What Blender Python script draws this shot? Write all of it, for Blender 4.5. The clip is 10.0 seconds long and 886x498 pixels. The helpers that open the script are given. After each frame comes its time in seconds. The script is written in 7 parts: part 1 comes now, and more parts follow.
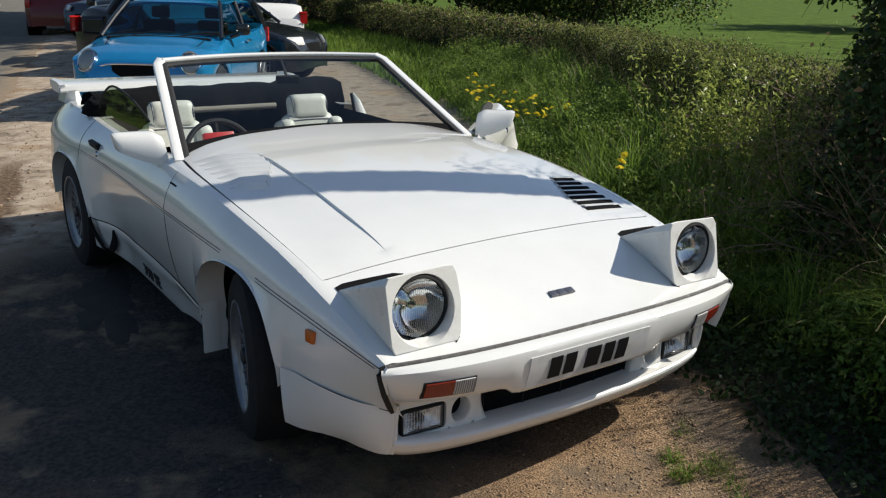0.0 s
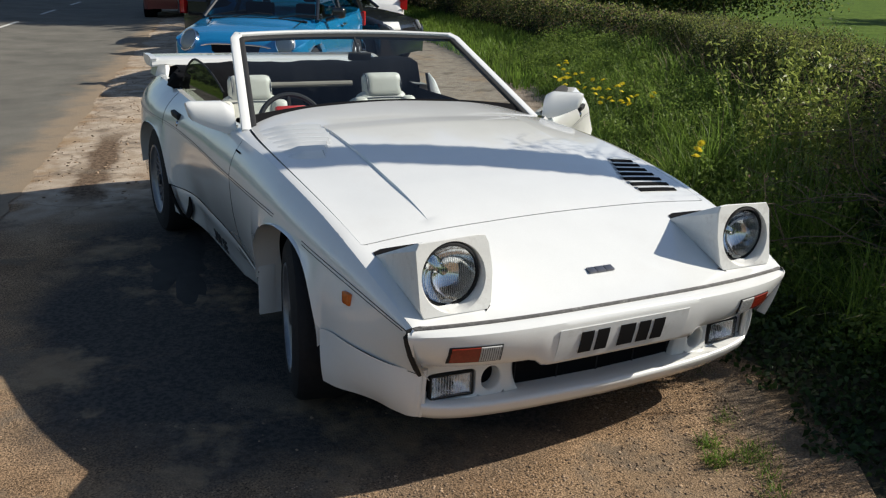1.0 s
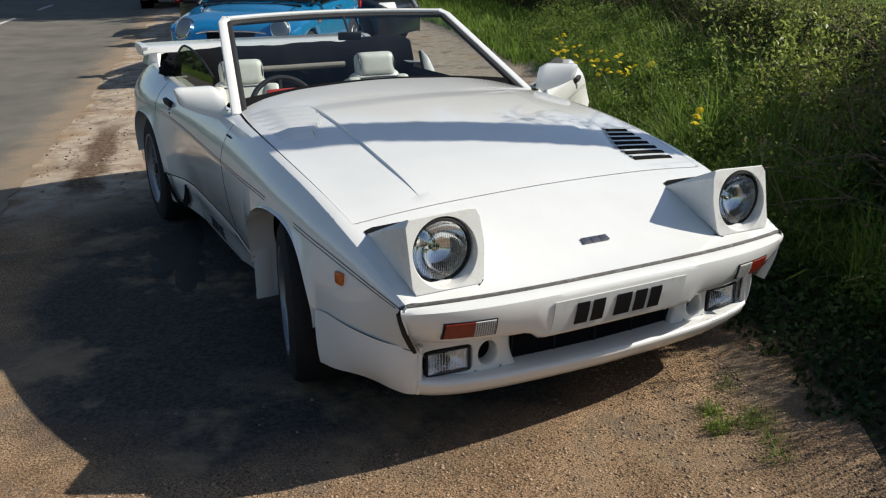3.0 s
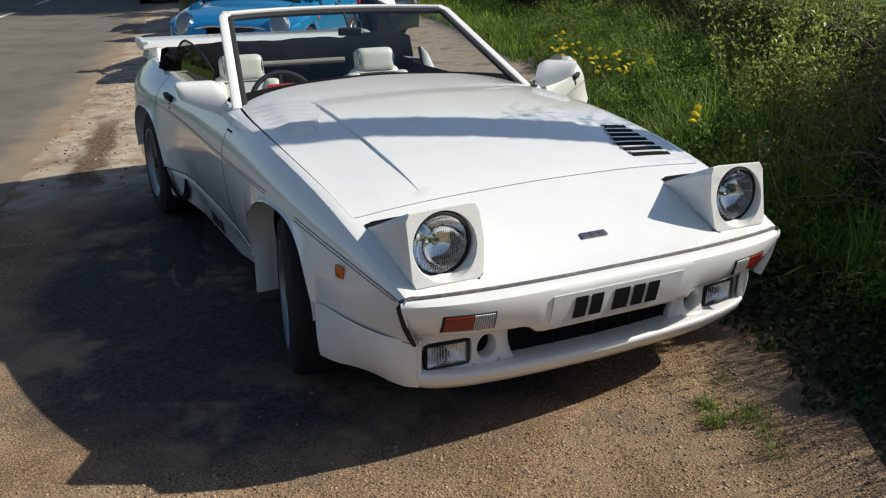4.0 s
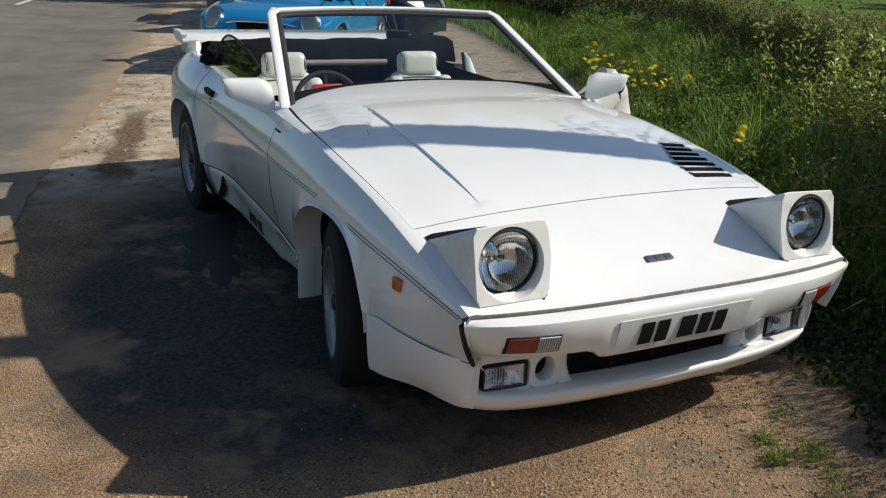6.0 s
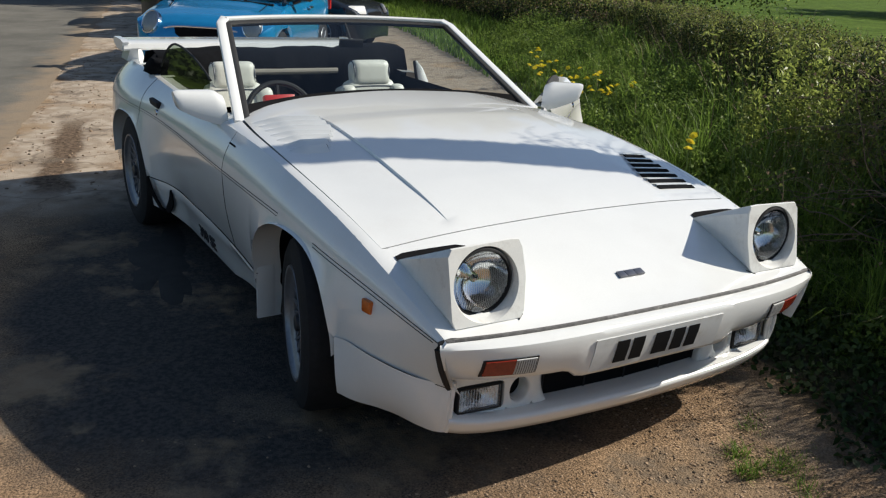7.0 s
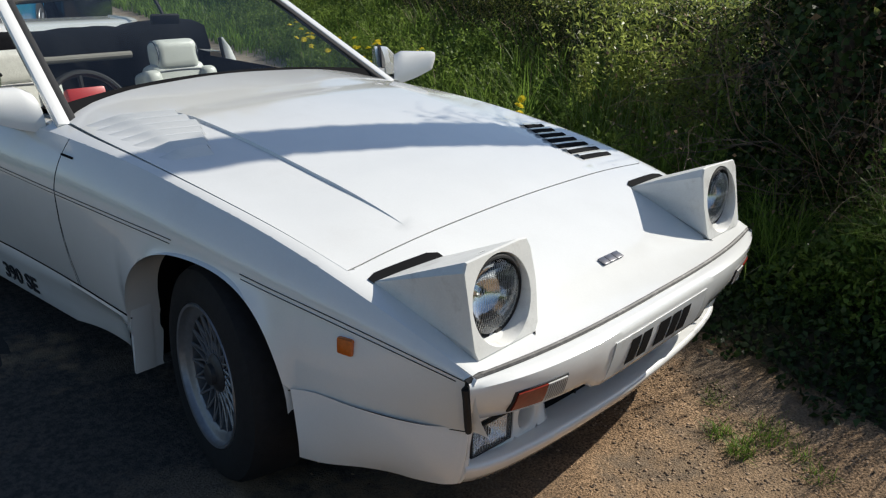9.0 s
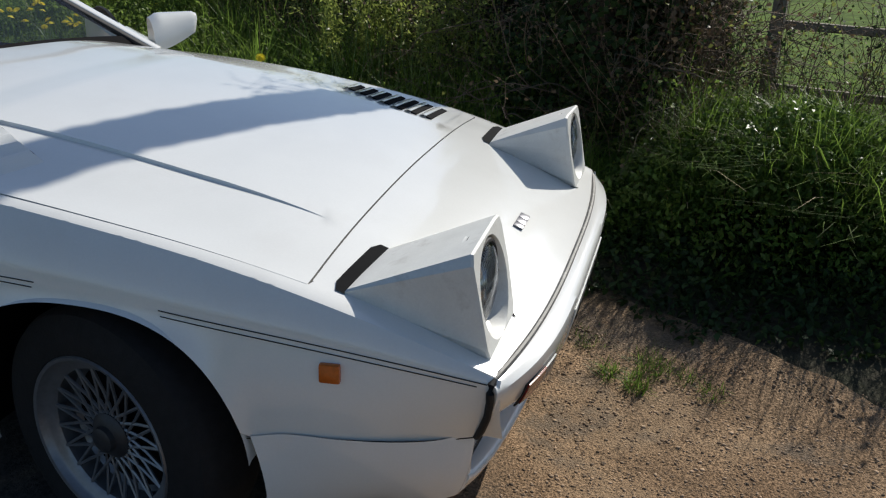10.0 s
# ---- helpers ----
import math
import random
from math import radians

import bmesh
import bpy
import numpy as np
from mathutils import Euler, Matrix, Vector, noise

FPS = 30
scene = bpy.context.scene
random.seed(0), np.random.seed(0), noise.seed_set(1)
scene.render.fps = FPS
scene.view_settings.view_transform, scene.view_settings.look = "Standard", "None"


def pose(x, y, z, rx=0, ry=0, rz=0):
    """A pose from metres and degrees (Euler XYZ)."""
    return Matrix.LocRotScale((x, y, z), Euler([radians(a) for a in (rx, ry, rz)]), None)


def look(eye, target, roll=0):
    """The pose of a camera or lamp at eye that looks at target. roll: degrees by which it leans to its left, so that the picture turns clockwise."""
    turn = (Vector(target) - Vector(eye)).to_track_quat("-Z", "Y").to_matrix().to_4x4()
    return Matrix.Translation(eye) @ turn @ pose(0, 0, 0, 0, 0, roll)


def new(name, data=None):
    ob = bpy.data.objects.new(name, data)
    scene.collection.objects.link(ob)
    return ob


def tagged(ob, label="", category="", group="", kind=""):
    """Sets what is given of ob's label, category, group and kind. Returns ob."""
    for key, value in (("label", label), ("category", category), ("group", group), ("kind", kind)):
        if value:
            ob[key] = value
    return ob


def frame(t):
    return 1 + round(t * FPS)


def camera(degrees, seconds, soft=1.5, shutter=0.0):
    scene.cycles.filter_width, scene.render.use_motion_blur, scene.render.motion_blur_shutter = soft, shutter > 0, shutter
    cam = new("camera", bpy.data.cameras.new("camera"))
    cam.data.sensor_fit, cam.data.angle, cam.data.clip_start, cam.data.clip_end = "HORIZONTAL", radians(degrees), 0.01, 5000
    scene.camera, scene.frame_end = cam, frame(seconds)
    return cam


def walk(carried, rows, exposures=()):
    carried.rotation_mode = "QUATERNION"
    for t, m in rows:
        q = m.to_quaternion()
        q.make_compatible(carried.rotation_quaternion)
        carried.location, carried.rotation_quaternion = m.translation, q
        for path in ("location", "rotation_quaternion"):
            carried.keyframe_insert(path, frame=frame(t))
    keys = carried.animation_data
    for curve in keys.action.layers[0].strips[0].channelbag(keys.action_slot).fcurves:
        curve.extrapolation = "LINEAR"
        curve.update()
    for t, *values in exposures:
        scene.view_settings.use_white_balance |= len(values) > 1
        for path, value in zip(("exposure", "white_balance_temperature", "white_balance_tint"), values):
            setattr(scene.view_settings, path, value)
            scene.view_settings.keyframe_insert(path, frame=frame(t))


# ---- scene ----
cam = camera(54.1, 10.0, 1.2)
PATH = [
    (0, (-1.924, -2.055, 1.639), (-0.833, -0.483, 1.056), 1.6),
    (0.5, (-1.9, -2.111, 1.621), (-0.912, -0.475, 1.03), 2.0),
    (1, (-1.793, -2.214, 1.597), (-0.896, -0.534, 0.986), 2.2),
    (1.5, (-1.743, -2.248, 1.588), (-0.818, -0.591, 0.957), 0.8),
    (2, (-1.731, -2.214, 1.572), (-0.811, -0.563, 0.918), 0.1),
    (2.5, (-1.731, -2.215, 1.574), (-0.855, -0.539, 0.924), -0.4),
    (4, (-1.753, -2.24, 1.572), (-0.876, -0.568, 0.913), 0.1),
    (4.5, (-1.755, -2.238, 1.573), (-0.867, -0.571, 0.914), -0.1),
    (5, (-1.766, -2.221, 1.565), (-0.898, -0.546, 0.904), 0.3),
    (5.5, (-1.789, -2.163, 1.562), (-0.958, -0.471, 0.894), 1.4),
    (5.7, (-1.814, -2.124, 1.561), (-0.982, -0.43, 0.9), 2.0),
    (6.8, (-1.924, -1.946, 1.59), (-0.955, -0.314, 0.96), 3.5),
    (7, (-1.9, -1.941, 1.586), (-0.913, -0.323, 0.948), 3.2),
    (7.5, (-1.907, -1.96, 1.59), (-0.843, -0.401, 0.928), 2.4),
    (8, (-1.97, -1.86, 1.554), (-0.827, -0.356, 0.896), 2.3),
    (8.5, (-1.976, -1.508, 1.518), (-0.756, -0.059, 0.876), 2.2),
    (9, (-2.103, -1.136, 1.489), (-0.66, 0.076, 0.821), 2.0),
    (9.5, (-2.178, -0.799, 1.474), (-0.507, 0.019, 0.742), 2.6),
    (10, (-2.221, -0.392, 1.465), (-0.434, 0.103, 0.716), 2.1),
]
walk(cam, [(t, look(eye, target, roll)) for t, eye, target, roll in PATH],
     [(0, 0.19, 6270, 9), (5.7, 0.19, 6270, 9), (8.0, 0.18, 6220, 9), (9.5, 0.20, 6130, 9), (10.0, 0.00, 6100, 9)])

# ---------------------------------------------------------------- light
SUN_TO = Vector((1.25, -0.41, 1.0)).normalized()
world = bpy.data.worlds.new("sky")
scene.world = world
world.use_nodes = True
wn = world.node_tree
wn.nodes.clear()
sky = wn.nodes.new("ShaderNodeTexSky")
sky.sky_type = "NISHITA"
sky.sun_disc = False
sky.sun_elevation = math.asin(SUN_TO.z)
sky.sun_rotation = math.atan2(SUN_TO.x, SUN_TO.y)
sky.air_density = 1.0
sky.dust_density = 0.8
bg = wn.nodes.new("ShaderNodeBackground")
bg.inputs["Strength"].default_value = 0.08
wo = wn.nodes.new("ShaderNodeOutputWorld")
wn.links.new(sky.outputs[0], bg.inputs["Color"])
wn.links.new(bg.outputs[0], wo.inputs["Surface"])
sun = new("sun", bpy.data.lights.new("sun", "SUN"))
sun.data.energy = 5.0
sun.data.angle = radians(0.55)
sun.data.color = (1.0, 0.92, 0.79)
sun.matrix_world = look(SUN_TO * 30, (0, 0, 0))


# ---------------------------------------------------------------- materials
def material(name, colour, rough=0.5, metal=0.0, coat=0.0, vary=0.0, scale=8.0, colour2=None, fine=0.0, fine_scale=90.0,
             bump=0.0, bump_scale=60.0, random_tint=0.0, island_tint=0.0, transmission=0.0, ior=1.45, stain=None, stain_scale=1.5, spec=0.5,
             sheen=0.0, translucent=0.0, alpha=1.0):
    m = bpy.data.materials.new(name)
    m.use_nodes = True
    nt = m.node_tree
    b = nt.nodes["Principled BSDF"]
    b.inputs["Roughness"].default_value = rough
    b.inputs["Metallic"].default_value = metal
    b.inputs["Coat Weight"].default_value = coat
    b.inputs["Coat Roughness"].default_value = 0.06
    b.inputs["Transmission Weight"].default_value = transmission
    b.inputs["IOR"].default_value = ior
    b.inputs["Specular IOR Level"].default_value = spec
    b.inputs["Alpha"].default_value = alpha
    pos = nt.nodes.new("ShaderNodeNewGeometry")
    col = nt.nodes.new("ShaderNodeRGB")
    col.outputs[0].default_value = (*colour, 1)
    out = col.outputs[0]

    def noise_node(s, detail=4.0, rough_=0.6):
        n = nt.nodes.new("ShaderNodeTexNoise")
        n.inputs["Scale"].default_value = s
        n.inputs["Detail"].default_value = detail
        n.inputs["Roughness"].default_value = rough_
        nt.links.new(pos.outputs["Position"], n.inputs["Vector"])
        return n

    def ramp(socket, lo, hi):
        r = nt.nodes.new("ShaderNodeMapRange")
        r.inputs["From Min"].default_value, r.inputs["From Max"].default_value = lo, hi
        nt.links.new(socket, r.inputs["Value"])
        return r.outputs[0]

    def blend(kind, a, b_, fac):
        mx = nt.nodes.new("ShaderNodeMix")
        mx.data_type, mx.blend_type = "RGBA", kind
        if hasattr(fac, "links"):
            nt.links.new(fac, mx.inputs["Factor"])
        else:
            mx.inputs["Factor"].default_value = fac
        for sock, val in ((mx.inputs["A"], a), (mx.inputs["B"], b_)):
            if hasattr(val, "links"):
                nt.links.new(val, sock)
            else:
                sock.default_value = (*val, 1)
        return mx.outputs["Result"]

    if colour2 is not None:
        out = blend("MIX", out, colour2, ramp(noise_node(scale).outputs["Fac"], 0.38, 0.62))
    if vary:
        n = noise_node(scale * 1.7, 5.0)
        g = nt.nodes.new("ShaderNodeMapRange")
        g.inputs["From Min"].default_value, g.inputs["From Max"].default_value = 0.3, 0.7
        g.inputs["To Min"].default_value, g.inputs["To Max"].default_value = 1 - vary, 1 + vary
        nt.links.new(n.outputs["Fac"], g.inputs["Value"])
        out = blend("MULTIPLY", out, g.outputs[0], 1.0)
    if stain is not None:
        out = blend("MIX", out, stain, ramp(noise_node(stain_scale, 6.0, 0.65).outputs["Fac"], 0.55, 0.72))
    if fine:
        n = noise_node(fine_scale, 3.0)
        g = nt.nodes.new("ShaderNodeMapRange")
        g.inputs["From Min"].default_value, g.inputs["From Max"].default_value = 0.3, 0.7
        g.inputs["To Min"].default_value, g.inputs["To Max"].default_value = 1 - fine, 1 + fine
        nt.links.new(n.outputs["Fac"], g.inputs["Value"])
        out = blend("MULTIPLY", out, g.outputs[0], 1.0)
    if random_tint or island_tint:
        if island_tint:
            src, amt = pos.outputs["Random Per Island"], island_tint
        else:
            src, amt = nt.nodes.new("ShaderNodeObjectInfo").outputs["Random"], random_tint
        g = nt.nodes.new("ShaderNodeMapRange")
        g.inputs["To Min"].default_value, g.inputs["To Max"].default_value = 1 - amt, 1 + amt
        nt.links.new(src, g.inputs["Value"])
        out = blend("MULTIPLY", out, g.outputs[0], 1.0)
    nt.links.new(out, b.inputs["Base Color"])
    if bump:
        bn = nt.nodes.new("ShaderNodeBump")
        bn.inputs["Strength"].default_value = bump
        bn.inputs["Distance"].default_value = 0.01
        nt.links.new(noise_node(bump_scale, 5.0).outputs["Fac"], bn.inputs["Height"])
        nt.links.new(bn.outputs[0], b.inputs["Normal"])
    if translucent:
        tr = nt.nodes.new("ShaderNodeBsdfTranslucent")
        nt.links.new(out, tr.inputs["Color"])
        ad = nt.nodes.new("ShaderNodeMixShader")
        ad.inputs[0].default_value = translucent
        nt.links.new(b.outputs[0], ad.inputs[1])
        nt.links.new(tr.outputs[0], ad.inputs[2])
        nt.links.new(ad.outputs[0], nt.nodes["Material Output"].inputs["Surface"])
    return m


PAINT = material("white_paint", (0.80, 0.80, 0.775), 0.22, coat=1.0, vary=0.02, scale=3, stain=(0.775, 0.77, 0.742), stain_scale=4.0, fine=0.015, fine_scale=200)
PAINT_DIRTY = material("white_paint_weathered", (0.74, 0.735, 0.70), 0.5, coat=0.1, vary=0.05, scale=9, stain=(0.55, 0.53, 0.49), stain_scale=11, fine=0.03, fine_scale=200)
# near-black: shade inside openings and recesses is put into this colour
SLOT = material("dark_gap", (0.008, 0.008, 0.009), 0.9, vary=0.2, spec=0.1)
GAP = material("panel_gap", (0.10, 0.098, 0.092), 0.9, vary=0.3, scale=25, spec=0.1)
RUBBER = material("black_rubber", (0.014, 0.014, 0.015), 0.7, vary=0.25, scale=20, bump=0.15, bump_scale=300)
STRIP = material("weathered_trim_and_shade", (0.11, 0.105, 0.10), 0.55, vary=0.35, scale=40, stain=(0.3, 0.29, 0.27), stain_scale=30)
TYRE = material("tyre_rubber", (0.011, 0.011, 0.012), 0.85, vary=0.3, scale=25, bump=0.25, bump_scale=200)
HUBGREY = material("dark_grey_hub", (0.055, 0.056, 0.06), 0.45, metal=0.4, vary=0.2, scale=40)
RIM = material("silver_wheel", (0.24, 0.25, 0.27), 0.38, metal=0.6, vary=0.12, scale=30)
CHROME = material("chrome", (0.75, 0.76, 0.78), 0.08, metal=1.0)
REFLECTOR = material("lamp_reflector", (0.88, 0.89, 0.90), 0.06, metal=1.0, bump=0.04, bump_scale=60)
FOG_LENS = material("fog_lamp_lens", (0.86, 0.88, 0.90), 0.10, coat=0.5, vary=0.1, scale=60, alpha=0.06)
FOG_REFLECTOR = material("fog_lamp_reflector", (0.90, 0.91, 0.92), 0.07, metal=1.0, bump=0.9, bump_scale=38)
FLUTE = material("fluted_lens", (0.86, 0.88, 0.90), 0.12, coat=0.5, vary=0.1, scale=60, alpha=0.35)
AMBER = material("amber_lens", (0.55, 0.13, 0.015), 0.18, coat=0.5, vary=0.15, scale=60)
ORANGE = material("red_orange_lens", (0.22, 0.022, 0.012), 0.18, coat=0.5, vary=0.2, scale=60)
CLEARLENS = material("clear_lens", (0.62, 0.62, 0.60), 0.15, coat=0.6, vary=0.15, scale=80)
LEATHER = material("pale_leather", (0.62, 0.63, 0.57), 0.42, vary=0.06, scale=15, bump=0.12, bump_scale=120, stain=(0.5, 0.5, 0.45), stain_scale=9)
PIPING = material("dark_piping", (0.07, 0.08, 0.10), 0.5)
CARPET = material("dark_trim", (0.006, 0.0065, 0.009), 0.95, spec=0.15, vary=0.3, scale=30, bump=0.3, bump_scale=250)
DASH = material("dash_vinyl", (0.006, 0.006, 0.007), 0.95, vary=0.2, spec=0.1)
HOOD_CLOTH = material("black_hood_cloth", (0.005, 0.0055, 0.007), 0.95, spec=0.15, vary=0.3, scale=12, bump=0.5, bump_scale=18)
BEIGE = material("beige_trim", (0.26, 0.24, 0.20), 0.6, vary=0.1)
RED = material("red_hub", (0.55, 0.03, 0.03), 0.4, vary=0.1)
LETTER = material("dark_lettering", (0.016, 0.017, 0.02), 0.5, vary=0.1)
PLATE_W = material("plate_white", (0.66, 0.67, 0.66), 0.35, vary=0.04, scale=12, stain=(0.55, 0.55, 0.52), stain_scale=14)
PLATE_B = material("plate_black", (0.008, 0.008, 0.009), 0.7, spec=0.2)
BADGE = material("badge_metal", (0.20, 0.20, 0.22), 0.3, metal=0.8, vary=0.1, scale=40)


def window_glass(name, tint, clear):
    """A thin pane: see-through with a glossy film."""
    m = bpy.data.materials.new(name)
    m.use_nodes = True
    nt = m.node_tree
    nt.nodes.clear()
    o = nt.nodes.new("ShaderNodeOutputMaterial")
    t = nt.nodes.new("ShaderNodeBsdfTransparent")
    t.inputs[0].default_value = (*tint, 1)
    g = nt.nodes.new("ShaderNodeBsdfGlossy")
    g.inputs["Roughness"].default_value = 0.02
    f = nt.nodes.new("ShaderNodeFresnel")
    f.inputs[0].default_value = clear
    mx = nt.nodes.new("ShaderNodeMixShader")
    nt.links.new(f.outputs[0], mx.inputs[0])
    nt.links.new(t.outputs[0], mx.inputs[1])
    nt.links.new(g.outputs[0], mx.inputs[2])
    nt.links.new(mx.outputs[0], o.inputs[0])
    return m


SCREEN = window_glass("screen_glass", (0.82, 0.88, 0.89), 1.46)
SIDEGLASS = window_glass("side_glass", (0.42, 0.48, 0.40), 1.4)
DARKGLASS = window_glass("far_car_glass", (0.30, 0.34, 0.34), 1.6)
CLEAR_THIN = window_glass("lamp_cover", (0.93, 0.94, 0.94), 1.45)


# ---------------------------------------------------------------- mesh helpers
def finish(bm, name, mat, sharp=35, smooth=True):
    bmesh.ops.recalc_face_normals(bm, faces=bm.faces)
    me = bpy.data.meshes.new(name)
    bm.to_mesh(me)
    bm.free()
    for m in (mat if isinstance(mat, (list, tuple)) else [mat]):
        me.materials.append(m)
    if smooth:
        me.shade_smooth()
        me.set_sharp_from_angle(angle=radians(sharp))
    return me


def part(name, bm, mat, parent, label="", sharp=35):
    ob = new(name, finish(bm, name, mat, sharp))
    ob.parent = parent
    if label:
        tagged(ob, label)
    return ob


def thing(name, label, category, m=None, group="", kind=""):
    ob = new(name)
    ob.empty_display_size = 0.1
    if m is not None:
        ob.matrix_world = m
    return tagged(ob, label, category, group, kind)


def curve(xs, ys):
    """A smooth line through knots."""
    xs, ys = np.array(xs, float), np.array(ys, float)
    d = np.diff(ys) / np.diff(xs)
    w = np.diff(xs)
    s = np.empty_like(ys)
    s[0], s[-1] = d[0], d[-1]
    s[1:-1] = (d[:-1] * w[1:] + d[1:] * w[:-1]) / (w[1:] + w[:-1])

    def at(x):
        x = min(max(x, xs[0]), xs[-1])
        i = min(max(int(np.searchsorted(xs, x)) - 1, 0), len(xs) - 2)
        h = xs[i + 1] - xs[i]
        t = (x - xs[i]) / h
        return float((1 + 2 * t) * (1 - t) ** 2 * ys[i] + t * (1 - t) ** 2 * h * s[i] + t * t * (3 - 2 * t) * ys[i + 1] + t * t * (t - 1) * h * s[i + 1])
    return at


def sheet(bm, rows, mi=0, close=False):
    """Quads between rows of points of equal length."""
    vs = [[bm.verts.new(p) for p in r] for r in rows]
    for a, b in zip(vs[:-1], vs[1:]):
        n = len(a)
        for i in range(n if close else n - 1):
            j = (i + 1) % n
            quad = [a[i], a[j], b[j], b[i]]
            if len({v.co.to_tuple(5) for v in quad}) >= 3:
                f = bm.faces.new(quad)
                f.material_index = mi
    return vs


def weld(bm, d=0.0008):
    bmesh.ops.remove_doubles(bm, verts=bm.verts, dist=d)
    return bm


def thicken(bm, t):
    """Gives an open sheet a thickness inwards."""
    bmesh.ops.recalc_face_normals(bm, faces=bm.faces)
    bmesh.ops.solidify(bm, geom=bm.faces[:], thickness=t)
    return bm


def box(bm, x0, x1, y0, y1, z0, z1, bevel=0.0, m=None, mi=0, seg=2):
    r = bmesh.ops.create_cube(bm, size=1)
    vs = r["verts"]
    for v in vs:
        v.co = Vector(((x0 + x1) / 2 + v.co.x * (x1 - x0), (y0 + y1) / 2 + v.co.y * (y1 - y0), (z0 + z1) / 2 + v.co.z * (z1 - z0)))
    fs = {f for v in vs for f in v.link_faces}
    for f in fs:
        f.material_index = mi
    if bevel:
        es = list({e for v in vs for e in v.link_edges})
        r = bmesh.ops.bevel(bm, geom=es, offset=bevel, segments=seg, affect="EDGES", profile=0.6)
        vs = list({v for f in r["faces"] for v in f.verts} | {v for v in vs if v.is_valid})
    if m is not None:
        bmesh.ops.transform(bm, matrix=m, verts=vs)
    return vs


def tube(bm, pts, r, n=8, mi=0, radii=None, cap=True):
    """A round bar along points."""
    pts = [Vector(p) for p in pts]
    rings = []
    for i, p in enumerate(pts):
        d = (pts[min(i + 1, len(pts) - 1)] - pts[max(i - 1, 0)]).normalized()
        a = d.cross(Vector((0, 0, 1)))
        if a.length < 0.05:
            a = d.cross(Vector((1, 0, 0)))
        a.normalize()
        b = d.cross(a)
        rr = radii[i] if radii else r
        rings.append([bm.verts.new(p + a * math.cos(2 * math.pi * k / n) * rr + b * math.sin(2 * math.pi * k / n) * rr) for k in range(n)])
    for a, b in zip(rings[:-1], rings[1:]):
        for k in range(n):
            f = bm.faces.new([a[k], a[(k + 1) % n], b[(k + 1) % n], b[k]])
            f.material_index = mi
    if cap:
        for ring in (rings[0], rings[-1]):
            f = bm.faces.new(ring)
            f.material_index = mi


def lathe(bm, profile, n=32, m=None, mi=0, close=False):
    """Turns (radius, height) about the local z axis."""
    rows = [[Vector((r * math.cos(2 * math.pi * k / n), r * math.sin(2 * math.pi * k / n), h)) for k in range(n)] for r, h in profile]
    if m is not None:
        rows = [[m @ p for p in row] for row in rows]
    return sheet(bm, rows, mi, close=True)


def mesh_np(name, verts, faces, mat, mats=None, smooth=False):
    """A mesh from arrays: verts (n, 3), faces (m, 3 or 4)."""
    me = bpy.data.meshes.new(name)
    verts, faces = np.asarray(verts, np.float32), np.asarray(faces, np.int32)
    k = faces.shape[1]
    me.vertices.add(len(verts))
    me.vertices.foreach_set("co", verts.ravel())
    me.loops.add(faces.size)
    me.loops.foreach_set("vertex_index", faces.ravel())
    me.polygons.add(len(faces))
    me.polygons.foreach_set("loop_start", np.arange(0, faces.size, k, dtype=np.int32))
    for m in (mat if isinstance(mat, (list, tuple)) else [mat]):
        me.materials.append(m)
    if mats is not None:
        me.polygons.foreach_set("material_index", np.asarray(mats, np.int32))
    me.update(calc_edges=True)
    if smooth:
        me.shade_smooth()
    return me

# ---------------------------------------------------------------- the lane, lay-by, verge and field
# u runs along the lane, v across it towards the hedge
DU = Vector((0.225, 0.974, 0))
DV = Vector((0.974, -0.225, 0))


def W(u, v, z=0.0):
    return Vector((DU.x * u + DV.x * v, DU.y * u + DV.y * v, z))


BANK = curve([-60, -9.4, -9.0, -2.6, -2.3, 0.2, 0.75, 1.2, 1.9, 2.4, 3.3, 4.2, 6, 60], [-0.02, -0.02, -0.03, -0.02, -0.004, 0.0, 0.03, 0.09, 0.20, 0.24, 0.24, 0.12, 0.08, 0.1])


def rough(x, y, s, seed=0.0):
    return noise.noise(Vector((x * s, y * s, seed)))


SHIFT_U = np.arange(-900, 901, 0.25)
SHIFT_LINE = curve([-900, 1.2, 3.0, 5.0, 8.0, 13.0, 25.0, 900], [0, 0, 0.50, 1.15, 1.95, 2.6, 2.9, 2.9])
SHIFT_V = np.array([SHIFT_LINE(u) for u in SHIFT_U])


def veer(u):
    """How far the verge and hedge draw back from the lane."""
    return np.interp(u, SHIFT_U, SHIFT_V)


def ground_z(u, v):
    x, y = DU.x * u + DV.x * v, DU.y * u + DV.y * v
    v = v - float(veer(u)) * min(1.0, max(0.0, v / 0.7))
    z = BANK(v)
    if -2.4 < v < 60:
        z += 0.012 * rough(x, y, 0.9) + (0.03 * rough(x, y, 2.1, 3.0) if v > 0.9 else 0)
    return z


GRASS_SOIL = material("field_grass", (0.066, 0.110, 0.016), 0.9, colour2=(0.092, 0.140, 0.024), scale=0.6, vary=0.3, fine=0.45, fine_scale=6, bump=1.0, bump_scale=9, stain=(0.06, 0.10, 0.018), stain_scale=2.2, spec=0.05)
VERGE_SOIL = material("verge_soil", (0.030, 0.033, 0.014), 0.95, colour2=(0.045, 0.034, 0.02), scale=4, vary=0.3, fine=0.4, fine_scale=60, bump=0.8, bump_scale=70)
ASPHALT = material("worn_asphalt", (0.147, 0.139, 0.120), 0.95, colour2=(0.185, 0.173, 0.148), scale=0.8, vary=0.12, fine=0.30, fine_scale=160, bump=0.6, bump_scale=220, stain=(0.125, 0.117, 0.102), stain_scale=0.9, spec=0.12)
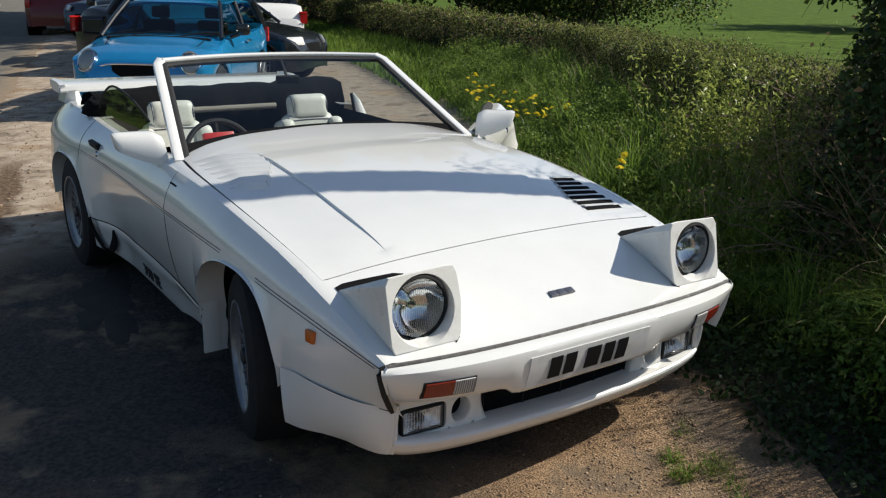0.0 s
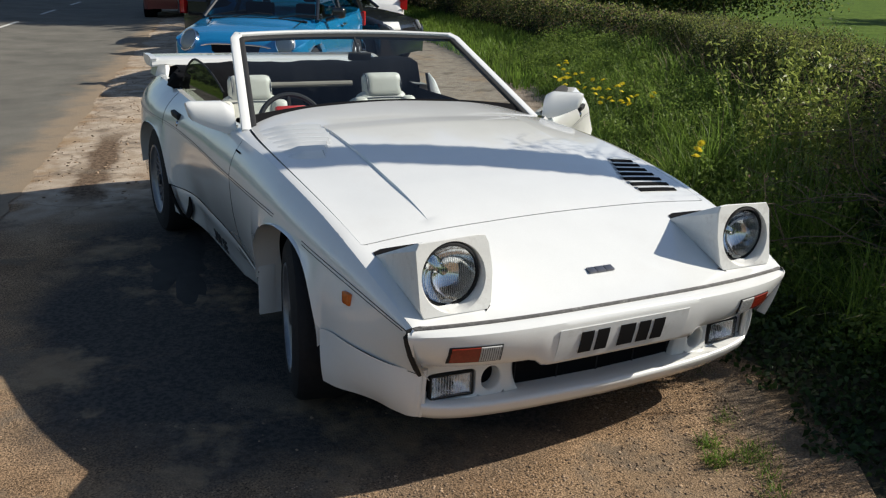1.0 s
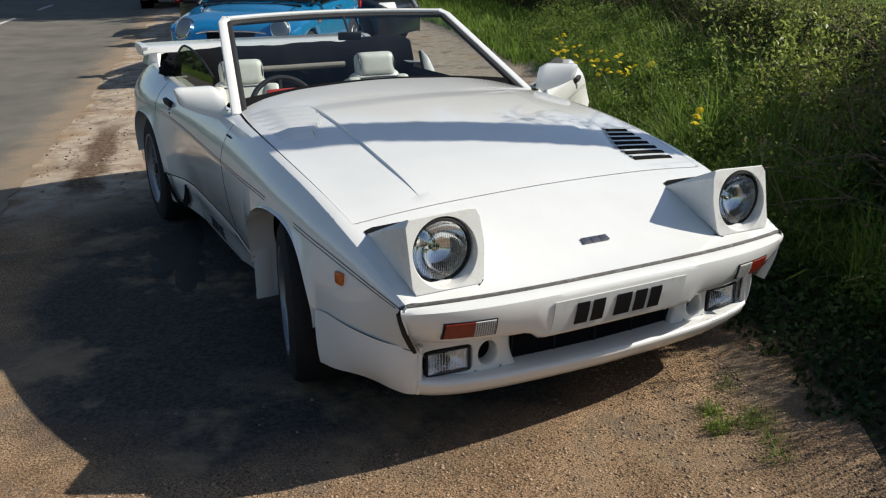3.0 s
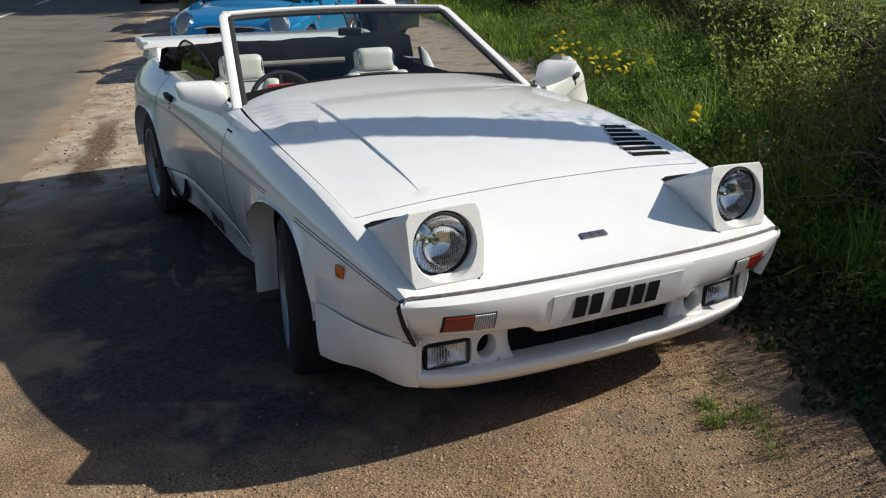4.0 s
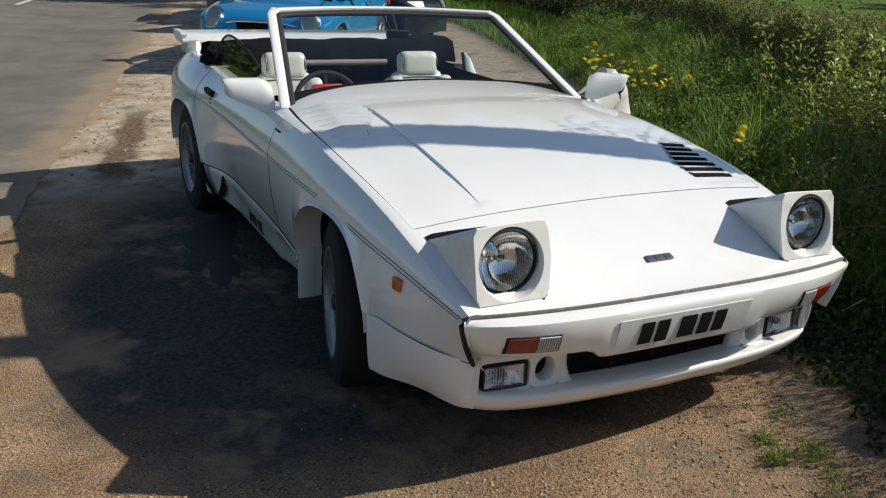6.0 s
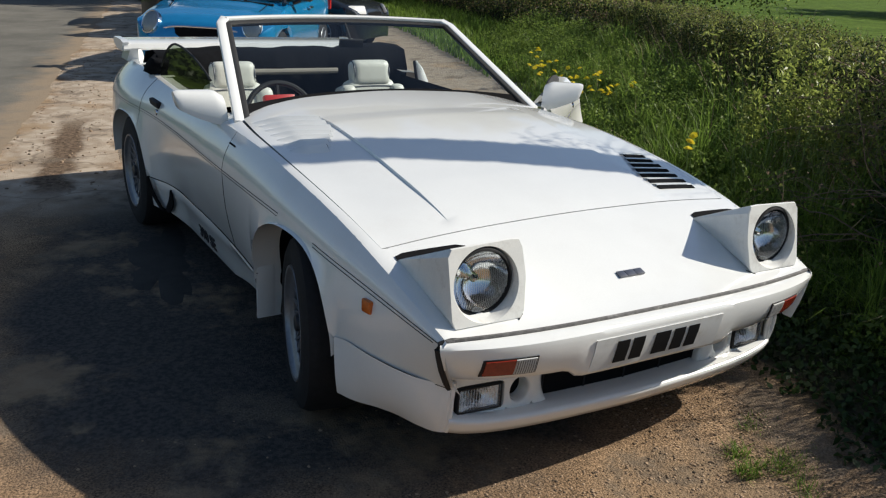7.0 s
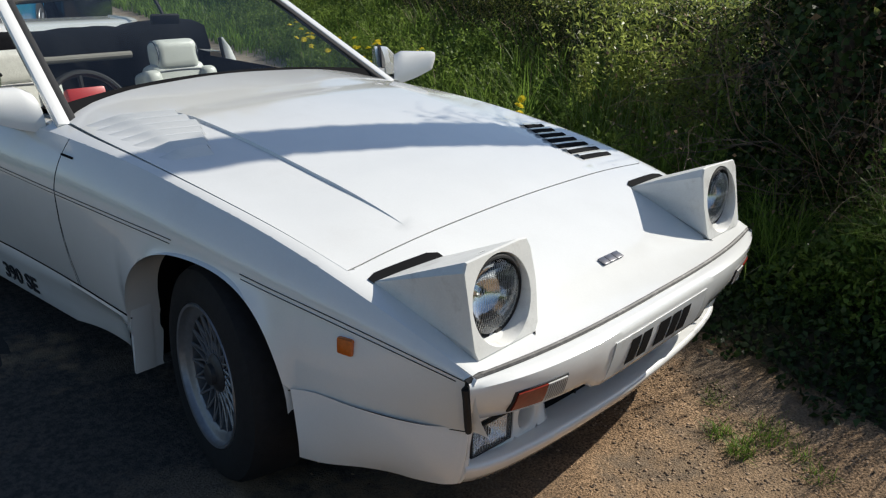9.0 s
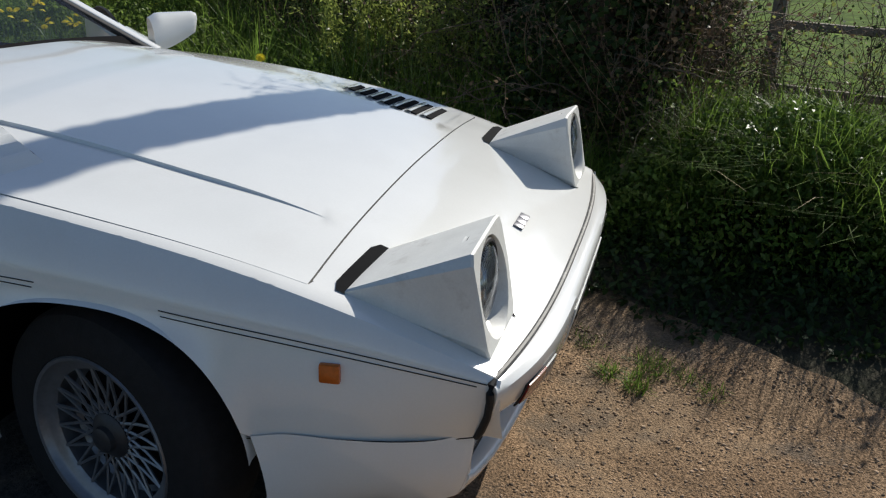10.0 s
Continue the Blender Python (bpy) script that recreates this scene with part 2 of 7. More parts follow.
OILY = material("oil_stain", (0.036, 0.033, 0.030), 0.85, vary=0.3, scale=6, fine=0.2, fine_scale=120, bump=0.4, bump_scale=150)
WHITELINE = material("road_paint", (0.62, 0.61, 0.57), 0.8, vary=0.15, scale=20, stain=(0.2, 0.19, 0.18), stain_scale=14, fine=0.2, fine_scale=150)
STONE = material("loose_stones", (0.275, 0.193, 0.125), 0.9, island_tint=0.7, vary=0.15, scale=60)


def layby_material():
    """Brown gravel that gives way to tarmac darkened for the car's shade, and to dark soil at the verge."""
    m = material("dusty_gravel", (0.248, 0.160, 0.093), 0.95, colour2=(0.328, 0.222, 0.133), scale=1.6, vary=0.28, fine=0.85, fine_scale=130, bump=1.0, bump_scale=130, stain=(0.14, 0.095, 0.062), stain_scale=1.4, spec=0.2)
    nt = m.node_tree
    b = nt.nodes["Principled BSDF"]
    base = b.inputs["Base Color"].links[0].from_socket
    geo = nt.nodes.new("ShaderNodeNewGeometry")

    def dot(vec, off):
        n = nt.nodes.new("ShaderNodeVectorMath")
        n.operation = "DOT_PRODUCT"
        nt.links.new(geo.outputs["Position"], n.inputs[0])
        n.inputs[1].default_value = vec
        a = nt.nodes.new("ShaderNodeMath")
        a.operation = "ADD"
        nt.links.new(n.outputs["Value"], a.inputs[0])
        a.inputs[1].default_value = off
        return a.outputs[0]

    def calc(op, a, c):
        n = nt.nodes.new("ShaderNodeMath")
        n.operation = op
        for k, val in enumerate((a, c)):
            if hasattr(val, "links"):
                nt.links.new(val, n.inputs[k])
            else:
                n.inputs[k].default_value = val
        return n.outputs[0]

    def nz(scale, amp):
        n = nt.nodes.new("ShaderNodeTexNoise")
        n.inputs["Scale"].default_value = scale
        n.inputs["Detail"].default_value = 8
        n.inputs["Roughness"].default_value = 0.65
        nt.links.new(geo.outputs["Position"], n.inputs["Vector"])
        return calc("MULTIPLY", calc("SUBTRACT", n.outputs["Fac"], 0.5), amp)

    def step(x, lo, hi):
        n = nt.nodes.new("ShaderNodeMapRange")
        n.interpolation_type = "SMOOTHSTEP"
        n.inputs["From Min"].default_value, n.inputs["From Max"].default_value = lo, hi
        nt.links.new(x, n.inputs["Value"])
        return n.outputs[0]

    def over(a, colour, fac):
        n = nt.nodes.new("ShaderNodeMix")
        n.data_type = "RGBA"
        nt.links.new(fac, n.inputs["Factor"])
        nt.links.new(a, n.inputs["A"])
        if hasattr(colour, "links"):
            nt.links.new(colour, n.inputs["B"])
        else:
            n.inputs["B"].default_value = (*colour, 1)
        return n.outputs["Result"]

    def mottled(c0, c1, scale):
        n = nt.nodes.new("ShaderNodeTexNoise")
        n.inputs["Scale"].default_value = scale
        n.inputs["Detail"].default_value = 10
        nt.links.new(geo.outputs["Position"], n.inputs["Vector"])
        r = nt.nodes.new("ShaderNodeMix")
        r.data_type = "RGBA"
        nt.links.new(step(n.outputs["Fac"], 0.35, 0.65), r.inputs["Factor"])
        r.inputs["A"].default_value, r.inputs["B"].default_value = (*c0, 1), (*c1, 1)
        return r.outputs["Result"]

    # worn tarmac patch, its colour darkened to carry the standing car's shade
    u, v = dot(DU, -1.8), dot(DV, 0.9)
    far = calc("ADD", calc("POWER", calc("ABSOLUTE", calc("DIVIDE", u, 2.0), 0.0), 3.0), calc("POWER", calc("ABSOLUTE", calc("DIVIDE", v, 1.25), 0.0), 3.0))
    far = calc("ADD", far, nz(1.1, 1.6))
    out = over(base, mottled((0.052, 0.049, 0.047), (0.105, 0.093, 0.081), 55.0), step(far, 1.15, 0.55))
    pale = calc("ADD", calc("ABSOLUTE", dot(DV, 2.1), 0.0), nz(1.8, 2.2))
    pale = step(pale, 0.75, 0.35)
    out = over(out, mottled((0.38, 0.30, 0.22), (0.52, 0.43, 0.335), 5.0), calc("MULTIPLY", pale, step(dot(DU, 0.0), 2.6, 3.8)))
    # thin cracks wandering over the pale slab
    warp = nt.nodes.new("ShaderNodeTexNoise")
    warp.inputs["Scale"].default_value = 3.0
    nt.links.new(geo.outputs["Position"], warp.inputs["Vector"])
    shift = nt.nodes.new("ShaderNodeVectorMath")
    shift.operation = "MULTIPLY_ADD"
    nt.links.new(warp.outputs["Color"], shift.inputs[0])
    shift.inputs[1].default_value = (0.5, 0.5, 0.0)
    nt.links.new(geo.outputs["Position"], shift.inputs[2])
    cells = nt.nodes.new("ShaderNodeTexVoronoi")
    cells.feature = "DISTANCE_TO_EDGE"
    cells.inputs["Scale"].default_value = 1.1
    nt.links.new(shift.outputs[0], cells.inputs["Vector"])
    out = over(out, (0.15, 0.11, 0.075), calc("MULTIPLY", calc("MULTIPLY", step(cells.outputs["Distance"], 0.018, 0.004), 0.55), calc("MULTIPLY", pale, step(dot(DU, 0.0), 2.6, 3.8))))
    out = over(out, mottled((0.30, 0.25, 0.195), (0.40, 0.345, 0.275), 7.0), calc("MULTIPLY", calc("MULTIPLY", step(dot(DU, 0.0), 3.2, 4.6), step(dot(DV, 0.0), -1.7, -1.2)), 0.8))
    # a streak of eroded brown dirt along the slab
    rut = step(calc("ADD", calc("ABSOLUTE", calc("ADD", dot(DV, 2.17), nz(2.0, 0.5)), 0.0), nz(9.0, 0.16)), 0.17, 0.06)
    rut = calc("MULTIPLY", rut, calc("MULTIPLY", step(dot(DU, 0.0), 3.3, 3.8), step(dot(DU, 0.0), 6.6, 5.6)))
    out = over(out, mottled((0.10, 0.068, 0.044), (0.20, 0.138, 0.09), 30.0), rut)
    # compacted paler earth and darker grit in patches
    out = over(out, mottled((0.318, 0.22, 0.133), (0.39, 0.28, 0.173), 9.0), calc("MULTIPLY", step(nz(1.3, 1.0), 0.03, 0.14), 0.80))
    out = over(out, mottled((0.125, 0.096, 0.070), (0.23, 0.182, 0.135), 120.0), calc("MULTIPLY", step(nz(2.3, 1.0), 0.03, 0.14), 0.80))
    # dark verge soil, whose colour also carries the shade before the nettles
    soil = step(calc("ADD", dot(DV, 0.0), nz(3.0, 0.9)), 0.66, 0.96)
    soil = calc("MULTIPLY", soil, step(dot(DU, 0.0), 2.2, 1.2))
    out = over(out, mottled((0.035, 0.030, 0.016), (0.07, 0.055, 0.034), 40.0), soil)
    nt.links.new(out, b.inputs["Base Color"])
    return m


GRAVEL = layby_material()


def dust_road_edge():
    """Brown dust drifted over the asphalt's edge."""
    nt = ASPHALT.node_tree
    b = nt.nodes["Principled BSDF"]
    base = b.inputs["Base Color"].links[0].from_socket
    geo = nt.nodes.new("ShaderNodeNewGeometry")
    across = nt.nodes.new("ShaderNodeVectorMath")
    across.operation = "DOT_PRODUCT"
    nt.links.new(geo.outputs["Position"], across.inputs[0])
    across.inputs[1].default_value = DV
    n = nt.nodes.new("ShaderNodeTexNoise")
    n.inputs["Scale"].default_value = 2.4
    n.inputs["Detail"].default_value = 9
    n.inputs["Roughness"].default_value = 0.7
    nt.links.new(geo.outputs["Position"], n.inputs["Vector"])
    total = nt.nodes.new("ShaderNodeMath")
    total.operation = "MULTIPLY_ADD"
    nt.links.new(n.outputs["Fac"], total.inputs[0])
    total.inputs[1].default_value = 1.1
    nt.links.new(across.outputs["Value"], total.inputs[2])
    r = nt.nodes.new("ShaderNodeMapRange")
    r.interpolation_type = "SMOOTHSTEP"
    r.inputs["From Min"].default_value, r.inputs["From Max"].default_value = -2.55, -2.05
    nt.links.new(total.outputs[0], r.inputs["Value"])
    mx = nt.nodes.new("ShaderNodeMix")
    mx.data_type = "RGBA"
    nt.links.new(r.outputs[0], mx.inputs["Factor"])
    nt.links.new(base, mx.inputs["A"])
    mx.inputs["B"].default_value = (0.30, 0.232, 0.162, 1)
    nt.links.new(mx.outputs["Result"], b.inputs["Base Color"])


dust_road_edge()


def strip_sheet(name, us, vs, lift, mat, edge=None, turn=False):
    """A sheet that follows the ground, with ragged outer edges."""
    verts, faces = [], []
    for i, u in enumerate(us):
        for j, v in enumerate(vs):
            vv = v
            if edge and j in (0, len(vs) - 1):
                vv = v + edge * (rough(u, v, 1.3, 9.0) + 0.6 * rough(u, v, 4.2, 4.0))
            if turn:
                vv += float(veer(u)) * min(1.0, max(0.0, vv / 0.7))
            p = W(u, vv)
            verts.append((p.x, p.y, ground_z(u, vv) + lift))
    n = len(vs)
    for i in range(len(us) - 1):
        for j in range(n - 1):
            faces.append((i * n + j, i * n + j + 1, (i + 1) * n + j + 1, (i + 1) * n + j))
    return new(name, mesh_np(name, verts, faces, mat, smooth=True))


far_u = list(np.arange(-6, 14, 0.25)) + list(np.geomspace(14, 900, 26))
back_u = [-900, -300, -120, -60, -30, -15, -9]
all_u = back_u + far_u
near_v = [-900, -300, -120, -60, -30, -18, -12, -9.4, -9.0, -6, -3.5, -2.6, -2.3] + list(np.arange(-2.0, 6.0, 0.2)) + [6.5, 8, 11, 16, 25, 40, 70, 140, 320, 900]
ground = tagged(strip_sheet("ground", all_u, near_v, -0.03, GRASS_SOIL), "green grass field running to the horizon", "field", kind="structure")
verge = tagged(strip_sheet("verge_ground", list(np.arange(-8, 40, 0.2)), list(np.arange(1.0, 4.0, 0.15)), 0.0, VERGE_SOIL, 0.04, True), "dark soil of the grass verge and hedge bank", "verge", kind="structure")
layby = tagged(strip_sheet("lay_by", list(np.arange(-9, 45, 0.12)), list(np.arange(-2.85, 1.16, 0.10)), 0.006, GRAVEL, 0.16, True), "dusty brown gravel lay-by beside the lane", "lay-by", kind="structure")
road = tagged(strip_sheet("road", [-300, -100, -40, -20] + list(np.arange(-10, 30, 0.08)) + list(np.arange(30, 60, 0.5)) + list(np.geomspace(60, 900, 14)), list(np.linspace(-9.2, -2.60, 12)), 0.012, ASPHALT, 0.06), "grey worn asphalt lane", "road", kind="structure")


def blotch(name, u, v, ru, rv, mat, lift, label, cat, seed, rag=0.3, square=1.0):
    """A ragged flat patch lying on the ground."""
    bm = bmesh.new()
    rings = []
    for f in (0.02, 0.35, 0.7, 1.0):
        ring = []
        for k in range(48):
            a = 2 * math.pi * k / 48
            g = 1 + rag * rough(math.cos(a) * 1.4, math.sin(a) * 1.4, 1.0, seed) + rag * 0.5 * rough(math.cos(a) * 5, math.sin(a) * 5, 1.0, seed)
            ca, sa = math.cos(a), math.sin(a)
            uu, vv = u + ru * f * g * math.copysign(abs(ca) ** square, ca), v + rv * f * g * math.copysign(abs(sa) ** square, sa)
            p = W(uu, vv)
            ring.append((p.x, p.y, ground_z(uu, vv) + lift * (1 if f < 1 else 0.6)))
        rings.append(ring)
    sheet(bm, rings, close=True)
    return tagged(new(name, finish(bm, name, mat)), label, cat, kind="structure")


blotch("oil_stain", 2.1, -1.45, 0.50, 0.17, OILY, 0.010, "dark damp stain on the ground", "stain", 11.0, 0.8)
for k in range(9):
    u0 = 2.0 + 6.0 * k
    bm = bmesh.new()
    rows = [[W(u0 + 2.6 * q / 6, v, ground_z(u0, v) + 0.020) for v in (-6.13, -6.03)] for q in range(7)]
    sheet(bm, rows)
    tagged(new("road_marking", finish(bm, "road_marking", WHITELINE)), "white dashed centre line painted on the road", "road marking", "centre line dashes", "structure")


# loose stones on the gravel
def stones(count, u0, u1, v0, v1, smin, smax, seed, power=3.0):
    r = np.random.default_rng(seed)
    t = (1 + 5 ** 0.5) / 2
    ico = np.array([(-1, t, 0), (1, t, 0), (-1, -t, 0), (1, -t, 0), (0, -1, t), (0, 1, t), (0, -1, -t), (0, 1, -t), (t, 0, -1), (t, 0, 1), (-t, 0, -1), (-t, 0, 1)]) / 1.9
    fi = np.array([(0, 11, 5), (0, 5, 1), (0, 1, 7), (0, 7, 10), (0, 10, 11), (1, 5, 9), (5, 11, 4), (11, 10, 2), (10, 7, 6), (7, 1, 8), (3, 9, 4), (3, 4, 2), (3, 2, 6), (3, 6, 8), (3, 8, 9), (4, 9, 5), (2, 4, 11), (6, 2, 10), (8, 6, 7), (9, 8, 1)])
    vs, fs = [], []
    for k in range(count):
        u, v = r.uniform(u0, u1), r.uniform(v0, v1)
        if -0.10 < u < 1.0 and v < 0.1 and r.random() < 0.97:
            continue
        s = smin + (smax - smin) * r.random() ** power
        p = W(u, v)
        z = ground_z(u, v)
        sc = s * r.uniform(0.6, 1.3, 3) * (1, 1, 0.55)
        a = r.uniform(0, 6.28)
        q = ico * sc * r.uniform(0.8, 1.15, (12, 1))
        q = q @ np.array([[math.cos(a), math.sin(a), 0], [-math.sin(a), math.cos(a), 0], [0, 0, 1]])
        vs.append(q + (p.x, p.y, z + 0.006 + s * 0.05))
        fs.append(fi + 12 * (len(vs) - 1))
    return mesh_np("stones", np.concatenate(vs), np.concatenate(fs), STONE)


tagged(new("gravel_stones", stones(70000, -1.6, 0.45, -2.4, 0.62, 0.0010, 0.0072, 3, 6.0)), "loose small stones scattered over the gravel", "gravel", kind="stuff")
tagged(new("gravel_stones", stones(3500, 3.6, 12, -2.62, 0.1, 0.003, 0.016, 4, 4.0)), "loose stones along the road edge", "gravel", kind="stuff")

# ---------------------------------------------------------------- the white convertible: lines of its body
KY = [-0.25, -0.15, -0.08, 0.0, 0.363, 0.75, 1.1, 1.4, 1.75, 2.1]
Z_MID = curve(KY, [0.572, 0.587, 0.610, 0.645, 0.772, 0.850, 0.905, 0.938, 0.961, 0.970])
Z_HALF = curve(KY, [0.570, 0.585, 0.607, 0.642, 0.764, 0.837, 0.890, 0.921, 0.941, 0.947])
Z_EDGE = curve(KY, [0.567, 0.583, 0.605, 0.640, 0.752, 0.820, 0.867, 0.891, 0.904, 0.906])
YS = [-0.12, 0.0, 0.2, 0.5, 0.8, 1.1, 1.5, 1.75, 2.3, 2.8, 3.17, 3.5, 3.85, 4.0]
X_CREST = curve(YS, [0.755, 0.772, 0.790, 0.805, 0.815, 0.820, 0.820, 0.812, 0.802, 0.800, 0.800, 0.790, 0.750, 0.715])
Z_CREST = curve(YS, [0.589, 0.636, 0.700, 0.772, 0.818, 0.850, 0.867, 0.866, 0.862, 0.872, 0.890, 0.890, 0.872, 0.855])
X_LINE = curve(YS, [0.764, 0.790, 0.823, 0.860, 0.880, 0.888, 0.890, 0.888, 0.880, 0.892, 0.925, 0.920, 0.860, 0.80])
Z_LINE = curve(YS, [0.578, 0.602, 0.634, 0.670, 0.700, 0.708, 0.712, 0.714, 0.718, 0.722, 0.724, 0.722, 0.712, 0.70])
X_SEAM = curve([-0.08, 0.05, 0.2, 0.4, 0.8, 1.12, 1.5, 2.1, 2.55, 2.8, 3.17, 3.55, 3.85, 4.0],
               [0.700, 0.768, 0.832, 0.872, 0.900, 0.870, 0.842, 0.832, 0.850, 0.905, 0.940, 0.925, 0.86, 0.80])
Z_SEAM = curve([-0.08, 0.05, 0.2, 0.3, 0.4, 1.12, 2.1, 2.6, 2.8, 4.0], [0.418, 0.420, 0.432, 0.436, 0.416, 0.384, 0.378, 0.380, 0.372, 0.40])
HUB_F, HUB_R = 0.765, 3.165
Y_FRONT = 1.485
Y_BACK = 2.93


def strip_y(x):
    return -0.150 + 0.054 * (abs(x) / 0.768) ** 3


def bonnet_y(x):
    return 0.329 + 0.019 * x / 0.75 - 0.016 * (abs(x) / 0.75) ** 2


# half width of the bonnet
BONNET_X = curve([0.28, 0.46, 0.75, 1.15, 1.45, 1.70], [0.750, 0.765, 0.780, 0.788, 0.776, 0.748])


def bonnet_rear(x):
    return 1.790 - 0.09 * (abs(x) / 0.7) ** 2 - (0.035 * ((min(abs(x), 0.745) - 0.6) / 0.13) ** 2 if abs(x) > 0.6 else 0)


def top_z(x, y):
    """Height of the upper skin between the crests."""
    ax, c = abs(x), X_CREST(y)
    return curve([-0.25, 0, 0.25, 0.5, 0.70, c, c + 0.1],
                 [Z_MID(y) * 0.7 + Z_HALF(y) * 0.3, Z_MID(y), Z_MID(y) * 0.7 + Z_HALF(y) * 0.3, Z_HALF(y), Z_EDGE(y), Z_CREST(y), Z_CREST(y) - 0.05])(ax)


def arch(y, c, half, z0, z1):
    """Height of a wheel arch's edge, or None outside it."""
    d = abs(y - c) / half
    return None if d >= 1 else z0 + (z1 - z0) * (1 - d ** 2.35) ** (1 / 2.35)


def arch_front(y):
    return arch(y, 0.752, 0.374, 0.30, 0.672)


def arch_rear(y):
    return arch(y, 3.165, 0.378, 0.30, 0.668)


def flank_point(y, k):
    """A point of the flank: k 0 at the crest, 1 at the coach line, 2 at the seam above the sill."""
    xc, zc, xl, zl, xs, zs = X_CREST(y), Z_CREST(y), X_LINE(y), Z_LINE(y), X_SEAM(y), Z_SEAM(y)
    if k <= 1:
        u = math.sin(k * math.pi / 2) * 0.75 + k * 0.25
        return xc + (xl - xc) * u, zc + (zl - zc) * (k * 0.8 + 0.2 * k * k)
    t = k - 1
    return xl + (xs - xl) * t + 0.012 * math.sin(t * math.pi), zl + (zs - zl) * t


def flank(bm, s, ya, yb, step=0.018, lean=None):
    """The flank of one side between two stations, cut out over the wheels."""
    n = max(2, int((yb - ya) / step))
    rows = []
    for i in range(n + 1):
        y = ya + (yb - ya) * i / n
        a = arch_front(y) or arch_rear(y)
        zs = Z_SEAM(y)
        low = 2.0
        if a is not None and a > zs:
            low = 1 + (Z_LINE(y) - a) / max(0.01, Z_LINE(y) - zs)
        ks = [0, 0.05, 0.12, 0.18, 0.25, 0.35, 0.45, 0.58, 0.7, 0.8, 0.9, 1.0] + [1 + (low - 1) * q for q in (0.12, 0.3, 0.5, 0.7, 0.9, 1.0)]
        row = []
        for k in ks:
            x, z = flank_point(y, min(k, 2.0))
            # wheel arches swell towards their edge
            if a is not None and k > 1:
                x += 0.012 * ((k - 1) / max(0.2, low - 1)) ** 2
            yy = y + (lean(z) if lean else 0)
            row.append((s * x, yy, z))
        rows.append(row)
    sheet(bm, rows)


def arch_lip(bm, s, fn, y0, y1, depth, swell=0.012):
    rows = []
    for i in range(41):
        y = y0 + (y1 - y0) * (0.5 - 0.5 * math.cos(math.pi * i / 40))
        a = fn(y)
        a = Z_SEAM(y) - 0.12 if a is None else a
        if a > Z_SEAM(y):
            k = 1 + (Z_LINE(y) - a) / (Z_LINE(y) - Z_SEAM(y))
            x = flank_point(y, min(k, 2))[0] + swell
        else:
            x = X_SEAM(y) + swell
        rows.append([(s * x, y, a), (s * (x - 0.012), y, a + 0.006), (s * (x - depth), y, a + 0.012)])
    sheet(bm, rows)


car = thing("convertible_car", "white wedge-shaped convertible sports car with raised headlamps, one door open", "car")

# nose and front wings: one moulding round the bonnet
bm = bmesh.new()
cols = [-1 + 2 * i / 44 for i in range(45)]
rows = []
for j in range(19):
    f = j / 18
    row = []
    for c in cols:
        x = c * 0.735
        y = strip_y(x) + (bonnet_y(x) - 0.002 - strip_y(x)) * f
        row.append((x, y, top_z(x, y)))
    rows.append(row)
sheet(bm, rows)
for s in (-1, 1):
    rows = []
    yb = bonnet_y(s * 0.75)
    ys = [strip_y(0.735) + (yb - 0.004 - strip_y(0.735)) * j / 18 for j in range(19)] + [yb + (Y_FRONT - yb + 0.20) * j / 110 for j in range(111)]
    for y in ys:
        c = X_CREST(max(y, -0.12))
        a = 0.735 if y < yb else BONNET_X(y) + 0.0030
        rows.append([(s * (a + (c - a) * q), y, top_z(a + (c - a) * q, y)) for q in (0, 0.2, 0.4, 0.6, 0.8, 0.92, 1.0)])
    sheet(bm, rows)
    flank(bm, s, -0.115, Y_FRONT)
    arch_lip(bm, s, arch_front, 0.380, 1.124, 0.11)
weld(bm, 0.0012)
part("front_body", bm, PAINT, car, sharp=28)

# dark gap round the bonnet
bm = bmesh.new()
loop = [(x, bonnet_y(x) - 0.001) for x in np.linspace(-0.752, 0.752, 61)]
sheet(bm, [[(x, y - 0.004, top_z(x, y) - 0.004), (x, y + 0.004, top_z(x, y) - 0.004)] for x, y in loop])
for s in (-1, 1):
    sheet(bm, [[(s * (BONNET_X(y) - 0.004), y, top_z(BONNET_X(y), y) - 0.004), (s * (BONNET_X(y) + 0.012), y, top_z(BONNET_X(y), y) - 0.004)] for y in np.linspace(bonnet_y(s * 0.75) - 0.006, 1.66, 44)])
part("bonnet_gap", bm, GAP, car)

# bonnet with its raised middle
CREASE = curve([0.3, 0.37, 0.7, 1.0, 1.41, 1.8], [0.474, 0.474, 0.476, 0.481, 0.492, 0.51])


def bulge(x, y):
    h = 0.0085 * min(1.0, (y - 0.335) / 0.30) if y > 0.335 else 0.0
    h *= 1.0 if y < 1.3 else max(0.0, 1 - (y - 1.3) / 0.12)
    return h if abs(x) <= CREASE(y) else 0.0


bm = bmesh.new()
rows = []
for j in range(70):
    f = j / 69
    row = []
    yy = 0.38 + 1.3 * f
    c = CREASE(yy)
    bx = BONNET_X(yy)
    xs = [c * q / 8 for q in range(9)] + [c + 0.003] + [c + 0.003 + (bx - 0.006 - c) * q / 7 for q in range(1, 8)]
    xs[-1] = bx - 0.003
    xs = [-x for x in reversed(xs[1:])] + xs
    for x in xs:
        y = bonnet_y(x) + 0.002 + (bonnet_rear(x) - bonnet_y(x) - 0.002) * f
        row.append((x, y, top_z(x, y) + 0.0005 + bulge(x if abs(abs(x) - c) > 0.003 else c * 0.99, y) * (1 if abs(x) <= c + 0.001 else 0)))
    rows.append(row)
sheet(bm, rows)
